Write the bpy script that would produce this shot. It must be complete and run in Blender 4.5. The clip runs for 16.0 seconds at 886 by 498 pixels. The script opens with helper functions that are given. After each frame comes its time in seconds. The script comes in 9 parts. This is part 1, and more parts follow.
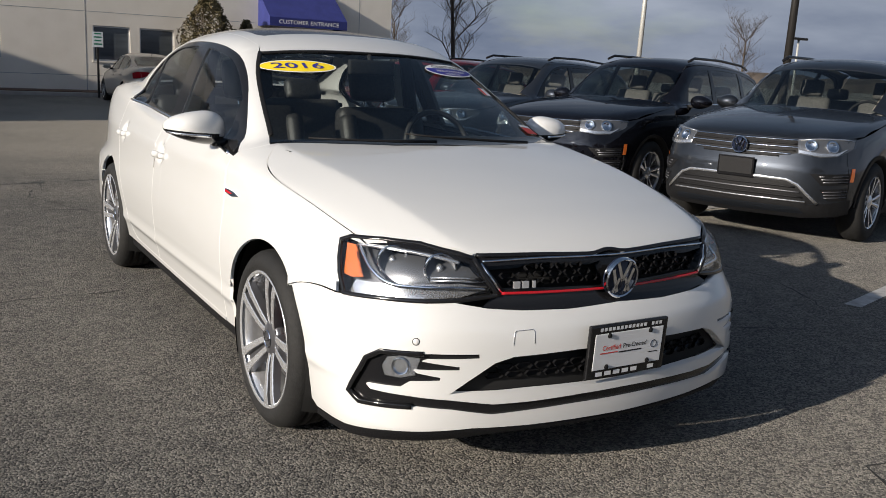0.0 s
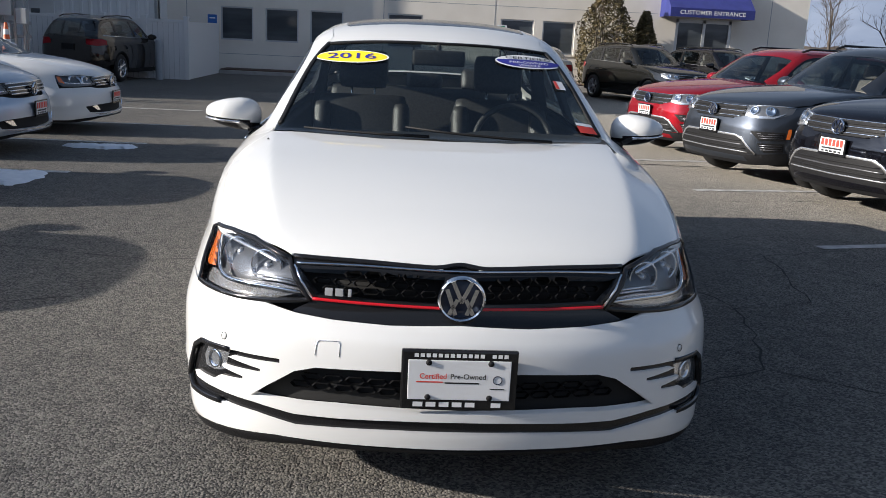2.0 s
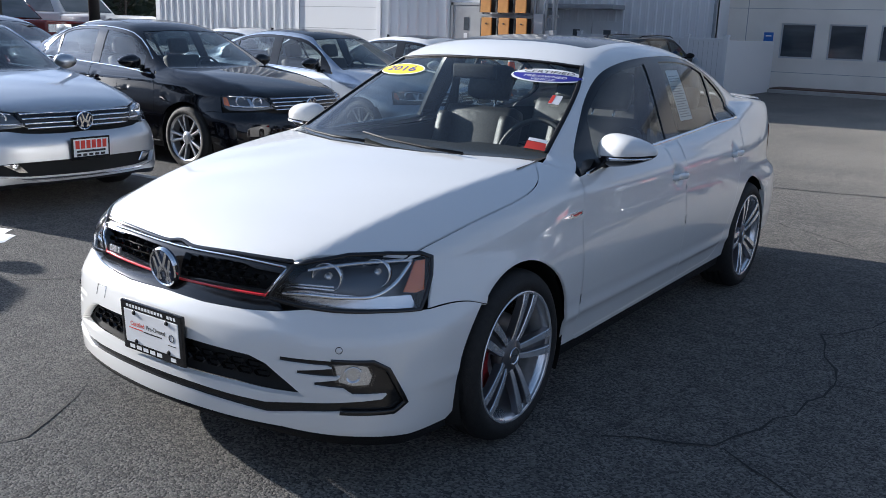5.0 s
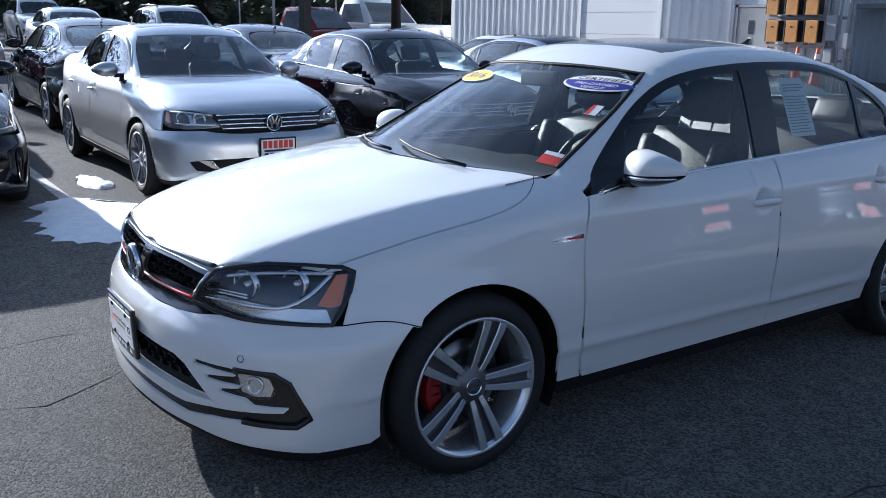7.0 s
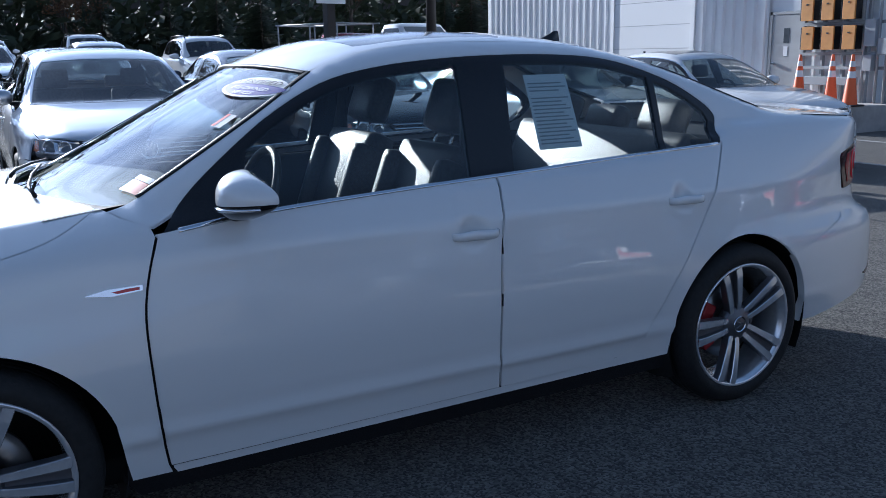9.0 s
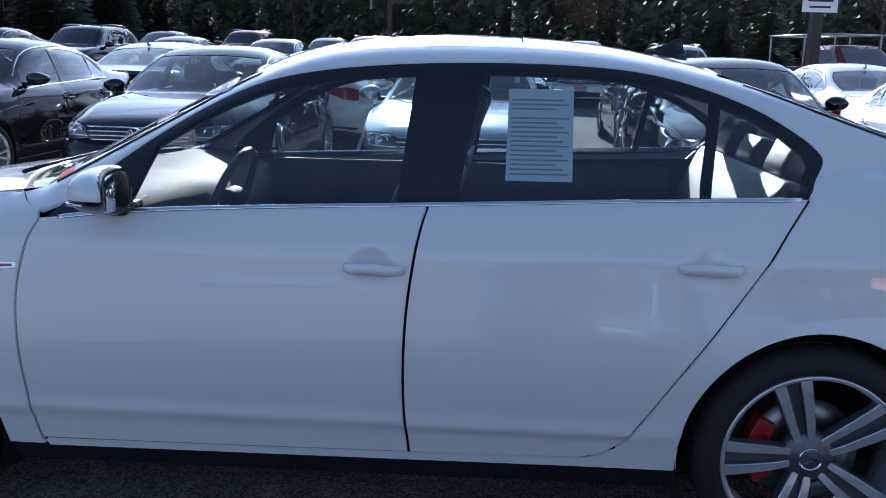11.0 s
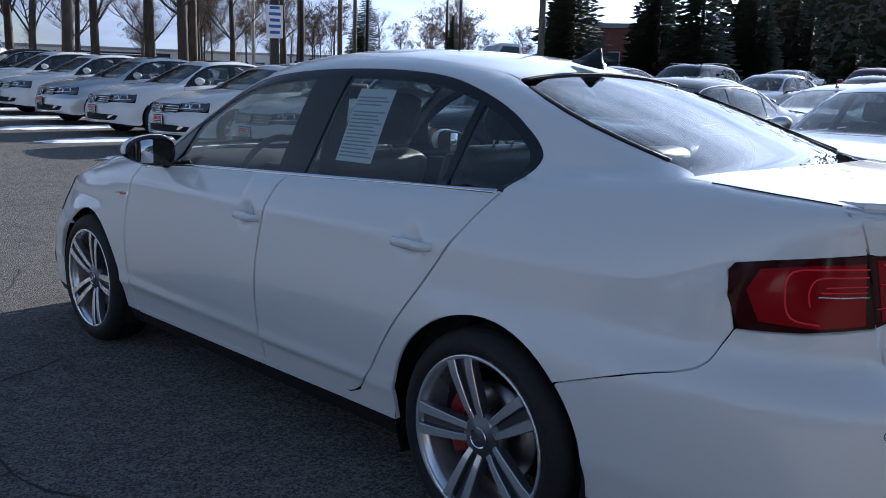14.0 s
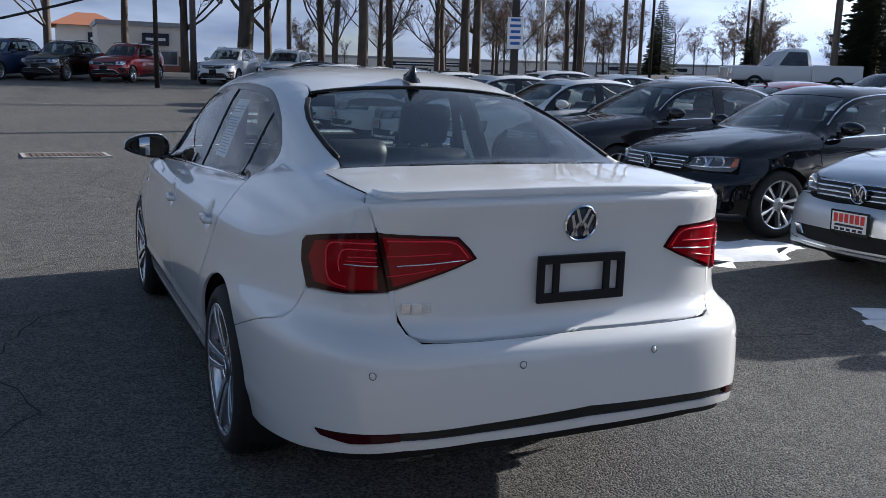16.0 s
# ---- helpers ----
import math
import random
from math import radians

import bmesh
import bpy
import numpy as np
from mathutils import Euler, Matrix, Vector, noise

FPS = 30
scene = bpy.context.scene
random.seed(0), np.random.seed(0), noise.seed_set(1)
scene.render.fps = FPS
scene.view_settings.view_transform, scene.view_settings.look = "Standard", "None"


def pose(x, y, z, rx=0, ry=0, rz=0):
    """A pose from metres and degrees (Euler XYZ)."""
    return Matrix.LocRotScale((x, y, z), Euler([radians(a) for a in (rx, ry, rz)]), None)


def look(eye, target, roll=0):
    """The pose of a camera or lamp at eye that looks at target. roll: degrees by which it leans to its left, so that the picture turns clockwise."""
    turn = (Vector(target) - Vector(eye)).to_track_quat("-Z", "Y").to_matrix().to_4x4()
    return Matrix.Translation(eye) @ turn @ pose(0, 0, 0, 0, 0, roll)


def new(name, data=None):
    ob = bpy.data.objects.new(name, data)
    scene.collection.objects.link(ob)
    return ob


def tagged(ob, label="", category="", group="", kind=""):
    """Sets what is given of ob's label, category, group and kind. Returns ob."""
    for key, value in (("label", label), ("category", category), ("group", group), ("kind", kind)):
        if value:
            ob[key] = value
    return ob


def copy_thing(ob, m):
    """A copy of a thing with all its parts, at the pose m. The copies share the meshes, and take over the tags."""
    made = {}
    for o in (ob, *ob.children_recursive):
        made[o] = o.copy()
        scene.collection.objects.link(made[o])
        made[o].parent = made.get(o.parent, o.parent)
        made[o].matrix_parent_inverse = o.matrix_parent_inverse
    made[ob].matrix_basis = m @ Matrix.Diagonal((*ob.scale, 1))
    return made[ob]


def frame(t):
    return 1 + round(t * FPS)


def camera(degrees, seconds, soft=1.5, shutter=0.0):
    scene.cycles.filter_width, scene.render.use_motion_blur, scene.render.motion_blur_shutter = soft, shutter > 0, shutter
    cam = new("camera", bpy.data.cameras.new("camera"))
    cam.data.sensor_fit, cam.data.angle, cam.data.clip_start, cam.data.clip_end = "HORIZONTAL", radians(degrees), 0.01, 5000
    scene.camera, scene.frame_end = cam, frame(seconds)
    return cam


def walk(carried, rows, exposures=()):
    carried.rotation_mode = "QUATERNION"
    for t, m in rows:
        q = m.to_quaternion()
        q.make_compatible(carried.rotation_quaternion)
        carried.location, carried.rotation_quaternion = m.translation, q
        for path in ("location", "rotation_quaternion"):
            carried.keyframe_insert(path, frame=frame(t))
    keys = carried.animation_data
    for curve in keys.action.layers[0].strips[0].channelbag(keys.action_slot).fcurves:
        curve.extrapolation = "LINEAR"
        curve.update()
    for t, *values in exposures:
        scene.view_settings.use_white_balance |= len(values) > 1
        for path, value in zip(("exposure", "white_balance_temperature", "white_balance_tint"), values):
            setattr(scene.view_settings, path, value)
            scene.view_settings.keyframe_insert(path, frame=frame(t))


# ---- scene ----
cam = camera(53.3, 16.0, soft=0.8)
PATH = [
    (0, (-1.9, -2.869, 1.296), (-0.874, -1.201, 0.89), 2.9),
    (0.5, (-1.515, -2.999, 1.304), (-0.702, -1.221, 0.882), 2.9),
    (1, (-1.079, -3.144, 1.325), (-0.513, -1.275, 0.892), 2.8),
    (1.5, (-0.667, -3.173, 1.339), (-0.305, -1.257, 0.895), 2.8),
    (2, (-0.212, -3.172, 1.373), (-0.083, -1.233, 0.903), 2.8),
    (2.5, (0.258, -3.118, 1.384), (0.109, -1.182, 0.906), 2.8),
    (3, (0.718, -3.033, 1.41), (0.338, -1.129, 0.932), 2.4),
    (3.5, (1.193, -2.999, 1.448), (0.592, -1.153, 0.967), 2.3),
    (3.7, (1.36, -2.941, 1.437), (0.676, -1.124, 0.955), 2.2),
    (5.8, (2.741, -2.283, 1.472), (1.389, -0.893, 0.983), 1.6),
    (6, (2.787, -2.164, 1.458), (1.379, -0.831, 0.967), 1.5),
    (6.5, (2.915, -1.939, 1.483), (1.404, -0.724, 0.992), 1.4),
    (7, (3.055, -1.644, 1.481), (1.453, -0.55, 0.994), 1.0),
    (7.5, (3.086, -1.292, 1.469), (1.442, -0.262, 0.981), 0.7),
    (8, (3.13, -0.874, 1.466), (1.472, 0.134, 0.98), 0.5),
    (8.5, (3.161, -0.454, 1.402), (1.495, 0.556, 0.952), 0.2),
    (8.7, (3.178, -0.236, 1.382), (1.493, 0.745, 0.941), -0.4),
    (10.8, (3.165, 1.599, 1.341), (1.21, 1.709, 0.935), 1.4),
    (11, (3.148, 1.8, 1.359), (1.196, 1.662, 0.944), 1.1),
    (11.5, (3.159, 2.295, 1.368), (1.317, 1.626, 0.97), 1.1),
    (12, (3.031, 2.7, 1.339), (1.369, 1.657, 0.954), 1.5),
    (12.5, (2.958, 3.133, 1.338), (1.457, 1.869, 0.956), 1.7),
    (13, (2.834, 3.51, 1.322), (1.414, 2.155, 0.939), 1.5),
    (13.5, (2.662, 3.828, 1.282), (1.265, 2.447, 0.905), 1.7),
    (14, (2.599, 4.275, 1.305), (1.223, 2.869, 0.942), 1.7),
    (14.5, (2.413, 4.665, 1.338), (1.106, 3.195, 0.977), 1.8),
    (15, (2.161, 5.127, 1.359), (0.997, 3.54, 1.0), 1.5),
    (15.5, (1.805, 5.474, 1.342), (0.818, 3.771, 0.985), 1.6),
    (16, (1.437, 5.827, 1.373), (0.613, 4.042, 1.008), 1.6),
]
EXPOSURES = [(0, 0.05, 6350, 10), (1.5, 0.5, 6150, 10), (3.5, 0.9, 5900, 10), (6, 1.0, 5500, 10), (8.5, 0.75, 5100, 10), (11, 1.3, 5200, 10), (12, 1.0, 5450, 10), (13.5, 0.95, 5450, 10), (15, 0.8, 5700, 10), (16, 0.7, 5700, 10)]
walk(cam, [(t, look(eye, target, roll)) for t, eye, target, roll in PATH], EXPOSURES)
# ---- daylight: low winter sun, broken cloud ----
SUN_WAY = Vector((0.943, 0.135, -0.318)).normalized()
world = bpy.data.worlds.new("sky")
scene.world = world
world.use_nodes = True
nt = world.node_tree
nt.nodes.clear()


def wnode(kind, **values):
    n = nt.nodes.new(kind)
    for key, v in values.items():
        n.inputs[key].default_value = v
    return n


sky = nt.nodes.new("ShaderNodeTexSky")
sky.sky_type, sky.sun_disc = "NISHITA", False
sky.sun_elevation = math.asin(-SUN_WAY.z)
sky.sun_rotation = math.atan2(-SUN_WAY.x, -SUN_WAY.y)
def wmath(op, a, b=None):
    n = nt.nodes.new("ShaderNodeMath")
    n.operation = op
    for k, v in enumerate((a, b)):
        if isinstance(v, (int, float)):
            n.inputs[k].default_value = v
        elif v is not None:
            nt.links.new(v, n.inputs[k])
    return n.outputs[0]


def wramp(v, a, b, lo, hi):
    n = nt.nodes.new("ShaderNodeMapRange")
    n.inputs["From Min"].default_value, n.inputs["From Max"].default_value = a, b
    n.inputs["To Min"].default_value, n.inputs["To Max"].default_value = lo, hi
    nt.links.new(v, n.inputs["Value"])
    return n.outputs[0]


co = nt.nodes.new("ShaderNodeTexCoord")
mp = nt.nodes.new("ShaderNodeMapping")
mp.inputs["Scale"].default_value = (1.6, 1.6, 5.5)
cl = wnode("ShaderNodeTexNoise", Scale=1.7, Detail=8.0, Roughness=0.58)
cr = nt.nodes.new("ShaderNodeValToRGB")
cr.color_ramp.elements[0].position, cr.color_ramp.elements[1].position = 0.20, 0.47
tone = wnode("ShaderNodeTexNoise", Scale=3.1, Detail=6.0)
ct = nt.nodes.new("ShaderNodeValToRGB")
ct.color_ramp.elements[0].position, ct.color_ramp.elements[1].position = 0.30, 0.70
ct.color_ramp.elements[0].color, ct.color_ramp.elements[1].color = (1.8, 2.25, 3.3, 1), (4.9, 5.4, 6.4, 1)
sep = nt.nodes.new("ShaderNodeSeparateXYZ")
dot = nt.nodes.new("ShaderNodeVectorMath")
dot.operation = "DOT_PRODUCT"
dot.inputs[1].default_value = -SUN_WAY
mixc = nt.nodes.new("ShaderNodeMixRGB")
lit = nt.nodes.new("ShaderNodeVectorMath")
lit.operation = "SCALE"
bg = wnode("ShaderNodeBackground", Strength=0.07)
out = nt.nodes.new("ShaderNodeOutputWorld")
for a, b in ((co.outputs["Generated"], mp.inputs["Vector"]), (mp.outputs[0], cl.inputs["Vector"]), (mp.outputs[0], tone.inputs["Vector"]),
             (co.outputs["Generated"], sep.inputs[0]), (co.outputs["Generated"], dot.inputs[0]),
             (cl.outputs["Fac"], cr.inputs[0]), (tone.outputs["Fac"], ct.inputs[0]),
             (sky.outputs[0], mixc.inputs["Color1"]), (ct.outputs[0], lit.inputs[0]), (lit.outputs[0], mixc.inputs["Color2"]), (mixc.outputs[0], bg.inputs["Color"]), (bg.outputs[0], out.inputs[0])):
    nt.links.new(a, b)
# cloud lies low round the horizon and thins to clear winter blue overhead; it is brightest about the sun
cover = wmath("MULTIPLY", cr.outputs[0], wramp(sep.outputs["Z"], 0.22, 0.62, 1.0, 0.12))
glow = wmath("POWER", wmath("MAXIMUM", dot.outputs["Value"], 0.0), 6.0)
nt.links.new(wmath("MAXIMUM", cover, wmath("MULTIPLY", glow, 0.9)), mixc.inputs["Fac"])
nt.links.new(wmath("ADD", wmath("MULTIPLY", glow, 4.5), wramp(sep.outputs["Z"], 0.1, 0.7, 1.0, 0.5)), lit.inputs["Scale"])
sun_data = bpy.data.lights.new("sun", "SUN")
sun_data.energy, sun_data.angle, sun_data.color = 5.6, radians(0.55), (1.0, 0.89, 0.75)
sun = new("sun", sun_data)
sun.matrix_world = look((0, 0, 30), Vector((0, 0, 30)) + SUN_WAY)
# ---- materials ----
def material(name, color=(0.5, 0.5, 0.5), rough=0.5, metal=0.0, coat=0.0, coat_rough=0.03, ior=1.5, spec=0.5, transmission=0.0, emit=None, own_color=False):
    m = bpy.data.materials.new(name)
    m.use_nodes = True
    b = m.node_tree.nodes["Principled BSDF"]
    b.inputs["Base Color"].default_value = (*color, 1)
    b.inputs["Roughness"].default_value = rough
    b.inputs["Metallic"].default_value = metal
    b.inputs["Coat Weight"].default_value = coat
    b.inputs["Coat Roughness"].default_value = coat_rough
    b.inputs["Coat IOR"].default_value = 1.62
    b.inputs["IOR"].default_value = ior
    b.inputs["Specular IOR Level"].default_value = spec
    b.inputs["Transmission Weight"].default_value = transmission
    if own_color:
        oi = m.node_tree.nodes.new("ShaderNodeObjectInfo")
        m.node_tree.links.new(oi.outputs["Color"], b.inputs["Base Color"])
        m.node_tree.links.new(oi.outputs["Alpha"], b.inputs["Metallic"])
    return m


def grain(m, scale, lo, hi, detail=6.0, stretch=(1, 1, 1), bump=0.0, bump_scale=None, rough=None, second=None):
    """Colour between lo and hi by noise of that scale (per metre), a second broader noise of stains, and a fine bump."""
    t = m.node_tree
    b = t.nodes["Principled BSDF"]
    co = t.nodes.new("ShaderNodeTexCoord")
    mp = t.nodes.new("ShaderNodeMapping")
    mp.inputs["Scale"].default_value = stretch
    t.links.new(co.outputs["Object"], mp.inputs["Vector"])
    n = t.nodes.new("ShaderNodeTexNoise")
    n.inputs["Scale"].default_value, n.inputs["Detail"].default_value = scale, detail
    t.links.new(mp.outputs[0], n.inputs["Vector"])
    r = t.nodes.new("ShaderNodeValToRGB")
    r.color_ramp.elements[0].position, r.color_ramp.elements[1].position = 0.32, 0.68
    r.color_ramp.elements[0].color, r.color_ramp.elements[1].color = (*lo, 1), (*hi, 1)
    t.links.new(n.outputs["Fac"], r.inputs[0])
    color = r.outputs[0]
    if second:
        s2, amount, tint = second
        n2 = t.nodes.new("ShaderNodeTexNoise")
        n2.inputs["Scale"].default_value, n2.inputs["Detail"].default_value = s2, 4
        t.links.new(mp.outputs[0], n2.inputs["Vector"])
        r2 = t.nodes.new("ShaderNodeValToRGB")
        r2.color_ramp.elements[0].position, r2.color_ramp.elements[1].position = 0.45, 0.72
        r2.color_ramp.elements[0].color, r2.color_ramp.elements[1].color = (0, 0, 0, 1), (amount, amount, amount, 1)
        t.links.new(n2.outputs["Fac"], r2.inputs[0])
        mx = t.nodes.new("ShaderNodeMixRGB")
        mx.inputs["Color2"].default_value = (*tint, 1)
        t.links.new(r2.outputs[0], mx.inputs["Fac"])
        t.links.new(color, mx.inputs["Color1"])
        color = mx.outputs[0]
    t.links.new(color, b.inputs["Base Color"])
    if bump:
        n3 = t.nodes.new("ShaderNodeTexNoise")
        n3.inputs["Scale"].default_value, n3.inputs["Detail"].default_value = bump_scale or scale * 3, 5
        t.links.new(mp.outputs[0], n3.inputs["Vector"])
        bp = t.nodes.new("ShaderNodeBump")
        bp.inputs["Strength"].default_value, bp.inputs["Distance"].default_value = bump, 0.01
        t.links.new(n3.outputs["Fac"], bp.inputs["Height"])
        t.links.new(bp.outputs[0], b.inputs["Normal"])
    if rough:
        mr = t.nodes.new("ShaderNodeMapRange")
        mr.inputs["To Min"].default_value, mr.inputs["To Max"].default_value = rough
        t.links.new(n.outputs["Fac"], mr.inputs["Value"])
        t.links.new(mr.outputs[0], b.inputs["Roughness"])
    return m


def glass_material(name, tint, gloss=0.0, film=0.085):
    """Thin tinted glass: see-through by its tint, with a mirror film by the angle."""
    m = bpy.data.materials.new(name)
    m.use_nodes = True
    t = m.node_tree
    t.nodes.clear()
    tr = t.nodes.new("ShaderNodeBsdfTransparent")
    tr.inputs["Color"].default_value = (*tint, 1)
    gl = t.nodes.new("ShaderNodeBsdfGlossy")
    gl.inputs["Roughness"].default_value = gloss
    lw = t.nodes.new("ShaderNodeLayerWeight")
    lw.inputs["Blend"].default_value = 0.5
    pw = t.nodes.new("ShaderNodeMath")
    pw.operation = "POWER"
    pw.inputs[1].default_value = 5.0
    t.links.new(lw.outputs["Facing"], pw.inputs[0])
    fr = t.nodes.new("ShaderNodeMath")
    fr.operation = "MULTIPLY_ADD"
    fr.inputs[1].default_value, fr.inputs[2].default_value = 1.0 - film, film
    t.links.new(pw.outputs[0], fr.inputs[0])
    mx = t.nodes.new("ShaderNodeMixShader")
    o = t.nodes.new("ShaderNodeOutputMaterial")
    t.links.new(fr.outputs[0], mx.inputs[0])
    t.links.new(tr.outputs[0], mx.inputs[1])
    t.links.new(gl.outputs[0], mx.inputs[2])
    t.links.new(mx.outputs[0], o.inputs[0])
    return m


PAINT_WHITE = material("white_paint", (0.76, 0.76, 0.745), 0.30, coat=1.0, coat_rough=0.02)
PAINT = material("car_paint", (0.5, 0.5, 0.5), 0.38, metal=0.0, spec=0.0, coat=0.9, coat_rough=0.02, own_color=True)
BLACK_GLOSS = material("black_gloss_plastic", (0.012, 0.012, 0.013), 0.12)
BLACK_TRIM = grain(material("black_textured_plastic", (0.012, 0.012, 0.013), 0.55, spec=0.2), 220, (0.008, 0.008, 0.009), (0.016, 0.016, 0.017), bump=0.15)
DARK_GAP = material("dark_gap", (0.006, 0.006, 0.006), 0.8)
RUBBER = grain(material("tyre_rubber", (0.02, 0.02, 0.02), 0.75), 60, (0.007, 0.007, 0.007), (0.014, 0.014, 0.014), bump=0.2, second=(7, 0.3, (0.022, 0.021, 0.019)))
CHROME = material("chrome", (0.82, 0.83, 0.85), 0.06, metal=1.0)
ALLOY = grain(material("machined_alloy", (0.8, 0.8, 0.82), 0.20, metal=0.72), 40, (0.76, 0.77, 0.79), (0.86, 0.87, 0.89), bump=0.02)
ALLOY_DARK = material("dark_alloy", (0.14, 0.14, 0.15), 0.30, metal=0.6)
RED_GLOSS = material("red_gloss", (0.55, 0.01, 0.018), 0.2, coat=0.5)
CALIPER_RED = material("dusty_red_caliper", (0.28, 0.012, 0.015), 0.45)
AMBER = material("amber_plastic", (0.72, 0.17, 0.03), 0.15, coat=1.0)
GLASS_SCREEN = glass_material("windscreen_glass", (0.60, 0.66, 0.65))
GLASS_PARKED = glass_material("parked_car_glass", (0.46, 0.51, 0.51), film=0.11)
GLASS_SIDE = glass_material("side_glass", (0.70, 0.76, 0.75))
LENS = glass_material("clear_lens", (0.95, 0.96, 0.97), film=0.06)
TAIL_RED = material("red_lens", (0.27, 0.003, 0.008), 0.10, spec=0.2, coat=0.12)
TAIL_BRIGHT = material("bright_red_light_guide", (0.80, 0.02, 0.04), 0.15, spec=0.3, coat=0.35)
TAIL_DARK = material("dark_red_lens", (0.035, 0.002, 0.004), 0.10, spec=0.2, coat=0.12)
LEATHER = grain(material("dark_leather", (0.03, 0.03, 0.031), 0.42), 90, (0.022, 0.022, 0.023), (0.045, 0.044, 0.043), bump=0.25)
CABIN = grain(material("dark_cabin_plastic", (0.025, 0.025, 0.026), 0.7, spec=0.2), 120, (0.018, 0.018, 0.019), (0.036, 0.036, 0.036), bump=0.15)
STEEL = material("brake_steel", (0.35, 0.34, 0.33), 0.35, metal=1.0)
PLATE_WHITE = material("white_plate", (0.78, 0.79, 0.80), 0.35)
INK_BLACK = material("black_ink", (0.01, 0.01, 0.012), 0.5)
INK_BLUE = material("blue_ink", (0.03, 0.03, 0.30), 0.5)
INK_RED = material("red_ink", (0.70, 0.05, 0.03), 0.5)
YELLOW = material("yellow_vinyl", (0.95, 0.72, 0.02), 0.5)
WHITE_VINYL = material("white_vinyl", (0.82, 0.82, 0.82), 0.5)
EMBLEM_DARK = material("dark_blue_emblem", (0.015, 0.02, 0.04), 0.15)
# ---- car body as a smooth solid: distances to front, sides, rear, bonnet, roof ----
def spline(*pts):
    """A monotone cubic through the points, straight beyond its ends."""
    px = np.array([p[0] for p in pts], float)
    py = np.array([p[1] for p in pts], float)
    h = np.diff(px)
    d = np.diff(py) / h
    m = np.empty(len(px))
    m[0], m[-1] = d[0], d[-1]
    for i in range(1, len(px) - 1):
        m[i] = 0 if d[i - 1] * d[i] <= 0 else (h[i - 1] + h[i]) / (h[i] / d[i - 1] + h[i - 1] / d[i])

    def f(v):
        v = np.asarray(v, float)
        k = np.clip(np.searchsorted(px, v) - 1, 0, len(h) - 1)
        s = (v - px[k]) / h[k]
        c = np.clip(s, 0, 1)
        y = (py[k] * (1 + 2 * c) * (1 - c) ** 2 + m[k] * h[k] * c * (1 - c) ** 2
             + py[k + 1] * c * c * (3 - 2 * c) + m[k + 1] * h[k] * c * c * (c - 1))
        return y + np.where(s < 0, s * h[k] * m[k], 0) + np.where(s > 1, (s - 1) * h[k] * m[k + 1], 0)
    return f


def smax(a, b, k):
    return 0.5 * (a + b + np.sqrt((a - b) ** 2 + k * k))


def smin(a, b, k):
    return -smax(-a, -b, k)


def body_field(P):
    """The solid of a car with the curves P: negative inside."""
    yf, yr, wz, hood, deck, roof = (P[k] for k in ("front", "rear", "width", "hood", "deck", "roof"))
    fa, fb, ra, rb = P["nose"] + P["tail"]
    (wy0, wz0), (wy1, wz1), wcurve = P["screen"]
    (by0, bz0), (by1, bz1), bcurve = P["backlight"]
    belt, gx, lean = P["belt"], P["glass"], P["lean"]
    ws = math.hypot(wy1 - wy0, wz1 - wz0)
    bs = math.hypot(by1 - by0, bz1 - bz0)
    mid, taper_f, taper_r = P["mid"], P["taper_f"], P["taper_r"]

    def lower(x, y, z):
        fqa, fqb, rqb = fa(z), fb(z), rb(z)
        f = yf(z) + fqa * x ** 2 + fqb * x ** 8 - y
        f = f / np.sqrt(1 + (2 * fqa * x + 8 * fqb * x ** 7) ** 2)
        r = y - (yr(z) - ra * x ** 2 - rqb * x ** 8)
        r = r / np.sqrt(1 + (2 * ra * x + 8 * rqb * x ** 7) ** 2)
        high = np.clip((z - 0.55) / 0.5, 0, 1.3)
        s = x - (wz(z) - taper_f * np.clip((mid - y) / 2, 0, 2) ** 2.5
                 - (0.3 + high) * taper_r * np.clip((y - mid) / 2, 0, 2) ** 2.2)
        for dy, dz in P.get("dents", ()):
            s = s + 0.023 * np.exp(-(((y - dy) ** 2 + ((z - dz) * 1.1) ** 2) / 0.0019) ** 1.5)
        if "crease" in P:
            u = x - P["crease"](y)
            t1 = z - (hood(y) - P["inner"](y) * x ** 2 - 0.16 * (u + np.sqrt(u * u + 0.0001)))
        else:
            t1 = z - (hood(y) - P["crown"](y) * x ** 2 - P["crown4"] * np.clip((0.5 - y), 0, 2) * x ** 4)
        t2 = z - (deck(y) - 0.06 * x ** 2)
        top = np.where(y < mid, t1, t2)
        return smax(smax(smax(f, r, 0.03), s, 0.05), top, P["edge"])

    def upper(x, y, z):
        w = ((wz1 - wz0) * (-(y - wy0 - wcurve * x * x)) + (wy1 - wy0) * (z - wz0)) / ws
        b = ((bz0 - bz1) * (y - by0 + bcurve * x * x) + (by1 - by0) * (z - bz0)) / bs
        s = (x - (gx - lean * (z - belt)
                  - P["glass_r"] * np.clip((y - mid) / 1.2, 0, 2) ** 2 - P["glass_f"] * np.clip((mid - y) / 1.2, 0, 2) ** 2)) * 0.93
        t = z - (roof(y) - P["roof_crown"] * x ** 2 - 0.25 * x ** 4)
        ends = np.maximum(np.maximum(P["belt"] - 0.07 - z, y - by1 - 0.06), wy0 - 0.05 - y)
        return np.maximum(smax(smax(smax(w, b, 0.02), s, P["rail"]), t, 0.07), ends)

    def field(x, y, z):
        x = np.abs(x)
        return smin(lower(x, y, z), upper(x, y, z), 0.012)
    field.lower, field.upper = lower, upper
    return field


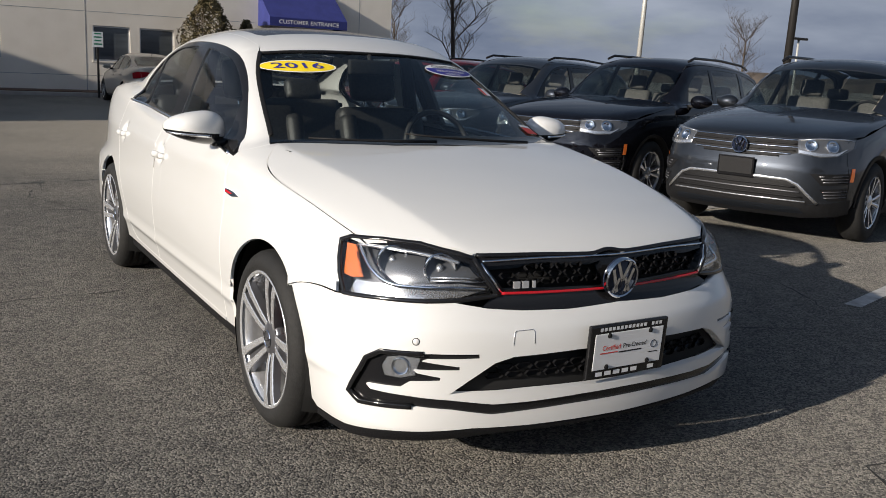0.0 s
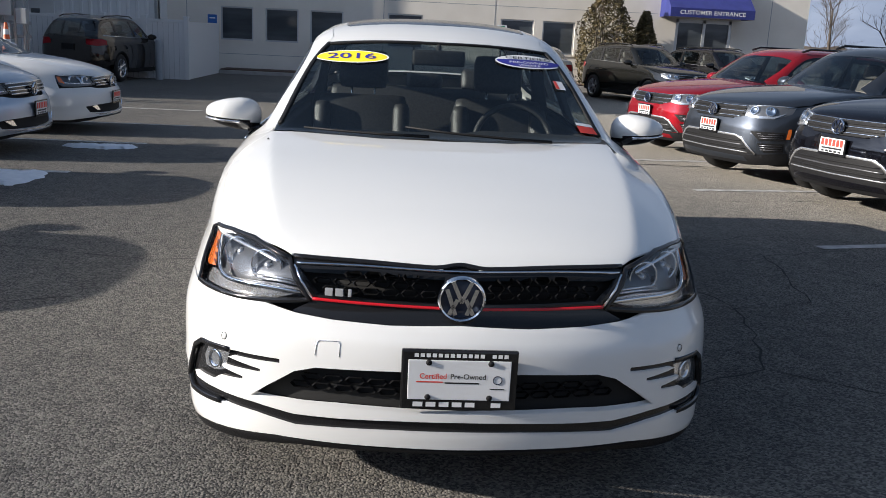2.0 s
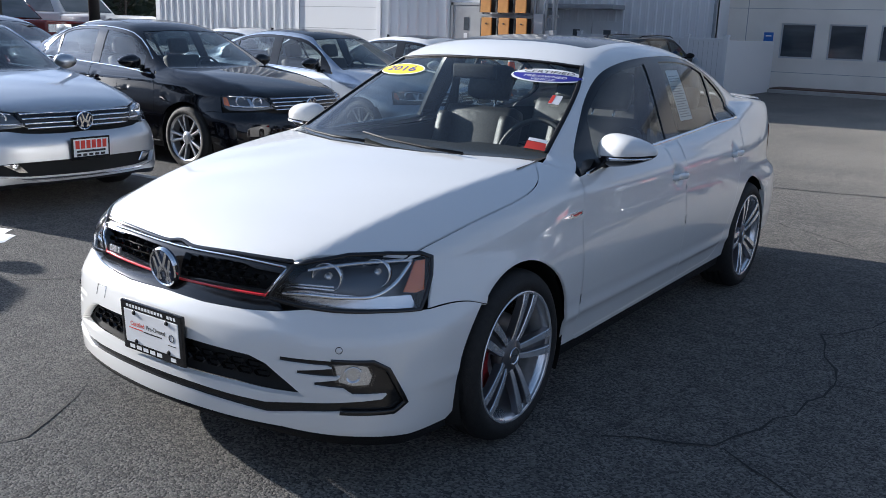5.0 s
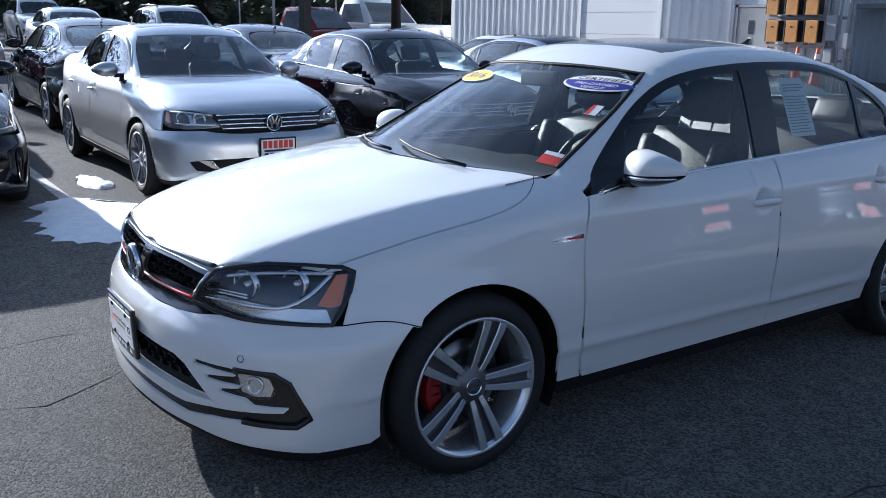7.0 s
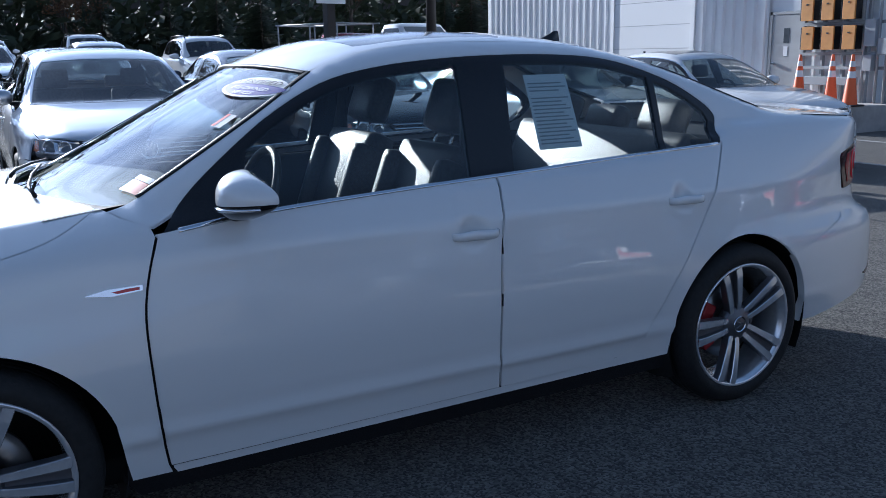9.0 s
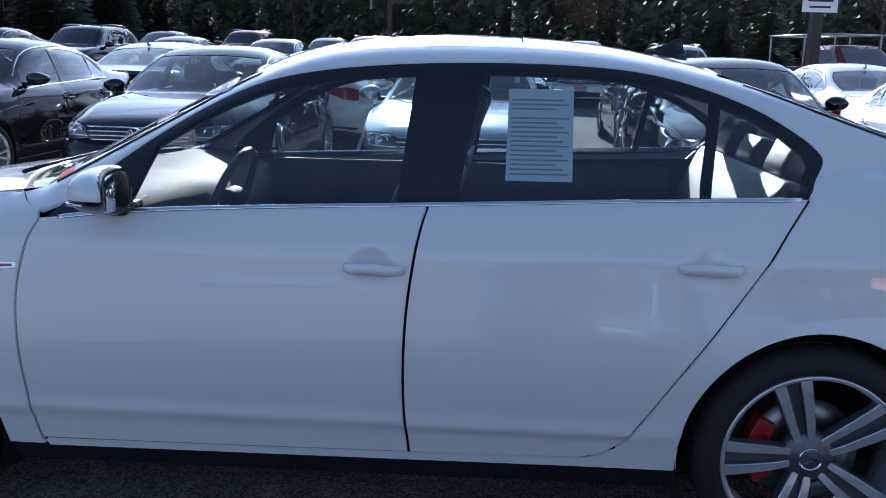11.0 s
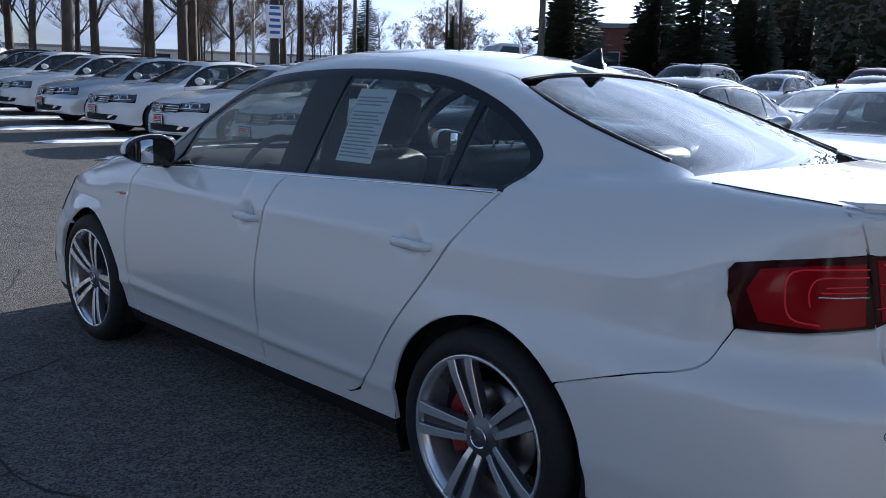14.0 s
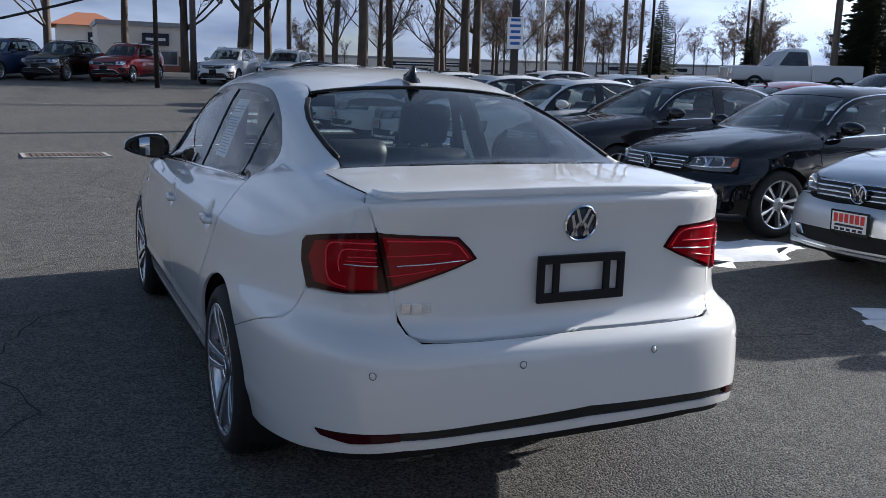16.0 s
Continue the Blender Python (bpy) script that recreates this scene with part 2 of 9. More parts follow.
def solve(field, start, way, reach, steps=48):
    """Where rays from the points start along way first meet the solid."""
    start, way = np.asarray(start, float), np.asarray(way, float)
    n = len(start)
    lo, hi, found = np.zeros(n), np.full(n, float(reach)), np.zeros(n, bool)
    for i in range(1, steps + 1):
        d = reach * i / steps
        p = start + way * d
        inside = field(p[:, 0], p[:, 1], p[:, 2]) < 0
        fresh = inside & ~found
        hi[fresh], lo[fresh] = d, reach * (i - 1) / steps
        found |= inside
    for i in range(14):
        m = (lo + hi) / 2
        p = start + way * m[:, None]
        inside = field(p[:, 0], p[:, 1], p[:, 2]) < 0
        hi, lo = np.where(inside, m, hi), np.where(inside, lo, m)
    return start + way * hi[:, None], found


def slopes(field, p):
    e = 0.004
    g = np.stack([field(*(p + np.eye(3)[i] * e).T) - field(*(p - np.eye(3)[i] * e).T) for i in range(3)], 1)
    return g / np.maximum(np.linalg.norm(g, axis=1, keepdims=True), 1e-9)


# the white saloon; front axle at y 0, rear axle at y 2.651
SALOON = dict(
    front=spline((0.16, -0.84), (0.24, -0.905), (0.30, -0.91), (0.45, -0.905), (0.53, -0.895), (0.58, -0.87), (0.62, -0.842), (0.70, -0.828), (0.76, -0.795), (0.9, -0.60)),
    rear=spline((0.2, 3.66), (0.3, 3.75), (0.45, 3.78), (0.60, 3.775), (0.655, 3.755), (0.69, 3.69), (0.72, 3.672), (0.80, 3.665), (0.95, 3.668), (1.05, 3.69), (1.13, 3.73)),
    width=spline((0.15, 0.82), (0.25, 0.842), (0.31, 0.853), (0.350, 0.8625), (0.375, 0.8745), (0.41, 0.873), (0.46, 0.879), (0.58, 0.887), (0.70, 0.880), (0.80, 0.868), (0.855, 0.862), (0.90, 0.838), (0.98, 0.795), (1.1, 0.715)),
    hood=spline((-0.85, 0.725), (-0.72, 0.80), (-0.5, 0.865), (-0.2, 0.925), (0.1, 0.967), (0.4, 1.0), (0.7, 1.02), (1.4, 1.0)),
    deck=spline((1.4, 1.0), (2.4, 1.05), (2.8, 1.11), (3.1, 1.122), (3.4, 1.106), (3.6, 1.09), (3.8, 1.07)),
    roof=spline((0.8, 1.33), (1.0, 1.395), (1.3, 1.442), (1.65, 1.458), (2.0, 1.447), (2.3, 1.415), (2.6, 1.36), (2.9, 1.27)),
    nose=(spline((0.3, 0.27), (0.55, 0.27), (0.70, 0.20), (0.9, 0.20)), spline((0.3, 0.72), (0.52, 0.85), (0.63, 1.4), (0.74, 2.2), (0.9, 2.3))),
    tail=(0.14, spline((0.3, 1.7), (0.6, 1.8), (0.75, 2.7), (1.1, 2.9))),
    screen=((0.24, 0.975), (0.98, 1.365), 0.40), backlight=((2.42, 1.395), (3.25, 1.108), 0.28),
    belt=1.0, glass=0.755, lean=0.40, glass_r=0.05, glass_f=0.03, roof_crown=0.10, rail=0.05,
    mid=1.4, taper_f=0.012, taper_r=0.045, crown=spline((-0.9, 0.10), (0.4, 0.08)), crown4=0.13, edge=0.035, dents=((1.445, 0.822), (2.335, 0.848)),
    inner=spline((-0.85, 0.115), (-0.7, 0.105), (-0.4, 0.075), (0.0, 0.055), (0.6, 0.055)),
    crease=spline((-0.85, 0.44), (-0.73, 0.487), (-0.66, 0.520), (-0.48, 0.562), (-0.28, 0.597), (0.05, 0.642), (0.40, 0.68), (0.8, 0.72)))
# ---- building helpers ----
def part(name, bm, mat, parent, label="", smooth=True):
    """One mesh object under a thing or a part."""
    me = bpy.data.meshes.new(name)
    bm.to_mesh(me)
    bm.free()
    for m in (mat if isinstance(mat, (list, tuple)) else [mat]):
        me.materials.append(m)
    if smooth:
        me.shade_smooth()
    ob = new(name, me)
    if parent is not None:
        ob.parent = parent
    if label:
        tagged(ob, label)
    return ob


def thing(name, label, category, group="", kind="", at=None):
    e = new(name)
    e.empty_display_size = 0.2
    if at is not None:
        e.matrix_world = at
    return tagged(e, label, category, group, kind)


def add_box(bm, x0, x1, y0, y1, z0, z1, bevel=0.0, m=None):
    vs = [bm.verts.new((x, y, z)) for z in (z0, z1) for y in (y0, y1) for x in (x0, x1)]
    fs = [bm.faces.new([vs[i] for i in q]) for q in ((0, 2, 3, 1), (4, 5, 7, 6), (0, 1, 5, 4), (2, 6, 7, 3), (0, 4, 6, 2), (1, 3, 7, 5))]
    if bevel:
        made = bmesh.ops.bevel(bm, geom=list({e for f in fs for e in f.edges}), offset=bevel, segments=2, affect="EDGES", profile=0.6)
        vs = list({v for f in made["faces"] for v in f.verts} | {v for v in vs if v.is_valid})
    if m is not None:
        bmesh.ops.transform(bm, matrix=m, verts=vs)
    return vs


def box(x0, x1, y0, y1, z0, z1, bevel=0.0):
    bm = bmesh.new()
    add_box(bm, x0, x1, y0, y1, z0, z1, bevel)
    return bm


def add_lathe(bm, profile, segments, m=None, close=False):
    """Turns (radius, height) points round the z axis."""
    rings = []
    for r, h in profile:
        rings.append([bm.verts.new((r * math.cos(2 * math.pi * i / segments), r * math.sin(2 * math.pi * i / segments), h)) for i in range(segments)])
    pairs = list(zip(rings, rings[1:])) + ([(rings[-1], rings[0])] if close else [])
    for a, b in pairs:
        for i in range(segments):
            j = (i + 1) % segments
            bm.faces.new((a[i], a[j], b[j], b[i]))
    vs = [v for r in rings for v in r]
    if m is not None:
        bmesh.ops.transform(bm, matrix=m, verts=vs)
    return rings


def add_disc(bm, r, h, segments, m=None):
    vs = [bm.verts.new((r * math.cos(2 * math.pi * i / segments), r * math.sin(2 * math.pi * i / segments), h)) for i in range(segments)]
    bm.faces.new(vs)
    if m is not None:
        bmesh.ops.transform(bm, matrix=m, verts=vs)


def add_tube(bm, pts, radius, sides=8, taper=None):
    """A round bar along points."""
    rings = []
    pts = [Vector(p) for p in pts]
    for i, p in enumerate(pts):
        d = (pts[min(i + 1, len(pts) - 1)] - pts[max(i - 1, 0)]).normalized()
        a = d.orthogonal().normalized() if abs(d.z) > 0.99 else d.cross(Vector((0, 0, 1))).normalized()
        b = d.cross(a)
        r = radius if taper is None else radius + (taper - radius) * i / max(1, len(pts) - 1)
        rings.append([bm.verts.new(p + (a * math.cos(2 * math.pi * k / sides) + b * math.sin(2 * math.pi * k / sides)) * r) for k in range(sides)])
    for u, v in zip(rings, rings[1:]):
        for k in range(sides):
            j = (k + 1) % sides
            bm.faces.new((u[k], u[j], v[j], v[k]))
    bm.faces.new(rings[0][::-1])
    bm.faces.new(rings[-1])


def inside_poly(px, py, poly):
    n, c = len(poly), np.zeros(len(px), bool)
    for i in range(n):
        (x0, y0), (x1, y1) = poly[i], poly[i - 1]
        if y0 == y1:
            continue
        c ^= ((y0 > py) != (y1 > py)) & (px < (x1 - x0) * (py - y0) / (y1 - y0) + x0)
    return c


def resample(poly, step):
    out = []
    for i in range(len(poly)):
        a, b = np.array(poly[i]), np.array(poly[(i + 1) % len(poly)])
        k = max(1, int(np.linalg.norm(b - a) / step + 0.5))
        out += [tuple(a + (b - a) * j / k) for j in range(k)]
    return out


def resample_line(pts, step):
    """Points at about even steps along a line in space."""
    out = []
    for a, b in zip(pts, pts[1:]):
        k = max(1, int(math.dist(a, b) / step + 0.5))
        out += [tuple(np.array(a) + (np.array(b) - np.array(a)) * i / k) for i in range(k)]
    return out + [tuple(pts[-1])]


def smooth_line(pts, n=6):
    """A Catmull-Rom line through 3D points."""
    p = [np.array(q, float) for q in pts]
    out = []
    for i in range(len(p) - 1):
        a, b, c, d = p[max(i - 1, 0)], p[i], p[i + 1], p[min(i + 2, len(p) - 1)]
        for j in range(n):
            s = j / n
            out.append(0.5 * (2 * b + (c - a) * s + (2 * a - 5 * b + 4 * c - d) * s * s + (3 * b - a - 3 * c + d) * s ** 3))
    out.append(p[-1])
    return [tuple(q) for q in out]


class Projection:
    """Lays flat outlines on the solid: from the side, from above, or wrapped round the nose or the tail."""

    def __init__(self, kind, axis=0.0):
        self.kind, self.axis = kind, axis

    def flat(self, p):
        x, y, z = p
        if self.kind == "side":
            return (y, z)
        if self.kind == "top":
            return (x, y)
        if self.kind == "nose":
            return (math.atan2(x, self.axis - y) * 0.95, z)
        return (math.atan2(x, y - self.axis) * 0.95, z)

    def rays(self, q):
        q = np.asarray(q, float)
        n = len(q)
        o, zero = np.ones(n), np.zeros(n)
        if self.kind == "side":
            return np.stack([o * 1.3, q[:, 0], q[:, 1]], 1), np.stack([-o, zero, zero], 1), 1.3
        if self.kind == "top":
            return np.stack([q[:, 0], q[:, 1], o * 2.2], 1), np.stack([zero, zero, -o], 1), 2.0
        a = q[:, 0] / 0.95
        s = -1 if self.kind == "nose" else 1
        way = np.stack([-np.sin(a), -s * np.cos(a), zero], 1)
        return np.stack([zero, o * self.axis, q[:, 1]], 1) - way * 2.0, way, 2.0


SIDE, TOP, NOSE, TAIL = Projection("side"), Projection("top"), Projection("nose", 0.15), Projection("tail", 2.85)


def skin(field, outline, proj, step=0.03, holes=(), lift=0.0, thick=0.012, mirror=False, both=False):
    """A bmesh and its vertex normals: the outline laid on the solid, with a turned-in rim."""
    from mathutils.geometry import delaunay_2d_cdt
    loops = [[proj.flat(p) for p in outline]] + [[proj.flat(p) for p in h] for h in holes]
    rims = [resample(l, step) for l in loops]
    big = np.array(rims[0])
    xs, ys = np.arange(big[:, 0].min(), big[:, 0].max(), step), np.arange(big[:, 1].min(), big[:, 1].max(), step)
    gx, gy = np.meshgrid(xs, ys)
    gx, gy = gx.ravel(), gy.ravel()
    ok = inside_poly(gx, gy, rims[0])
    for r in rims[1:]:
        ok &= ~inside_poly(gx, gy, r)
    allrim = np.array([p for r in rims for p in r])
    grid = np.stack([gx[ok], gy[ok]], 1)
    if len(grid):
        near = np.min(np.abs(grid[:, None, :] - allrim[None, :, :]).max(2), 1) if len(grid) * len(allrim) < 4e7 else np.full(len(grid), 9)
        grid = grid[near > step * 0.45]
    pts = [Vector(p) for p in allrim] + [Vector(p) for p in grid]
    edges, k = [], 0
    for r in rims:
        edges += [(k + i, k + (i + 1) % len(r)) for i in range(len(r))]
        k += len(r)
    v2, _, tri, orig, *_ = delaunay_2d_cdt(pts, edges, [], 0, 1e-6)
    v2 = np.array([tuple(v) for v in v2])
    tri = np.array(tri)
    mid = v2[tri].mean(1)
    keep = inside_poly(mid[:, 0], mid[:, 1], rims[0])
    for r in rims[1:]:
        keep &= ~inside_poly(mid[:, 0], mid[:, 1], r)
    tri = tri[keep]
    start, way, reach = proj.rays(v2)
    p, found = solve(field, start, way, reach)
    nrm = slopes(field, p)
    p = p + nrm * lift
    tri = tri[found[tri].all(1)]
    used = np.unique(tri)
    back = -np.ones(len(p), int)
    back[used] = np.arange(len(used))
    p, nrm, tri = p[used], nrm[used], back[tri]
    if len(tri):
        a, b, c = p[tri[:, 0]], p[tri[:, 1]], p[tri[:, 2]]
        flip = (np.cross(b - a, c - a) * nrm[tri[:, 0]]).sum(1) < 0
        tri[flip] = tri[flip][:, ::-1]
    if mirror:
        p, nrm, tri = p * [-1, 1, 1], nrm * [-1, 1, 1], tri[:, ::-1]
    # rim turned in
    count = {}
    for t in tri:
        for i in range(3):
            e = (t[i], t[(i + 1) % 3])
            count[e] = count.get(e, 0) + 1
    border = [e for e in count if (e[1], e[0]) not in count]
    verts, faces, normals = p.tolist(), tri.tolist(), nrm.tolist()
    if thick:
        low = {}
        for e in border:
            for i in e:
                if i not in low:
                    low[i] = len(verts)
                    verts.append((p[i] - nrm[i] * thick).tolist())
                    normals.append(nrm[i].tolist())
        faces += [[b, a, low[a], low[b]] for a, b in border]
    return verts, faces, normals


def panel(name, field, outline, proj, mat, parent, label="", **kw):
    """A body panel, pane or trim piece as one mesh object."""
    verts, faces, normals = skin(field, outline, proj, **kw)
    me = bpy.data.meshes.new(name)
    me.from_pydata(verts, [], faces)
    me.materials.append(mat)
    me.shade_smooth()
    if len(verts):
        me.normals_split_custom_set_from_vertices(normals)
    ob = new(name, me)
    ob.parent = parent
    if label:
        tagged(ob, label)
    return ob


def on_surface(field, proj, pts, lift=0.0):
    q = np.array([proj.flat(p) for p in pts])
    start, way, reach = proj.rays(q)
    p, _ = solve(field, start, way, reach)
    n = slopes(field, p)
    return p + n * lift, n


def ribbon(name, field, proj, line, width, mat, parent, lift=0.003, depth=0.006, mirror=False, label="", across=(0, 0, 1)):
    """A raised strip along a line on the solid."""
    p, n = on_surface(field, proj, line, 0.0)
    bm = bmesh.new()
    rows = []
    s = -1 if mirror else 1
    for i in range(len(p)):
        d = p[min(i + 1, len(p) - 1)] - p[max(i - 1, 0)]
        u = np.cross(n[i], d)
        u /= max(np.linalg.norm(u), 1e-9)
        w = width if np.isscalar(width) else width[0] + (width[1] - width[0]) * i / (len(p) - 1)
        row = []
        for a, h in ((-0.5, lift - depth), (-0.5, lift), (-0.3, lift + 0.0015), (0.3, lift + 0.0015), (0.5, lift), (0.5, lift - depth)):
            v = p[i] + u * a * w + n[i] * h
            row.append(bm.verts.new((v[0] * s, v[1], v[2])))
        rows.append(row)
    for a, b in zip(rows, rows[1:]):
        for k in range(5):
            bm.faces.new((a[k], a[k + 1], b[k + 1], b[k]))
    bm.faces.new(rows[0])
    bm.faces.new(rows[-1][::-1])
    bmesh.ops.recalc_face_normals(bm, faces=bm.faces)
    return part(name, bm, mat, parent, label)


def mir(line):
    return [(-x, y, z) for x, y, z in reversed(line)]


def arc(cy, cz, r, a0, a1, n=24, x=0.85):
    return [(x, cy + r * math.cos(radians(a0 + (a1 - a0) * i / n)), cz + r * math.sin(radians(a0 + (a1 - a0) * i / n))) for i in range(n + 1)]
# ---- ground: a worn asphalt lot, gently rising to the west and south ----
def ground_z(x, y):
    z = 0.0
    if y > 3.2:
        z -= 0.022 * min(y - 3.2, 8) + 0.001 * max(0, min(y - 11.2, 20))
    d = max(0.0, -0.5 - y)
    z += 0.0145 * min(d, 45) + 0.0005 * min(d, 45) ** 2
    w = max(0.0, -9.0 - x)
    z += 0.028 * min(w, 50)
    z -= 0.02 * max(0.0, min(x, 6.0) - 2.5)
    return z


def asphalt_material():
    """Old asphalt: pale stone grains in a dark binder, broad stains, and the relief of the grains."""
    m = grain(material("worn_asphalt", rough=0.9), 7, (0.092, 0.088, 0.082), (0.132, 0.126, 0.115), detail=9, second=(0.45, 0.5, (0.146, 0.137, 0.121)))
    t = m.node_tree
    b = t.nodes["Principled BSDF"]
    co = t.nodes.new("ShaderNodeTexCoord")
    vo = t.nodes.new("ShaderNodeTexVoronoi")
    vo.inputs["Scale"].default_value = 120.0
    t.links.new(co.outputs["Object"], vo.inputs["Vector"])
    bw = t.nodes.new("ShaderNodeSeparateColor")
    t.links.new(vo.outputs["Color"], bw.inputs[0])
    ra = t.nodes.new("ShaderNodeValToRGB")
    ra.color_ramp.elements[0].color, ra.color_ramp.elements[1].color = (0.45, 0.45, 0.46, 1), (1.85, 1.82, 1.74, 1)
    ra.color_ramp.elements[0].position, ra.color_ramp.elements[1].position = 0.15, 0.95
    t.links.new(bw.outputs[0], ra.inputs[0])
    # a paler, tan stretch of the lot round (8, 15), uneven at its edge
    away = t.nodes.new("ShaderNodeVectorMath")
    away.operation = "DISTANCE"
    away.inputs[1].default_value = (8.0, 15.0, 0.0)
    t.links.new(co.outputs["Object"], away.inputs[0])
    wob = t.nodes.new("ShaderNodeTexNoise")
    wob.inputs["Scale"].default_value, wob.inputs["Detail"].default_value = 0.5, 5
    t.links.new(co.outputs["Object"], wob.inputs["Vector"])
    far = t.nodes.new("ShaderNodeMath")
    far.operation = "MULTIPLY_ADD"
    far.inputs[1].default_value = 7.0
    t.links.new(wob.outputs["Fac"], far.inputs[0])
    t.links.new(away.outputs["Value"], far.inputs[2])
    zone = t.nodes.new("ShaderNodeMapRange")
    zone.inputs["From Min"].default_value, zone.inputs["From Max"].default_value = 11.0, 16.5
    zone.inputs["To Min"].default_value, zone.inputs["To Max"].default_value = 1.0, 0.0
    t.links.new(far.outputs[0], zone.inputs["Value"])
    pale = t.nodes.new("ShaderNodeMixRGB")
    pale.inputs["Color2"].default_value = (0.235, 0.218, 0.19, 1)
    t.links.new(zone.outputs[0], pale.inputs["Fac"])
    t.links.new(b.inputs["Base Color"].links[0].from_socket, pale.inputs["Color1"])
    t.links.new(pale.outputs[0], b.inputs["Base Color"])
    mu = t.nodes.new("ShaderNodeMixRGB")
    mu.blend_type = "MULTIPLY"
    mu.inputs["Fac"].default_value = 1.0
    t.links.new(b.inputs["Base Color"].links[0].from_socket, mu.inputs["Color1"])
    t.links.new(ra.outputs[0], mu.inputs["Color2"])
    t.links.new(mu.outputs[0], b.inputs["Base Color"])
    n3 = t.nodes.new("ShaderNodeTexNoise")
    n3.inputs["Scale"].default_value, n3.inputs["Detail"].default_value = 140.0, 3
    t.links.new(co.outputs["Object"], n3.inputs["Vector"])
    ad = t.nodes.new("ShaderNodeMath")
    ad.operation = "SUBTRACT"
    t.links.new(n3.outputs["Fac"], ad.inputs[0])
    t.links.new(vo.outputs["Distance"], ad.inputs[1])
    b.inputs["Diffuse Roughness"].default_value = 1.0
    bp = t.nodes.new("ShaderNodeBump")
    bp.inputs["Strength"].default_value, bp.inputs["Distance"].default_value = 0.8, 0.006
    t.links.new(ad.outputs[0], bp.inputs["Height"])
    t.links.new(bp.outputs[0], b.inputs["Normal"])
    return m


ASPHALT = asphalt_material()


def build_ground():
    near = [i * 1.0 for i in range(-70, 71)]
    xs = [-900, -400, -200, -120, -90] + near + [90, 120, 200, 400, 900]
    bm = bmesh.new()
    grid = [[bm.verts.new((x, y, ground_z(x, y))) for x in xs] for y in xs]
    for j in range(len(xs) - 1):
        for i in range(len(xs) - 1):
            bm.faces.new((grid[j][i], grid[j][i + 1], grid[j + 1][i + 1], grid[j + 1][i]))
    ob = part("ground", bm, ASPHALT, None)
    return tagged(ob, "worn grey asphalt parking lot with cracks", "ground", kind="structure")


build_ground()

STUCCO = grain(material("cream_stucco", rough=0.85), 1.2, (0.76, 0.71, 0.63), (0.84, 0.79, 0.71), bump=0.2, bump_scale=60, second=(0.3, 0.3, (0.70, 0.65, 0.57)))
METAL_WALL = grain(material("white_corrugated_metal", rough=0.5), 0.8, (0.74, 0.75, 0.76), (0.82, 0.83, 0.84), second=(0.5, 0.3, (0.62, 0.62, 0.61)))
WINDOW_DARK = grain(material("office_glass", (0.06, 0.07, 0.08), 0.05), 1.5, (0.045, 0.055, 0.065), (0.11, 0.125, 0.14), stretch=(0.3, 1, 1.6))


def slab(name, x0, x1, y0, y1, z0, z1, mat, label="", category="", kind="structure"):
    ob = part(name, box(x0, x1, y0, y1, z0, z1), mat, None, smooth=False)
    return tagged(ob, label or name.replace("_", " "), category or name.replace("_", " "), kind=kind)
# ---- the white saloon ----
BODY = body_field(SALOON)
BELT = [(0.8, 0.50, 0.912), (0.8, 0.72, 0.935), (0.8, 1.0, 0.952), (0.79, 1.585, 0.975), (0.76, 2.1, 0.995), (0.74, 2.607, 1.018)]
DLO_TOP = smooth_line([(0.75, 0.56, 0.957), (0.7, 0.672, 1.052), (0.62, 0.868, 1.187), (0.59, 1.06, 1.284), (0.58, 1.243, 1.328), (0.58, 1.472, 1.351), (0.57, 1.714, 1.360), (0.56, 1.955, 1.358),
                       (0.55, 2.164, 1.342), (0.57, 2.322, 1.307), (0.59, 2.478, 1.251), (0.61, 2.585, 1.192), (0.63, 2.653, 1.141), (0.65, 2.668, 1.098), (0.74, 2.612, 1.022)], 4)
SEAM_A = smooth_line([(0.82, 0.506, 0.908), (0.85, 0.477, 0.831), (0.86, 0.453, 0.704), (0.866, 0.456, 0.542), (0.856, 0.47, 0.369), (0.84, 0.484, 0.272)], 4)
SEAM_B = smooth_line([(0.765, 1.584, 0.973), (0.84, 1.562, 0.883), (0.87, 1.537, 0.687), (0.87, 1.532, 0.46), (0.85, 1.547, 0.284)], 4)
SEAM_C = smooth_line([(0.74, 2.607, 1.016), (0.79, 2.547, 0.937), (0.85, 2.412, 0.738), (0.866, 2.276, 0.549), (0.86, 2.181, 0.405), (0.85, 2.118, 0.330), (0.85, 2.05, 0.298), (0.85, 1.95, 0.291)], 4)
A_EDGE = smooth_line([(0.70, 0.40, 0.966), (0.70, 0.47, 0.985), (0.68, 0.56, 1.032), (0.62, 0.835, 1.186), (0.54, 1.06, 1.315), (0.53, 1.17, 1.357), (0.53, 1.35, 1.388), (0.53, 1.65, 1.403),
                      (0.52, 2.0, 1.393), (0.5, 2.22, 1.370), (0.49, 2.40, 1.335), (0.56, 2.76, 1.206), (0.61, 3.08, 1.108), (0.625, 3.19, 1.094)], 4)
TRUNK_SEAM = smooth_line([(0.625, 3.19, 1.094), (0.622, 3.36, 1.076), (0.612, 3.50, 1.052), (0.60, 3.545, 1.01), (0.589, 3.552, 0.966)], 4)
HOOD_EDGE = smooth_line([(0.66, 0.374, 0.958), (0.705, 0.335, 0.944), (0.768, 0.23, 0.912), (0.785, 0.04, 0.872), (0.752, -0.28, 0.818), (0.715, -0.49, 0.768)], 4)
ARCH_F, ARCH_R = (0.01, 0.316, 0.357), (2.651, 0.318, 0.360)


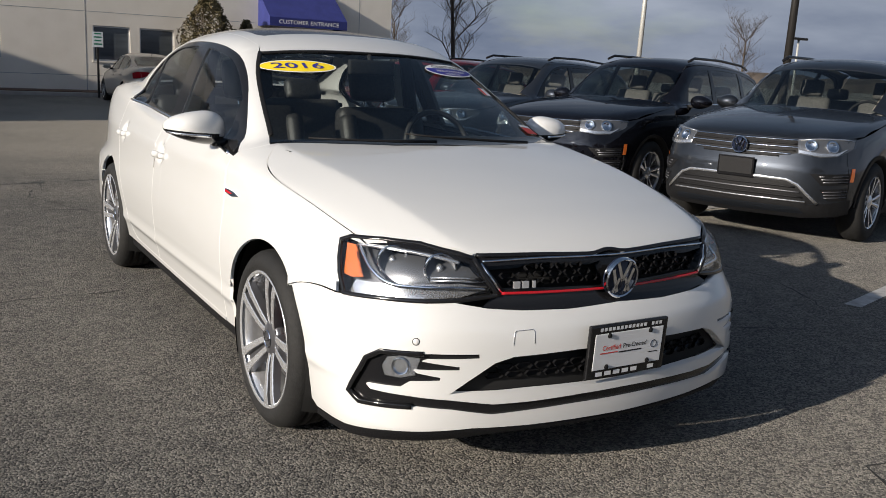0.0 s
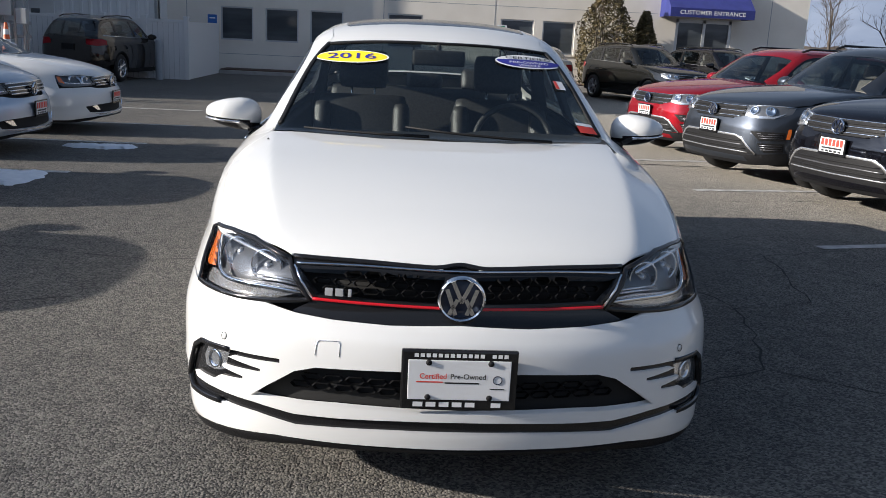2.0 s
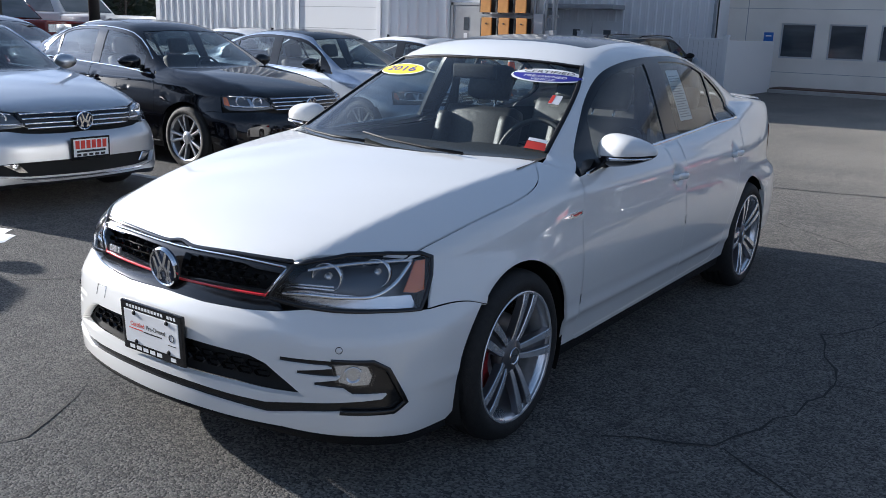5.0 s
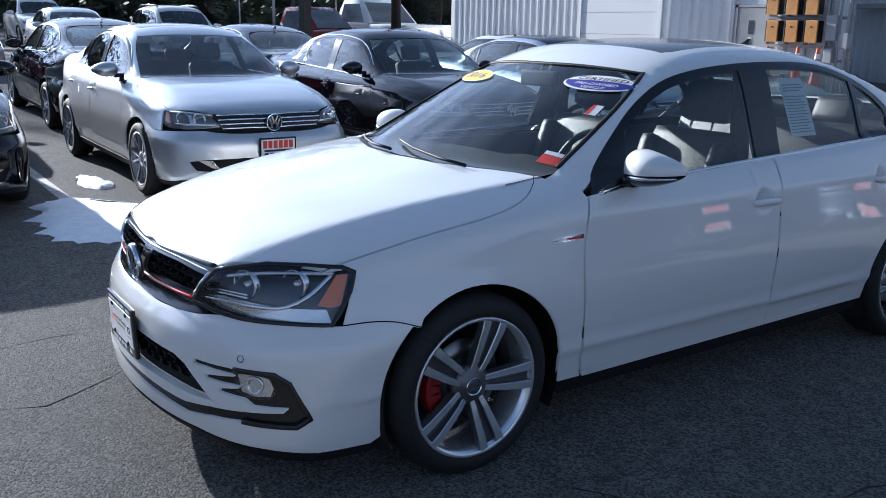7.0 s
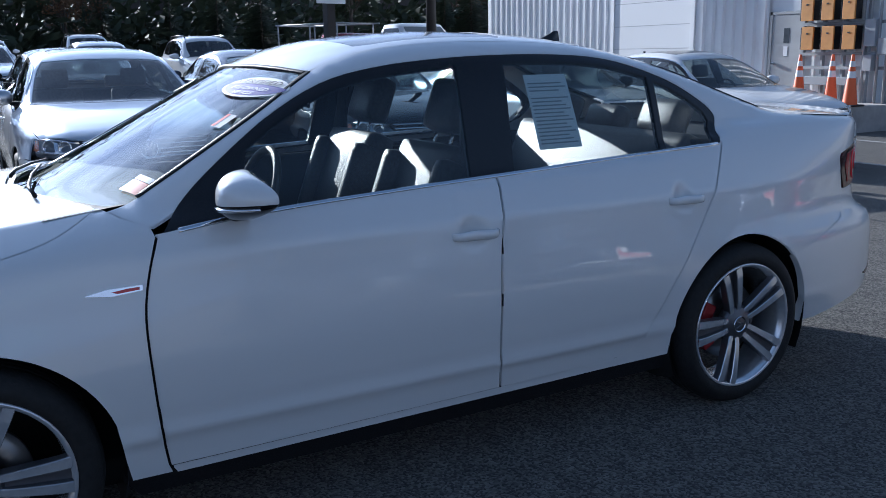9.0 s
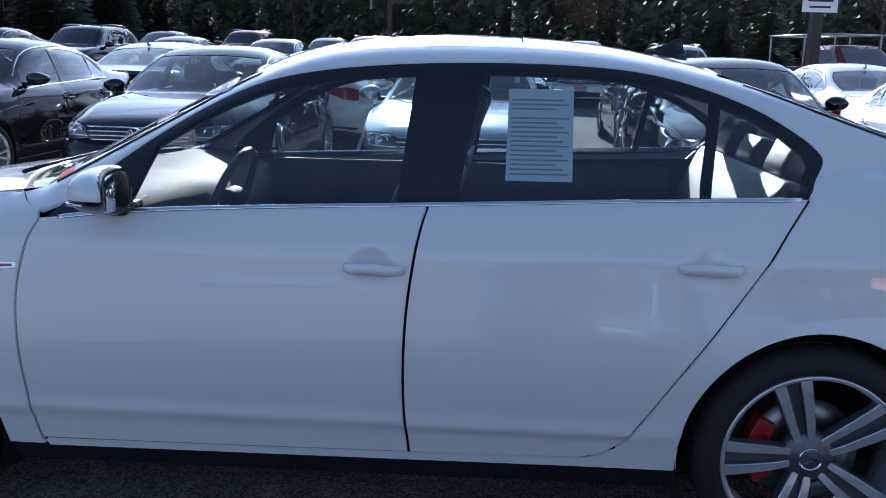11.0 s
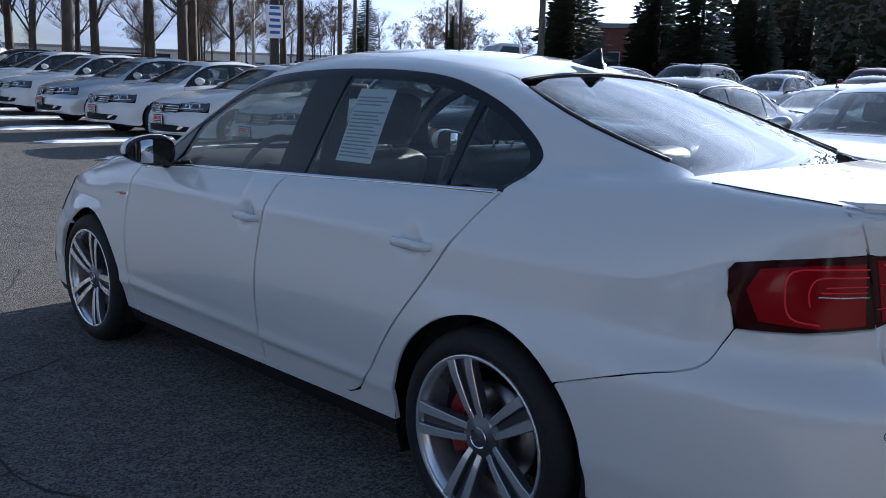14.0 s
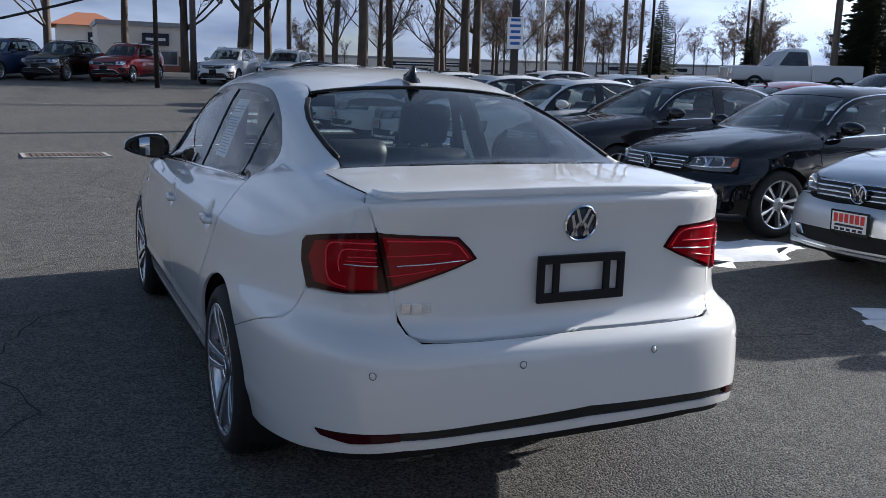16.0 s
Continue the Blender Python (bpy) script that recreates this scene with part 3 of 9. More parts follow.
def body_shell(car, S, paint, sport=True):
    """Panels, bumpers and main glass of a saloon body."""

    def both(name, outline, proj, mat, label="", **kw):
        return [panel(name, BODY, outline, proj, mat, car, label, mirror=m, **kw) for m in (False, True)]

    # doors, fenders, side frames
    low_f = [(0.85, 1.0, 0.277)]
    both("front_door", list(reversed(SEAM_A)) + BELT[:3] + SEAM_B + low_f, SIDE, paint, step=0.019 if sport else S)
    both("rear_door", [(x, y + 0.0085, z) for x, y, z in reversed(SEAM_B)] + BELT[4:5] + SEAM_C, SIDE, paint, step=0.019 if sport else S)
    g = 0.008
    fa = arc(*ARCH_F, 18, 128, 20)
    nose_seam, _ = on_surface(BODY, SIDE, smooth_line([(0.82, -0.222, 0.572), (0.80, -0.30, 0.598), (0.765, -0.38, 0.606), (0.75, -0.462, 0.602)], 3))
    nose_seam = [tuple(q) for q in nose_seam]
    tail_seam, _ = on_surface(BODY, SIDE, smooth_line([(0.718, 3.335, 0.773), (0.735, 3.315, 0.735), (0.76, 3.275, 0.676), (0.79, 3.137, 0.636), (0.84, 2.925, 0.562)], 3))
    tail_seam = [tuple(q) for q in tail_seam]
    seam_f = [(x, y - g, z) for x, y, z in SEAM_A]
    rim, _ = on_surface(BODY, TOP, [(x + 0.0045, y, z) for x, y, z in reversed(HOOD_EDGE)] + [(0.668, 0.385, 0), (0.70, 0.402, 0), (0.735, 0.425, 0), (0.765, 0.455, 0), (0.785, 0.49, 0)])
    top_line = [tuple(q) for q in rim]
    both("fender", [(0.85, 0.38, 0.25)] + [(0.85, 0.37, 0.30)] + fa + [(x, y, z + 0.002) for x, y, z in nose_seam] + [(0.755, -0.437, 0.66), (0.757, -0.404, 0.745), (0.752, -0.408, 0.764)]
         + top_line + seam_f + [(0.84, 0.485, 0.25)], SIDE, paint, step=S)
    ra = arc(*ARCH_R, 42, 188, 26)
    low_line, _ = on_surface(BODY, TOP, [(0.79, 0.50, 0), (0.768, 0.462, 0), (0.737, 0.431, 0), (0.70, 0.408, 0)])
    lid_side = [(0.622, 3.19, 0), (0.621, 3.28, 0), (0.618, 3.37, 0), (0.612, 3.45, 0), (0.606, 3.50, 0)]
    t1, _ = on_surface(BODY, TOP, lid_side)
    t2, _ = on_surface(BODY, TAIL, [(0.603, 3.53, 1.035), (0.597, 3.545, 1.0), (0.590, 3.552, 0.967)])
    seam_t = [tuple(q) for q in t1] + [tuple(q) for q in t2]
    frame_line = (A_EDGE[:-1] + seam_t + [(0.70, 3.40, 0.942), (0.717, 3.321, 0.927), (0.722, 3.308, 0.909)]
                  + tail_seam + ra
                  + [(0.85, 2.285, 0.262), (0.85, 2.0, 0.262), (0.85, 1.0, 0.252), (0.85, 0.50, 0.246), (0.85, 0.49, 0.262), (0.85, 1.0, 0.268), (0.85, 1.55, 0.275), (0.85, 2.05, 0.287), (0.85, 2.125, 0.318)]
                  + [(x, y + g, z) for x, y, z in reversed(SEAM_C[:-8])] + list(reversed(DLO_TOP)) + [tuple(q) for q in low_line])
    both("side_frame", frame_line, SIDE, paint, step=S)
    # dark shell behind the gaps
    both("inner_shell", [(0.8, 0.40, 0.25), (0.8, 0.39, 0.40), (0.8, 0.33, 0.55), (0.8, 0.20, 0.66), (0.8, 0.0, 0.72), (0.8, 0.0, 0.84), (0.8, 0.4, 0.91), (0.8, 1.0, 0.93), (0.8, 2.6, 0.98), (0.8, 3.1, 0.95), (0.8, 3.1, 0.72),
                         (0.8, 2.66, 0.70), (0.8, 2.4, 0.62), (0.8, 2.27, 0.45), (0.8, 2.26, 0.24)], SIDE, DARK_GAP, step=0.07, lift=-0.022, thick=0)
    # bonnet, roof, boot lid
    hood_front = [(0.59, -0.628, 0.778), (0.478, -0.728, 0.752), (0.276, -0.772, 0.749), (0.112, -0.791, 0.741), (0.055, -0.795, 0.739), (0.03, -0.786, 0.748), (0.0, -0.784, 0.749)]
    half = [(0.0, 0.19, 0.98), (0.25, 0.215, 0.978), (0.44, 0.282, 0.97), (0.60, 0.355, 0.965)] + HOOD_EDGE + hood_front
    panel("bonnet", BODY, half + mir(half)[1:-1], TOP, paint, car, step=0.017 if sport else S)
    edge3, _ = on_surface(BODY, SIDE, A_EDGE)
    top_edge = [tuple(q) for q in edge3 if 1.05 < q[1] < 2.42]
    scr_edge = [tuple(q) for q in edge3 if 0.45 < q[1] <= 1.08]
    back_edge = [tuple(q) for q in edge3 if q[1] >= 2.40]
    rf = smooth_line([(0.0, 0.985, 0), (0.25, 1.005, 0), (0.42, 1.035, 0), (top_edge[0][0] - 0.01, top_edge[0][1] + 0.005, 0)], 4)
    rr = smooth_line([(top_edge[-1][0] - 0.01, top_edge[-1][1], 0), (0.3, 2.405, 0), (0.0, 2.40, 0)], 4)
    half = rf + [(x - 0.003, y, z) for x, y, z in top_edge[1:-1]] + rr
    panel("roof", BODY, half + mir(half)[1:-1], TOP, paint, car, step=S, holes=[[(0.42, 1.25, 0), (0.44, 1.30, 0), (0.44, 1.80, 0), (0.40, 1.84, 0), (-0.40, 1.84, 0), (-0.44, 1.80, 0), (-0.44, 1.30, 0), (-0.42, 1.25, 0), (0, 1.225, 0)]])
    panel("sunroof", BODY, [(0.412, 1.258, 0), (0.432, 1.305, 0), (0.432, 1.80, 0), (0.395, 1.833, 0), (-0.395, 1.833, 0), (-0.432, 1.80, 0), (-0.432, 1.305, 0), (-0.412, 1.258, 0), (0, 1.234, 0)], TOP, BLACK_GLOSS, car, "black tinted glass sunroof panel", step=0.05, lift=-0.002)
    for m in (False, True):
        ribbon("lid_seam", BODY, TOP, resample_line([(x + 0.0005, y, z) for x, y, z in lid_side], 0.03), 0.0045, DARK_GAP, car, lift=0.0002, mirror=m)
    tail_edge = [(0.59, 3.555, 1.07), (0.55, 3.60, 1.07), (0.40, 3.645, 0), (0.2, 3.667, 0), (0.0, 3.672, 0)]
    half = smooth_line([(0.0, 3.235, 0), (0.3, 3.205, 0), (0.5, 3.15, 0), (0.61, 3.115, 0)], 4) + [(x - 0.0045, y, z) for x, y, z in lid_side] + tail_edge
    lid = panel("boot_lid", BODY, half + mir(half)[1:-1], TOP, paint, car, step=S)
    back = [(0.597, 3.535, 1.035), (0.592, 3.547, 1.0), (0.584, 3.556, 0.968)] + [(0.50, 3.60, 0.962), (0.378, 3.632, 0.958), (0.323, 3.64, 0.894), (0.456, 3.62, 0.841), (0.552, 3.585, 0.802)] + \
        smooth_line([(0.545, 3.585, 0.80), (0.540, 3.595, 0.737), (0.526, 3.625, 0.698), (0.498, 3.667, 0.679), (0.33, 3.69, 0.676), (0.0, 3.70, 0.68)], 3)
    half = [(0.0, 3.68, 1.075)] + [(0.3, 3.66, 1.070), (0.55, 3.60, 1.055)] + back
    panel("boot_corner", BODY, [(0.622, 3.44, 0), (0.618, 3.50, 0), (0.608, 3.55, 0), (0.56, 3.60, 0), (0.48, 3.60, 0), (0.48, 3.44, 0)], TOP, paint, lid, step=0.02, lift=-0.005, mirror=False)
    panel("boot_corner", BODY, [(0.622, 3.44, 0), (0.618, 3.50, 0), (0.608, 3.55, 0), (0.56, 3.60, 0), (0.48, 3.60, 0), (0.48, 3.44, 0)], TOP, paint, lid, step=0.02, lift=-0.005, mirror=True)
    both("boot_corner", [(0.622, 3.53, 1.066), (0.618, 3.53, 1.03), (0.604, 3.55, 0.98), (0.50, 3.60, 0.98), (0.48, 3.62, 1.062)], TAIL, paint, step=0.02, lift=-0.005)
    panel("boot_face", BODY, half + mir(half)[1:-1], TAIL, paint, lid, step=S)
    # bumpers
    half = ([(0.0, -0.85, 0.594), (0.192, -0.85, 0.588), (0.355, -0.83, 0.592), (0.46, -0.80, 0.600), (0.55, -0.752, 0.616), (0.68, -0.62, 0.610)] + [(x, y, z - 0.0025) for x, y, z in reversed(nose_seam)]
            + [(0.82, y, z) for _, y, z in arc(*ARCH_F, 133, 195, 12)] + [(0.80, -0.37, 0.20), (0.76, -0.52, 0.205), (0.70, -0.66, 0.225), (0.517, -0.84, 0.245), (0.34, -0.88, 0.243), (0.143, -0.9, 0.244), (0, -0.904, 0.243)])
    lowg = [(0.0, -0.9, 0.468), (0.18, -0.895, 0.469), (0.40, -0.868, 0.462), (0.46, -0.854, 0.445), (0.535, -0.825, 0.392), (0.580, -0.80, 0.354), (0.44, -0.864, 0.352), (0.34, -0.883, 0.355), (0.177, -0.90, 0.354), (0, -0.907, 0.352)]
    band_half = [(0, -0.908, 0.328), (0.16, -0.903, 0.326), (0.339, -0.884, 0.320), (0.46, -0.859, 0.319), (0.573, -0.808, 0.335), (0.66, -0.70, 0.343), (0.716, -0.60, 0.346), (0.722, -0.585, 0.360), (0.68, -0.69, 0.365), (0.662, -0.712, 0.385),
                 (0.603, -0.783, 0.392), (0.603, -0.783, 0.404), (0.650, -0.73, 0.414), (0.655, -0.72, 0.422), (0.556, -0.815, 0.424), (0.556, -0.815, 0.436), (0.64, -0.74, 0.450), (0.63, -0.75, 0.456), (0.502, -0.84, 0.459), (0.503, -0.838, 0.474),
                 (0.62, -0.76, 0.474), (0.705, -0.625, 0.467), (0.725, -0.583, 0.440), (0.750, -0.53, 0.325), (0.735, -0.574, 0.298), (0.656, -0.72, 0.310), (0.57, -0.806, 0.302), (0.46, -0.859, 0.282), (0.32, -0.885, 0.288), (0.18, -0.90, 0.293), (0, -0.908, 0.294)]
    if not sport:
        lowg = [(0.0, -0.9, 0.40), (0.30, -0.895, 0.398), (0.55, -0.80, 0.392), (0.66, -0.70, 0.375), (0.62, -0.75, 0.30), (0.45, -0.86, 0.285), (0, -0.907, 0.280)]
        band_half = [(0, -0.908, 0.262), (0.3, -0.89, 0.262), (0.5, -0.84, 0.262), (0.5, -0.84, 0.256), (0.3, -0.89, 0.256), (0, -0.908, 0.256)]
    bumper = panel("front_bumper", BODY, half + mir(half)[1:-1], NOSE, paint, car, step=0.022 if sport else 0.05, thick=0.03, holes=[lowg + mir(lowg)[1:-1], band_half + mir(band_half)[1:-1]])
    panel("lower_grille_backing", BODY, lowg + mir(lowg)[1:-1], NOSE, DARK_GAP, bumper, step=0.05, lift=-0.035, thick=0)
    panel("lower_trim", BODY, band_half + mir(band_half)[1:-1], NOSE, BLACK_GLOSS, bumper, "black bumper trim", step=0.02 if sport else 0.06, lift=-0.012, thick=0.01)
    half = [(0, 0, 0.236), (0.34, -0.88, 0.236), (0.517, -0.84, 0.238), (0.70, -0.66, 0.218), (0.76, -0.52, 0.198), (0.80, -0.37, 0.193), (0.80, -0.36, 0.170), (0.74, -0.52, 0.172), (0.6, -0.74, 0.196), (0.45, -0.84, 0.222), (0, -0.88, 0.228)]
    panel("front_lip", BODY, half + mir(half)[1:-1], NOSE, BLACK_TRIM, bumper, step=0.04, lift=0.0, thick=0.03)
    rb = ([(0.0, 3.72, 0.674), (0.33, 3.71, 0.670), (0.50, 3.68, 0.670), (0.535, 3.64, 0.688), (0.545, 3.60, 0.72), (0.549, 3.59, 0.797), (0.66, 3.46, 0.776)]
          + [(x, y + 0.0025, z - 0.0035) for x, y, z in tail_seam]
          + [(0.83, y, z) for _, y, z in arc(*ARCH_R, 41, -8, 10)] + [(0.80, 3.10, 0.27), (0.74, 3.40, 0.315), (0.66, 3.58, 0.35), (0.55, 3.69, 0.378), (0.35, 3.75, 0.392), (0, 3.77, 0.398)])
    rband = [(0, 3.78, 0.462), (0.35, 3.76, 0.446), (0.56, 3.70, 0.432), (0.69, 3.53, 0.405), (0.725, 3.45, 0.396), (0.708, 3.48, 0.378), (0.66, 3.59, 0.378), (0.56, 3.70, 0.404), (0.35, 3.76, 0.416), (0, 3.78, 0.426)]
    rbump = panel("rear_bumper", BODY, rb + mir(rb)[1:-1], TAIL, paint, car, step=S, thick=0.03, holes=[rband + mir(rband)[1:-1]])
    panel("rear_trim", BODY, rband + mir(rband)[1:-1], TAIL, BLACK_GLOSS, rbump, "black band across the bumper", step=0.03, lift=-0.008)
    half = [(0, 3.77, 0.388), (0.35, 3.75, 0.382), (0.55, 3.69, 0.368), (0.66, 3.58, 0.34), (0.72, 3.42, 0.305), (0.70, 3.40, 0.282), (0.6, 3.55, 0.316), (0.4, 3.64, 0.345), (0, 3.66, 0.352)]
    panel("rear_valance", BODY, half + mir(half)[1:-1], TAIL, BLACK_TRIM, rbump, step=0.04, lift=-0.03)
    for m in (False, True):
        s = -1 if m else 1
        panel("side_skirt", BODY, [(0.85, 0.36, 0.24), (0.85, 1.0, 0.246), (0.85, 2.0, 0.256), (0.85, 2.30, 0.256), (0.85, 2.31, 0.20), (0.85, 1.9, 0.198), (0.85, 0.4, 0.188)], SIDE, BLACK_TRIM, car, step=0.06, lift=-0.012, thick=0.03, mirror=m)
    # glass
    half = [(0, 0.215, 0), (0.25, 0.238, 0), (0.44, 0.305, 0), (0.60, 0.375, 0), (0.70, 0.44, 0)] + [(x - 0.006, y, z) for x, y, z in scr_edge[1:]] + [(x, y - 0.006, z) for x, y, z in reversed(rf[:-1])]
    panel("windscreen", BODY, half + mir(half)[1:-1], TOP, GLASS_SCREEN if sport else GLASS_PARKED, car, step=0.03 if sport else 0.05, lift=-0.004, thick=0).visible_shadow = False
    half = [(0, 2.406, 0), (0.3, 2.411, 0)] + [(x - 0.008, y + 0.003, z) for x, y, z in back_edge if y > 2.41 and y < 3.11] + list(reversed([(x, y - 0.006, z) for x, y, z in smooth_line([(0.0, 3.235, 0), (0.3, 3.205, 0), (0.5, 3.15, 0), (0.61, 3.115, 0)], 4)]))
    panel("rear_window", BODY, half + mir(half)[1:-1], TOP, GLASS_SCREEN if sport else GLASS_PARKED, car, step=0.05, lift=-0.004, thick=0).visible_shadow = False
    return car


hero = thing("saloon_car", "white sports saloon with red grille stripe, parked in the lot", "car")
body_shell(hero, 0.026, PAINT_WHITE)
def plain_wheel(parent, x, y, radius, rim, spokes=10, dark=False):
    """A wheel of a parked car, seen from some way off."""
    s = 1 if x > 0 else -1
    m = pose(x, y, radius, 0, 90 * s, 0)
    bm = bmesh.new()
    t = radius
    add_lathe(bm, [(rim - 0.001, -0.014), (rim + 0.006, -0.004), (rim + 0.03, 0.0), (t - 0.03, -0.005), (t - 0.006, -0.03), (t, -0.055), (t, -0.165), (t - 0.03, -0.213), (rim, -0.205)], 36, m)
    bmesh.ops.recalc_face_normals(bm, faces=bm.faces)
    wheel = part("wheel", bm, RUBBER, parent, "black tyre on alloy rim")
    bm = bmesh.new()
    add_lathe(bm, [(rim - 0.016, -0.014), (rim - 0.004, -0.005), (rim + 0.001, -0.012), (rim - 0.014, -0.03), (rim - 0.025, -0.10)], 36, m)
    add_lathe(bm, [(0.0005, -0.016), (0.03, -0.016), (0.065, -0.03), (0.07, -0.06)], 24, m)
    for f in bm.faces:
        f.material_index = 0
    for i in range(spokes):
        turn = 720 * (i // 2) / spokes + (9.5 if i % 2 else -9.5) + 90
        a = m @ pose(0, 0, 0, 0, 0, turn)
        lean = 0.012 if i % 2 else -0.012
        rows = [[bm.verts.new(a @ Vector(p)) for p in ((r, o - w - 0.004, h - 0.035), (r, o - w, h), (r, o, h + 0.004), (r, o + w, h), (r, o + w + 0.004, h - 0.035))]
                for r, o, w, h in ((0.045, 0.0, 0.012, -0.034), (rim * 0.55, lean * 0.5, 0.012, -0.022), (rim - 0.012, lean, 0.017, -0.012))]
        for u, v in zip(rows, rows[1:]):
            for k in range(4):
                bm.faces.new((u[k], u[k + 1], v[k + 1], v[k])).material_index = 0 if k in (1, 2) else 1
    bmesh.ops.recalc_face_normals(bm, faces=bm.faces)
    part("alloy_rim", bm, [ALLOY_DARK, ALLOY_DARK] if dark else [ALLOY, ALLOY_DARK], wheel, "alloy rim with paired spokes", smooth=False)
    bm = bmesh.new()
    add_lathe(bm, [(0.0005, -0.12), (rim - 0.02, -0.12)], 24, m)
    part("brake_backing", bm, DARK_GAP, wheel)
    return wheel


def build_wheel(parent, x, y, radius=0.318, rim=0.245, detail=True, spokes=5, name="wheel"):
    """An alloy wheel with its tyre; outer sidewall at x. Sub-parts hang under the rim."""
    s = 1 if x > 0 else -1
    m = pose(x, y, radius, 0, 90 * s, 0) @ Matrix.Diagonal((1, s, 1, 1))
    seg = 56 if detail else 28
    bm = bmesh.new()
    add_lathe(bm, [(rim - 0.012, -0.010), (rim - 0.004, -0.004), (rim, -0.006), (rim + 0.002, -0.012), (rim - 0.002, -0.020), (rim - 0.014, -0.022), (rim - 0.018, -0.05), (rim - 0.025, -0.10), (rim - 0.012, -0.19), (rim, -0.20)], seg, m)
    bmesh.ops.recalc_face_normals(bm, faces=bm.faces)
    wheel = part(name, bm, ALLOY if detail else ALLOY_DARK, parent)
    bm = bmesh.new()
    t = radius
    prof = [(rim - 0.001, -0.014), (rim + 0.006, -0.004), (rim + 0.026, 0.0), (t - 0.034, -0.004), (t - 0.014, -0.018), (t - 0.004, -0.036), (t, -0.055)]
    for g in (-0.075, -0.11, -0.145):
        prof += [(t, g + 0.005), (t - 0.007, g + 0.004), (t - 0.007, g - 0.004), (t, g - 0.005)]
    prof += [(t, -0.165), (t - 0.006, -0.190), (t - 0.03, -0.213), (rim + 0.02, -0.222), (rim, -0.205)]
    add_lathe(bm, prof, seg, m)
    bmesh.ops.recalc_face_normals(bm, faces=bm.faces)
    part("tyre", bm, RUBBER, wheel, "black road tyre")
    # hub
    bm = bmesh.new()
    add_lathe(bm, [(0.0005, -0.026), (0.030, -0.026), (0.036, -0.030), (0.062, -0.034), (0.074, -0.042), (0.076, -0.075), (0.03, -0.08)], 30, m)
    bmesh.ops.recalc_face_normals(bm, faces=bm.faces)
    part("hub", bm, ALLOY_DARK, wheel)
    reach = rim - 0.013
    for i in range(spokes):
        a = 360 * i / spokes + (90 if y < 1 else 126)
        spin = m @ pose(0, 0, 0, 0, 0, a)
        for side in (-1, 1):
            bm = bmesh.new()
            rows = []
            n = 5
            for k in range(n + 1):
                f = k / n
                r = 0.052 + (reach - 0.052) * f
                off = side * (0.0175 + 0.017 * f ** 0.8)
                w = 0.0105 + 0.0055 * f
                h = -0.033 + 0.030 * f ** 0.7 - (0.004 if k == n else 0)
                d = 0.034 - 0.008 * f
                row = []
                for dy, dh in ((-w - 0.003, -d), (-w, -0.003), (-w + 0.002, 0.0), (w - 0.002, 0.0), (w, -0.003), (w + 0.003, -d)):
                    row.append(bm.verts.new(spin @ Vector((r, off + dy, h + dh))))
                rows.append(row)
            for u, v in zip(rows, rows[1:]):
                for q in range(5):
                    fc = bm.faces.new((u[q], u[q + 1], v[q + 1], v[q]))
                    fc.material_index = 0 if q in (1, 2, 3) else 1
            bm.faces.new(rows[0]).material_index = 1
            bmesh.ops.recalc_face_normals(bm, faces=bm.faces)
            part("spoke", bm, [ALLOY, ALLOY_DARK], wheel, "machined silver spoke with dark flanks", smooth=False)
        bm = bmesh.new()
        add_box(bm, 0.05, reach, -0.022, 0.022, -0.066, -0.050, 0, spin @ pose(0, 0, 0, 0, -6.0, 0))
        part("spoke_web", bm, ALLOY_DARK, wheel, smooth=False)
        if detail:
            bm = bmesh.new()
            add_lathe(bm, [(0.0005, -0.044), (0.010, -0.044), (0.012, -0.036), (0.0135, -0.034)], 14, spin @ pose(0, 0, 0, 0, 0, 36) @ pose(0.054, 0, 0))
            part("wheel_bolt", bm, BLACK_TRIM, wheel)
    if detail:
        bm = bmesh.new()
        add_lathe(bm, [(0.027, -0.0245), (0.030, -0.022), (0.032, -0.0245)], 30, m)
        for q in (-1, 1):
            add_box(bm, -0.0022, 0.0022, -0.019, 0.019, -0.0255, -0.0235, 0, m @ pose(0.006 * q, 0, 0, 0, 0, 24 * q))
        part("centre_cap", bm, CHROME, wheel, "round cap with chrome ring", smooth=False)
        bm = bmesh.new()
        add_lathe(bm, [(0.05, -0.095), (0.148, -0.095), (0.148, -0.12), (0.05, -0.12)], 40, m, close=True)
        part("brake_disc", bm, STEEL, wheel)
        bm = bmesh.new()
        c = pose(x, y, radius, 0, 90 * s, 0)
        ang = 0
        for k in range(5):
            add_box(bm, 0.105, 0.162, -0.026, 0.026, -0.125, -0.068, 0.008, pose(x - 0, y, radius, 0, 90 * s, 0) @ pose(0, 0, 0, 0, 0, -90 - 28 + 14 * k + ang))
        part("brake_caliper", bm, CALIPER_RED, wheel, "red brake caliper", smooth=False)
    return wheel
# ---- the saloon's windows, lamps, trim and cabin ----
def dlo_top(y):
    ys = [p[1] for p in DLO_TOP[:-8]]
    zs = [p[2] for p in DLO_TOP[:-8]]
    return float(np.interp(y, ys, zs))


def belt_z(y):
    return float(np.interp(y, [p[1] for p in BELT], [p[2] for p in BELT]))


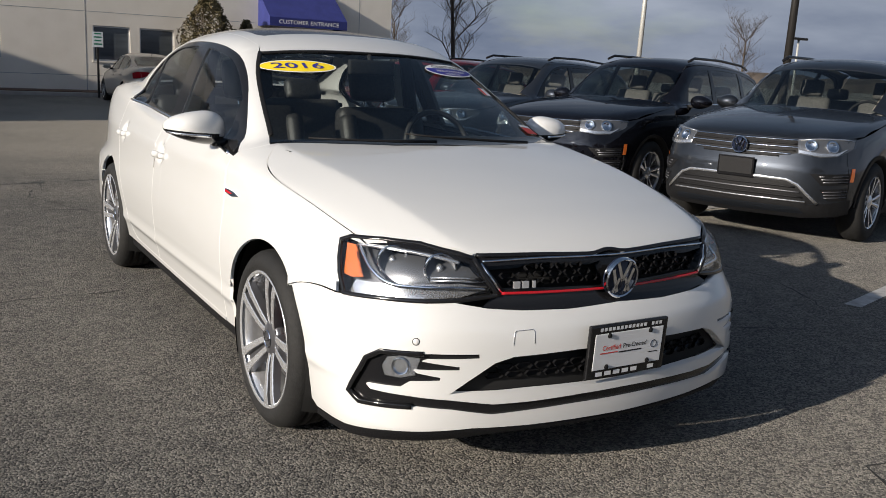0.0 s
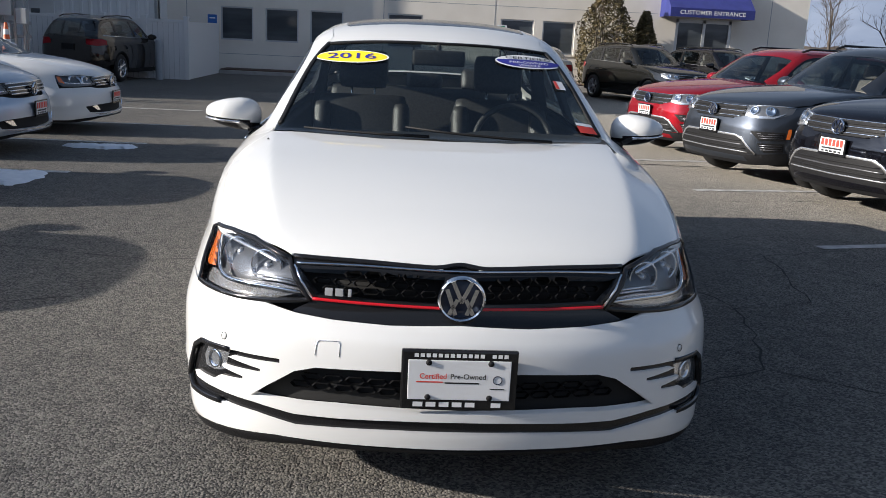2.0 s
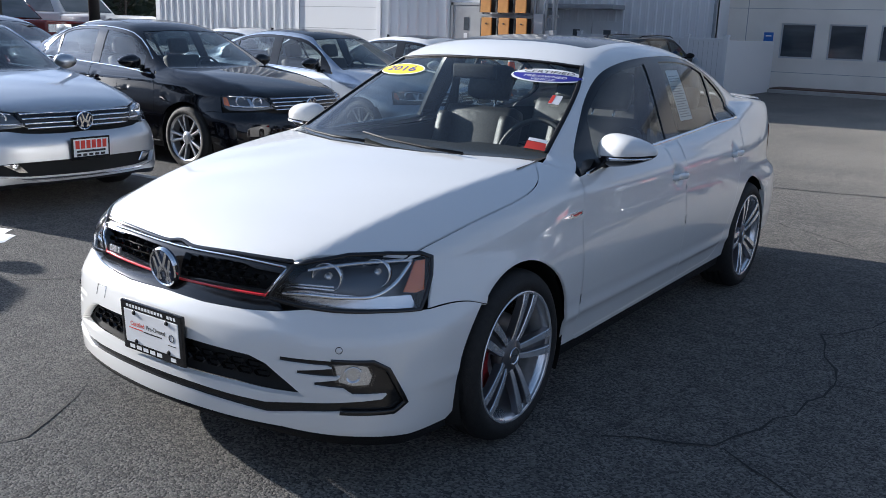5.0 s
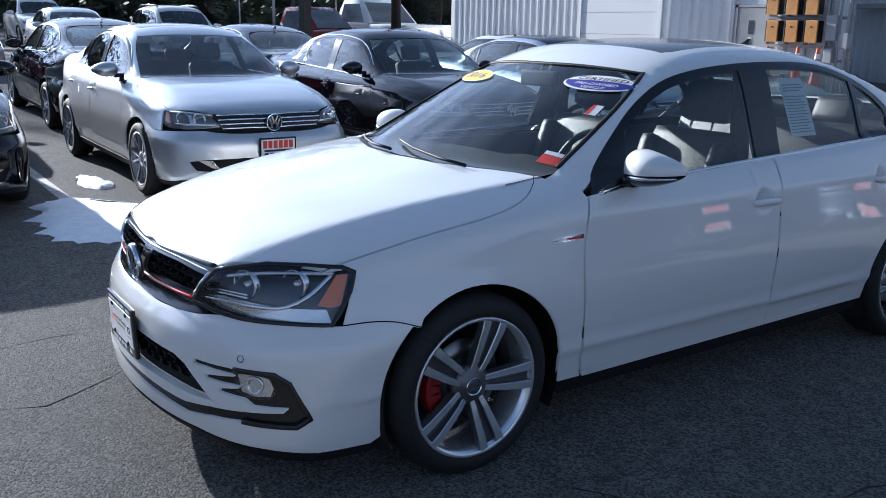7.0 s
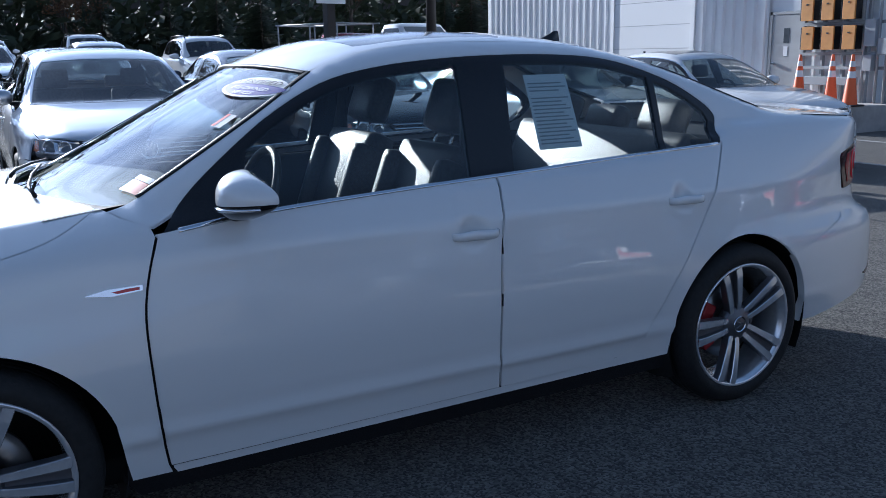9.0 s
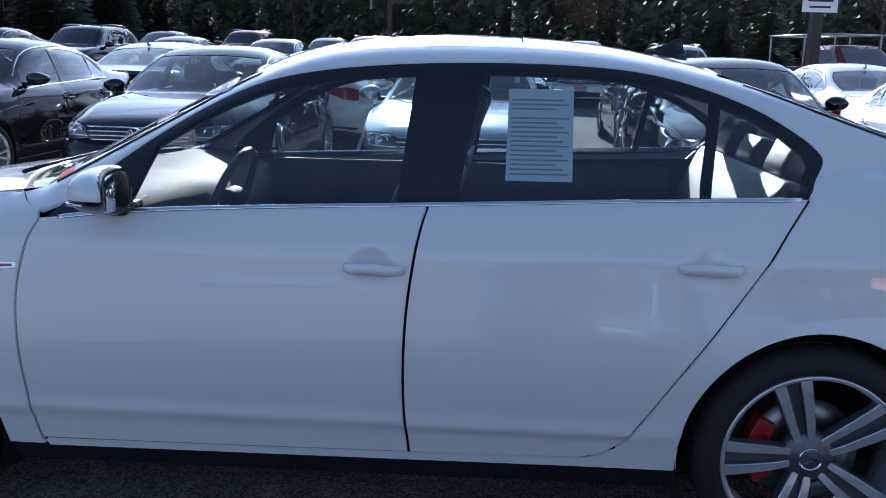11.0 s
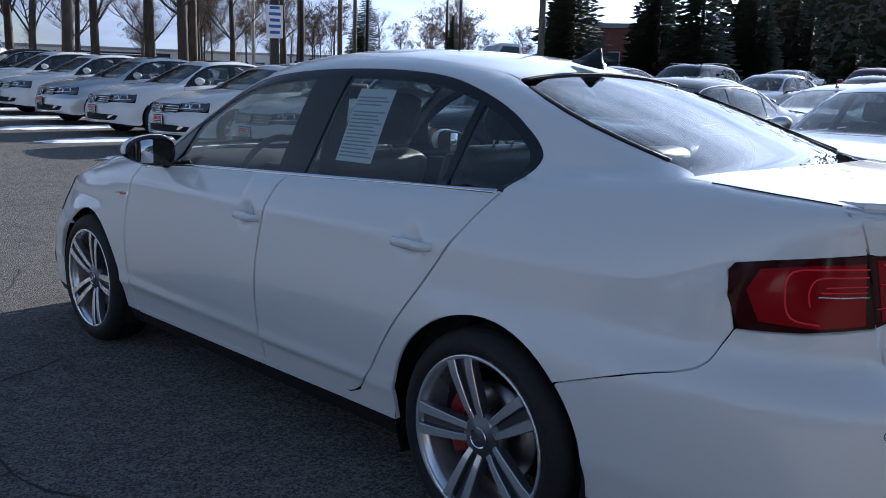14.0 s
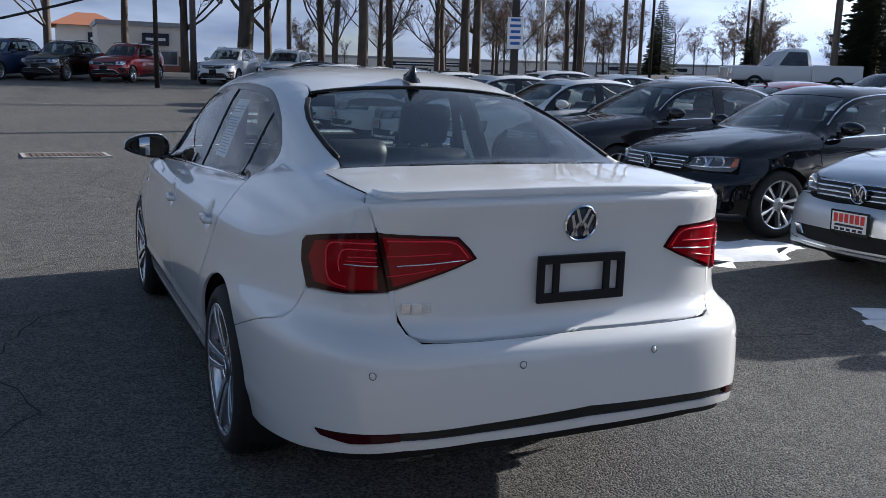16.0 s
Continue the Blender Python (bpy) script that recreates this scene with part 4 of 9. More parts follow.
def emblem(parent, at, r, name="round_emblem"):
    """A round badge: chrome ring and plain crossing bars on a dark disc; z of the pose points out."""
    bm = bmesh.new()
    add_lathe(bm, [(r * 0.86, 0.000), (r * 0.88, 0.007), (r * 0.94, 0.010), (r, 0.006), (r * 1.01, -0.004)], 48, at)
    badge = part(name, bm, CHROME, parent, "round chrome badge on dark blue", smooth=False)
    for q in (-1, 1):
        for y0, y1, dx, dy, turn in ((-0.12, 0.88, 0.03, -0.02, -24), (-0.72, 0.50, 0.47, 0, -19), (-0.75, 0.02, 0.18, 0, 26)):
            bm = bmesh.new()
            add_box(bm, -r * 0.085, r * 0.085, y0 * r, y1 * r, 0.002, 0.0075, 0, at @ pose(r * dx * q, r * dy, 0, 0, 0, turn * q))
            part("emblem_bar", bm, CHROME, badge, smooth=False)
    bm = bmesh.new()
    add_lathe(bm, [(0.0003, 0.002), (r * 0.9, 0.002), (r * 0.98, -0.012)], 40, at)
    part("badge_disc", bm, EMBLEM_DARK, badge)
    return badge


def letters(name, text, size, mat, parent, place, label="", depth=0.0006, stretch=1.0):
    """Raised letters from the built-in font; place maps (x, y) of the text's centre line to a point."""
    cu = bpy.data.curves.new(name, "FONT")
    cu.body, cu.size, cu.align_x, cu.align_y, cu.resolution_u = text, size, "CENTER", "CENTER", 3
    cu.offset = size * 0.012
    tmp = bpy.data.objects.new(name, cu)
    scene.collection.objects.link(tmp)
    me = bpy.data.meshes.new_from_object(tmp.evaluated_get(bpy.context.evaluated_depsgraph_get()))
    bpy.data.objects.remove(tmp)
    bm = bmesh.new()
    bm.from_mesh(me)
    bmesh.ops.triangulate(bm, faces=bm.faces)
    for k in range(2):
        long = [e for e in bm.edges if e.calc_length() > size * 0.16]
        if long:
            bmesh.ops.subdivide_edges(bm, edges=long, cuts=1)
            bmesh.ops.triangulate(bm, faces=bm.faces)
    bm.to_mesh(me)
    bm.free()
    me.materials.append(mat)
    pts = place([(v.co.x * stretch, v.co.y) for v in me.vertices])
    for v, q in zip(me.vertices, pts):
        v.co = q
    ob = new(name, me)
    ob.parent = parent
    if label:
        tagged(ob, label)
    return ob


def detail_hero(car):
    fld = BODY
    # windows
    front = [(0, 0.735, belt_z(0.735) + 0.006)] + [(0, y, dlo_top(y) - 0.028) for y in (0.80, 0.9, 1.0, 1.1, 1.2, 1.3, 1.4, 1.5, 1.535)] + [(0, 1.50, belt_z(1.5) + 0.006)]
    rear = [(0, 1.665, belt_z(1.665) + 0.006), (0, 1.725, dlo_top(1.72) - 0.026)] + [(0, y, dlo_top(y) - 0.026) for y in (1.85, 2.0, 2.1, 2.2, 2.3, 2.365)] + [(0, 2.33, belt_z(2.33) + 0.006)]
    quarter = [(0, 2.358, belt_z(2.358) + 0.006), (0, 2.392, dlo_top(2.39) - 0.03), (0, 2.46, 1.229), (0, 2.55, 1.180), (0, 2.615, 1.130), (0, 2.63, 1.098), (0, 2.585, belt_z(2.58) + 0.006)]
    dlo = DLO_TOP + [(0, 2.1, belt_z(2.1)), (0, 1.585, belt_z(1.585)), (0, 1.0, belt_z(1.0)), (0, 0.72, belt_z(0.72)), (0, 0.52, belt_z(0.52))]
    for m in (False, True):
        s = -1 if m else 1
        surround = panel("window_surround", fld, dlo, SIDE, BLACK_GLOSS, car, "gloss black window frame and pillar trim", step=0.03, lift=-0.003, thick=0.02, holes=[front, rear, quarter], mirror=m)
        for n, o in (("front_door_glass", front), ("rear_door_glass", rear), ("quarter_glass", quarter)):
            panel(n, fld, o, SIDE, GLASS_SIDE, surround, step=0.05, lift=-0.008, thick=0, mirror=m).visible_shadow = False
        ribbon("belt_moulding", fld, SIDE, smooth_line([(0, 0.56, 0.916), (0, 0.72, 0.934), (0, 1.0, 0.951), (0, 1.585, 0.974), (0, 2.1, 0.994), (0, 2.59, 1.014)], 6), 0.014, CHROME, car, mirror=m, lift=0.004, label="thin bright strip under the windows")
        # wheel arch liners
        for cy, cz, r in (ARCH_F, ARCH_R):
            bm = bmesh.new()
            rings = []
            for xx in (0.845, 0.78, 0.50):
                rr = r + (0.004 if xx > 0.8 else 0.03)
                rings.append([bm.verts.new((s * xx, cy + rr * math.cos(a), cz + rr * math.sin(a))) for a in np.linspace(radians(-25), radians(205), 30)])
            for u, v in zip(rings, rings[1:]):
                for i in range(29):
                    bm.faces.new((u[i], u[i + 1], v[i + 1], v[i]))
            part("wheel_arch_liner", bm, DARK_GAP, car)
        # door handles
        for cy, cz in ((1.455, 0.812), (2.345, 0.838)):
            bm = bmesh.new()
            rows = []
            line, _ = on_surface(fld, SIDE, [(0, cy - 0.085 + 0.017 * k, cz) for k in range(11)])
            for k in range(11):
                f = k / 10
                yy = cy - 0.085 + 0.17 * f
                q = line[k:k + 1]
                out = 0.004 + 0.038 * math.sin(math.pi * min(1, max(0, f))) ** 0.5
                hh = 0.0165 * (0.75 + 0.25 * math.sin(math.pi * f))
                row = []
                for a in np.linspace(0, 2 * math.pi, 10, endpoint=False):
                    row.append(bm.verts.new((s * (q[0][0] + out - 0.010 + 0.010 * math.cos(a)), yy, cz + hh * math.sin(a))))
                rows.append(row)
            for u, v in zip(rows, rows[1:]):
                for i in range(10):
                    bm.faces.new((u[i], u[(i + 1) % 10], v[(i + 1) % 10], v[i]))
            bm.faces.new(rows[0])
            bm.faces.new(rows[-1][::-1])
            bmesh.ops.recalc_face_normals(bm, faces=bm.faces)
            part("door_handle", bm, PAINT_WHITE, car, "white pull handle")
        # fender badge
        blade = [(0, 0.305, 0.780), (0, 0.36, 0.791), (0, 0.448, 0.793), (0, 0.448, 0.779), (0, 0.37, 0.772)]
        bd = panel("fender_blade", fld, blade, SIDE, CHROME, car, "chrome and red blade badge", step=0.02, lift=0.004, thick=0.005, mirror=m)
        panel("red_inlay", fld, [(0, 0.370, 0.783), (0, 0.41, 0.788), (0, 0.440, 0.789), (0, 0.440, 0.782), (0, 0.385, 0.778)], SIDE, RED_GLOSS, bd, step=0.02, lift=0.006, thick=0.003, mirror=m)
        # mirrors
        at = pose(s * 0.893, 0.728, 0.998)
        bm = bmesh.new()
        bmesh.ops.create_uvsphere(bm, u_segments=36, v_segments=24, radius=1.0)
        for v in bm.verts:
            x, y, z = v.co
            x, z = math.copysign(abs(x) ** 0.85, x), math.copysign(abs(z) ** 0.8, z)
            y2 = y * (0.082 if y < 0 else 0.05)
            y2 = min(y2, 0.027)
            tall = 0.070 - 0.020 * x if z > 0 else 0.058 - 0.022 * x
            v.co = (s * (x * 0.122), y2 + 0.05 * max(0, x) ** 2 - 0.012 * x, z * tall + 0.004 * x)
        if m:
            bmesh.ops.reverse_faces(bm, faces=bm.faces)
        for f in bm.faces:
            c = f.calc_center_median()
            f.material_index = 1 if (c.z < -0.014 + 0.012 * s * c.x / 0.122 or c.y > 0.014 + 0.05 * max(0, s * c.x / 0.122) ** 2 - 0.012 * s * c.x / 0.122) else 0
        bmesh.ops.transform(bm, matrix=at, verts=bm.verts)
        mirror_part = part("door_mirror", bm, [PAINT_WHITE, BLACK_GLOSS], car, "white door mirror with black lower shell")
        bm = bmesh.new()
        pts = []
        for k in range(9):
            f = k / 8
            x = -0.3 + 1.22 * f
            xr = math.copysign(abs(x) ** 0.85, x)
            yy = -0.082 * math.sqrt(max(0.0, 1 - x * x)) * 0.96 + 0.05 * max(0, xr) ** 2 - 0.012 * xr
            pts.append((s * (0.893 + xr * 0.122), 0.728 + yy - 0.001, 0.973 + 0.010 * f))
        add_tube(bm, pts, 0.007, 8, 0.004)
        part("turn_signal", bm, LAMP_SILVER, mirror_part, "clear indicator strip")
        bm = bmesh.new()
        add_lathe(bm, [(0.0005, 0), (0.95, 0), (1.0, -0.02)], 28, at @ pose(0, 0.0285, 0.002, -90, 0, 0) @ Matrix.Diagonal((0.098, 0.052, 0.5, 1)))
        part("mirror_glass", bm, CHROME, mirror_part, "mirror glass")
        bm = bmesh.new()
        add_box(bm, 0.70, 0.83, 0.70, 0.762, 0.925, 0.960, 0.015)
        if m:
            bmesh.ops.scale(bm, vec=(-1, 1, 1), verts=bm.verts)
            bmesh.ops.reverse_faces(bm, faces=bm.faces)
        part("mirror_foot", bm, BLACK_GLOSS, mirror_part)
        # headlamps
        lamp = [(0.478, -0.731, 0.743), (0.53, -0.69, 0.757), (0.60, -0.62, 0.772), (0.68, -0.53, 0.772), (0.735, -0.43, 0.766), (0.757, -0.40, 0.752), (0.762, -0.415, 0.70), (0.758, -0.44, 0.645), (0.748, -0.462, 0.604),
                (0.70, -0.59, 0.612), (0.62, -0.71, 0.617), (0.53, -0.762, 0.624), (0.424, -0.797, 0.636)]
        mid = np.mean([NOSE.flat(p) for p in lamp], 0)
        cen = np.mean(np.array(lamp), 0)
        inset = [tuple(cen + (np.array(p) - cen) * np.array((0.978, 0.978, 0.96))) for p in lamp]
        hl = panel("headlamp", fld, lamp, NOSE, BLACK_GLOSS, car, "clear headlamp with amber side marker", step=0.03, lift=-0.002, thick=0.05, holes=[inset], mirror=m)
        ribbon("lamp_seal", fld, NOSE, [p for p in resample_line(lamp + lamp[:1], 0.03)], 0.013, BLACK_GLOSS, hl, lift=0.0025, mirror=m)
        ribbon("top_reflector", fld, NOSE, smooth_line([(0.505, -0.70, 0.736), (0.56, -0.66, 0.749), (0.62, -0.60, 0.757), (0.68, -0.53, 0.758), (0.722, -0.45, 0.753)], 5), 0.010, LAMP_SILVER, hl, lift=-0.012, mirror=m)
        panel("lamp_housing", fld, lamp, NOSE, LAMP_DARK, hl, step=0.03, lift=-0.052, thick=0, mirror=m)
        for z0, z1 in ((0.684, 0.690), (0.672, 0.678)):
            ribbon("reflector_step", fld, NOSE, [(0.46, -0.78, z0), (0.52, -0.755, z1), (0.60, -0.69, z1)], 0.006, LAMP_SILVER, hl, lift=-0.030, mirror=m)
        low = [(0.44, -0.79, 0.652), (0.53, -0.762, 0.668), (0.62, -0.70, 0.664), (0.70, -0.58, 0.654), (0.742, -0.48, 0.650), (0.748, -0.462, 0.612), (0.70, -0.59, 0.618), (0.62, -0.71, 0.622), (0.53, -0.762, 0.628)]
        panel("lower_reflector", fld, low, NOSE, LAMP_SILVER, hl, step=0.03, lift=-0.024, thick=0.01, mirror=m)
        ribbon("chrome_blade", fld, NOSE, smooth_line([(0.45, -0.785, 0.651), (0.55, -0.75, 0.656), (0.64, -0.67, 0.654), (0.69, -0.60, 0.657), (0.715, -0.53, 0.690), (0.728, -0.46, 0.750)], 5), 0.011, CHROME, hl, lift=-0.014, mirror=m)
        panel("amber_marker", fld, [(0.733, -0.447, 0.748), (0.750, -0.418, 0.748), (0.754, -0.438, 0.66), (0.748, -0.47, 0.655), (0.730, -0.505, 0.662)], NOSE, AMBER, hl, "amber side marker", step=0.02, lift=-0.012, thick=0.012, mirror=m)
        for bx, by, bz, br in ((0.555, -0.675, 0.700, 0.047), (0.652, -0.555, 0.708, 0.046)):
            bm = bmesh.new()
            a = look((s * bx, by, bz), (s * (bx - 0.35), by + 1.0, bz))
            add_lathe(bm, [(0.003, -0.035), (0.02, -0.030), (0.036, -0.018), (br - 0.003, 0.0), (br, 0.004), (br + 0.004, 0.0), (br + 0.004, -0.02)], 28, a)
            bowl = part("reflector_bowl", bm, CHROME, hl)
            bm = bmesh.new()
            add_lathe(bm, [(0.0005, 0.0), (0.011, -0.003), (0.014, -0.02)], 16, a)
            part("bulb_cap", bm, LAMP_SILVER, hl)
        panel("lens", fld, inset, NOSE, LENS, hl, step=0.03, lift=0.0, thick=0, mirror=m).visible_shadow = False
        # fog lamp
        fo = [(0.640, -0.75, 0.462), (0.690, -0.70, 0.466), (0.722, -0.66, 0.455), (0.738, -0.65, 0.42), (0.730, -0.66, 0.388), (0.690, -0.70, 0.386), (0.655, -0.74, 0.400)]
        fog = panel("fog_lamp", fld, fo, NOSE, LAMP_DARK, car, "clear wedge-shaped fog lamp", step=0.02, lift=-0.016, thick=0.012, mirror=m)
        fc = np.mean(np.array(fo), 0)
        panel("fog_reflector", fld, [tuple(fc + (np.array(p) - fc) * 0.84) for p in fo], NOSE, LAMP_SILVER, fog, step=0.02, lift=-0.011, thick=0.004, mirror=m)
        p, n = on_surface(fld, NOSE, [(0.690, -0.70, 0.427)], -0.006)
        q = Vector((s * p[0][0], p[0][1], p[0][2]))
        bm = bmesh.new()
        add_lathe(bm, [(0.003, -0.012), (0.014, -0.010), (0.022, -0.003), (0.026, 0.001), (0.029, -0.004)], 18, look(q, q - Vector((s * n[0][0], n[0][1], n[0][2]))))
        part("fog_bowl", bm, CHROME, fog)
        ribbon("fog_surround", fld, NOSE, resample_line([(0.64, -0.745, 0.4725), (0.705, -0.625, 0.467), (0.725, -0.583, 0.440), (0.750, -0.53, 0.325), (0.737, -0.57, 0.300), (0.656, -0.72, 0.310)], 0.02), 0.015, BLACK_GLOSS, fog, lift=0.003, depth=0.012, mirror=m)
        panel("fog_lens", fld, fo, NOSE, LENS, fog, step=0.03, lift=-0.002, thick=0, mirror=m)
        # tail lamps: wing part and lid part
        outer = [(0.594, 3.552, 0.964), (0.66, 3.47, 0.952), (0.715, 3.325, 0.927), (0.724, 3.306, 0.908), (0.728, 3.31, 0.85), (0.718, 3.338, 0.778), (0.668, 3.456, 0.783), (0.60, 3.55, 0.797), (0.566, 3.58, 0.802)]
        inner = [(0.587, 3.56, 0.965), (0.50, 3.60, 0.964), (0.379, 3.635, 0.959), (0.345, 3.64, 0.925), (0.324, 3.645, 0.895), (0.39, 3.635, 0.866), (0.456, 3.62, 0.842), (0.561, 3.582, 0.803)]
        for nm, o in (("wing_tail_lamp", outer), ("lid_tail_lamp", inner)):
            c2 = np.mean(np.array(o), 0)
            small = [tuple(c2 + (np.array(p) - c2) * np.array((0.90, 0.90, 0.86))) for p in o]
            tl = panel(nm, fld, o, TAIL, TAIL_DARK, car, "red tail lamp with dark surround", step=0.025, lift=0.004, thick=0.02, mirror=m)
            if nm[0] == "w":
                red = [(0.592, 3.552, 0.948), (0.655, 3.47, 0.938), (0.702, 3.37, 0.920), (0.712, 3.345, 0.87), (0.702, 3.375, 0.800), (0.65, 3.49, 0.795), (0.585, 3.565, 0.808)]
            else:
                red = small
            panel("red_glow_field", fld, red, TAIL, TAIL_RED, tl, "bright red lens", step=0.02, lift=0.0062, thick=0.004, mirror=m)
        ribbon("lamp_strip", fld, TAIL, [(0.36, 3.64, 0.892), (0.45, 3.625, 0.884), (0.54, 3.59, 0.876)], 0.004, LAMP_SILVER, car, lift=0.008, mirror=m)
        ribbon("lamp_strip", fld, TAIL, [(0.585, 3.565, 0.873), (0.62, 3.52, 0.870), (0.65, 3.48, 0.868)], 0.004, LAMP_SILVER, car, lift=0.008, mirror=m)
        for line, w in (([(0.588, 3.56, 0.936), (0.64, 3.50, 0.931), (0.674, 3.43, 0.920), (0.682, 3.42, 0.87), (0.676, 3.435, 0.815), (0.65, 3.49, 0.804)], 0.0045),
                        ([(0.588, 3.56, 0.918), (0.62, 3.52, 0.915), (0.650, 3.475, 0.908), (0.657, 3.46, 0.875), (0.655, 3.465, 0.845)], 0.004),
                        ([(0.588, 3.56, 0.897), (0.62, 3.52, 0.894), (0.640, 3.49, 0.890)], 0.003),
                        ([(0.588, 3.56, 0.884), (0.62, 3.52, 0.881), (0.645, 3.48, 0.878)], 0.003),
                        ([(0.560, 3.57, 0.946), (0.50, 3.60, 0.947), (0.40, 3.632, 0.944), (0.362, 3.64, 0.912), (0.352, 3.64, 0.898)], 0.0045),
                        ([(0.560, 3.57, 0.902), (0.48, 3.61, 0.908), (0.40, 3.632, 0.912)], 0.003),
                        ([(0.560, 3.57, 0.846), (0.50, 3.60, 0.856), (0.44, 3.62, 0.868)], 0.003)):
            ribbon("lamp_line", fld, TAIL, smooth_line(line, 4), w, TAIL_BRIGHT, car, lift=0.008, depth=0.004, mirror=m)
        # rear reflector in the bumper band
        panel("rear_reflector", fld, [(0.565, 3.70, 0.428), (0.69, 3.53, 0.402), (0.715, 3.47, 0.394), (0.705, 3.49, 0.382), (0.66, 3.59, 0.382), (0.565, 3.70, 0.408)], TAIL, TAIL_DARK, car, "dark red bumper reflector", step=0.03, lift=0.002, thick=0.01, mirror=m)
        # parking sensors
        for pr, px, py, pz in ((NOSE, 0.655, -0.725, 0.507), (TAIL, 0.635, 3.66, 0.588), (TAIL, 0.225, 3.76, 0.607)):
            p, n = on_surface(fld, pr, [(px, py, pz)])
            q = Vector((s * p[0][0], p[0][1], p[0][2]))
            nn = Vector((s * n[0][0], n[0][1], n[0][2]))
            a = look(q, q - nn)
            bm = bmesh.new()
            add_lathe(bm, [(0.0093, 0.0005), (0.0102, 0.0012), (0.0112, 0.0005)], 20, a)
            sens = part("parking_sensor", bm, BLACK_TRIM, car)
            bm = bmesh.new()
            add_lathe(bm, [(0.0003, 0.0012), (0.0085, 0.001), (0.0095, -0.001)], 20, a)
            part("sensor_face", bm, PAINT_WHITE, sens)
    # black seals round windscreen and rear window
    e3, _ = on_surface(fld, SIDE, A_EDGE)
    for m in (False, True):
        for nm, a, b in (("windscreen_seal", 0.48, 1.09), ("rear_window_seal", 2.40, 3.06)):
            pts = [tuple(q) for q in e3 if a < q[1] < b]
            p2, n2 = on_surface(fld, TOP, [(x - 0.008, y, z) for x, y, z in pts])
            ribbon(nm, fld, TOP, [tuple(q) for q in p2], 0.020, BLACK_TRIM, car, lift=0.0015, mirror=m, label="black rubber edge of the glass")
    for nm, line in (("windscreen_seal", [(0.0, 0.978, 0), (0.25, 0.998, 0), (0.42, 1.028, 0), (0.50, 1.05, 0)]), ("rear_window_seal", [(0.0, 2.405, 0), (0.25, 2.410, 0), (0.45, 2.418, 0)])):
        ribbon(nm, fld, TOP, smooth_line(mir(line)[:-1] + line, 6), 0.016, BLACK_TRIM, car, lift=0.0015, label="black rubber edge of the glass")
    # grille
    gh = [(0, -0.79, 0.744), (0.06, -0.79, 0.734), (0.112, -0.79, 0.737), (0.276, -0.772, 0.744), (0.47, -0.735, 0.744), (0.416, -0.796, 0.634), (0.47, -0.79, 0.606), (0.355, -0.828, 0.596), (0.192, -0.851, 0.592), (0, -0.855, 0.596)]
    grille = panel("grille_frame", fld, gh + mir(gh)[1:-1], NOSE, BLACK_GLOSS, car, "gloss black grille surround", step=0.03, lift=-0.004, thick=0.03,
                   holes=[[(0.045, -0.80, 0.722), (0.25, -0.77, 0.728), (0.445, -0.75, 0.722), (0.402, -0.79, 0.652), (0.25, -0.82, 0.648), (0.045, -0.84, 0.645)], mir([(0.045, -0.80, 0.722), (0.25, -0.77, 0.728), (0.445, -0.75, 0.722), (0.402, -0.79, 0.652), (0.25, -0.82, 0.648), (0.045, -0.84, 0.645)])])
    panel("grille_backing", fld, gh + mir(gh)[1:-1], NOSE, DARK_GAP, grille, step=0.06, lift=-0.05, thick=0)
    panel("nose_panel", fld, [(0.5, 0, 0.76), (0.5, 0, 0.58), (-0.5, 0, 0.58), (-0.5, 0, 0.76)], NOSE, DARK_GAP, grille, step=0.08, lift=-0.06, thick=0)
    ribbon("red_stripe", fld, NOSE, smooth_line([(-0.412, -0.797, 0.642), (-0.26, -0.82, 0.639), (0, -0.85, 0.636), (0.26, -0.82, 0.639), (0.412, -0.797, 0.642)], 8), 0.008, RED_GLOSS, grille, lift=0.004, label="thin red stripe across the grille")
    ribbon("chrome_line", fld, NOSE, smooth_line([(-0.458, -0.75, 0.733), (-0.272, -0.78, 0.737), (0, -0.80, 0.733), (0.272, -0.78, 0.737), (0.458, -0.75, 0.733)], 8), 0.006, CHROME, grille, lift=0.003, label="thin chrome line")
    ribbon("bonnet_edge_gap", fld, NOSE, smooth_line([(-0.470, -0.735, 0.7495), (-0.276, -0.772, 0.7475), (-0.112, -0.79, 0.742), (-0.06, -0.79, 0.742), (0, -0.79, 0.7495), (0.06, -0.79, 0.742), (0.112, -0.79, 0.742), (0.276, -0.772, 0.7475), (0.470, -0.735, 0.7495)], 6), 0.012, BLACK_GLOSS, grille, lift=0.003, depth=0.012)
    for s in (-1, 1):
        ribbon("grille_wing_edge", fld, NOSE, [(s * 0.462, -0.75, 0.728), (s * 0.44, -0.77, 0.69), (s * 0.415, -0.796, 0.645)], 0.007, CHROME, grille, lift=0.003)

    def honeycomb(name, outline, dx, dz, lift, z_mid, mat, parent):
        poly = [NOSE.flat(p) for p in outline]
        a0, a1 = min(p[0] for p in poly), max(p[0] for p in poly)
        z0, z1 = min(p[1] for p in poly), max(p[1] for p in poly)
        bm = bmesh.new()
        row = 0
        z = z0
        cells = []
        while z < z1 + dz:
            a = a0 + (dx / 2 if row % 2 else 0)
            while a < a1 + dx:
                cells.append((a, z))
                a += dx
            z += dz
            row += 1
        hexa = np.array(((0.66, 0.42), (0.0, 0.42), (-0.66, 0.42), (-1.0, 0.0), (-0.66, -0.42), (0.0, -0.42), (0.66, -0.42), (1.0, 0.0)))
        cells = np.array(cells)
        ok = inside_poly(cells[:, 0], cells[:, 1], poly)
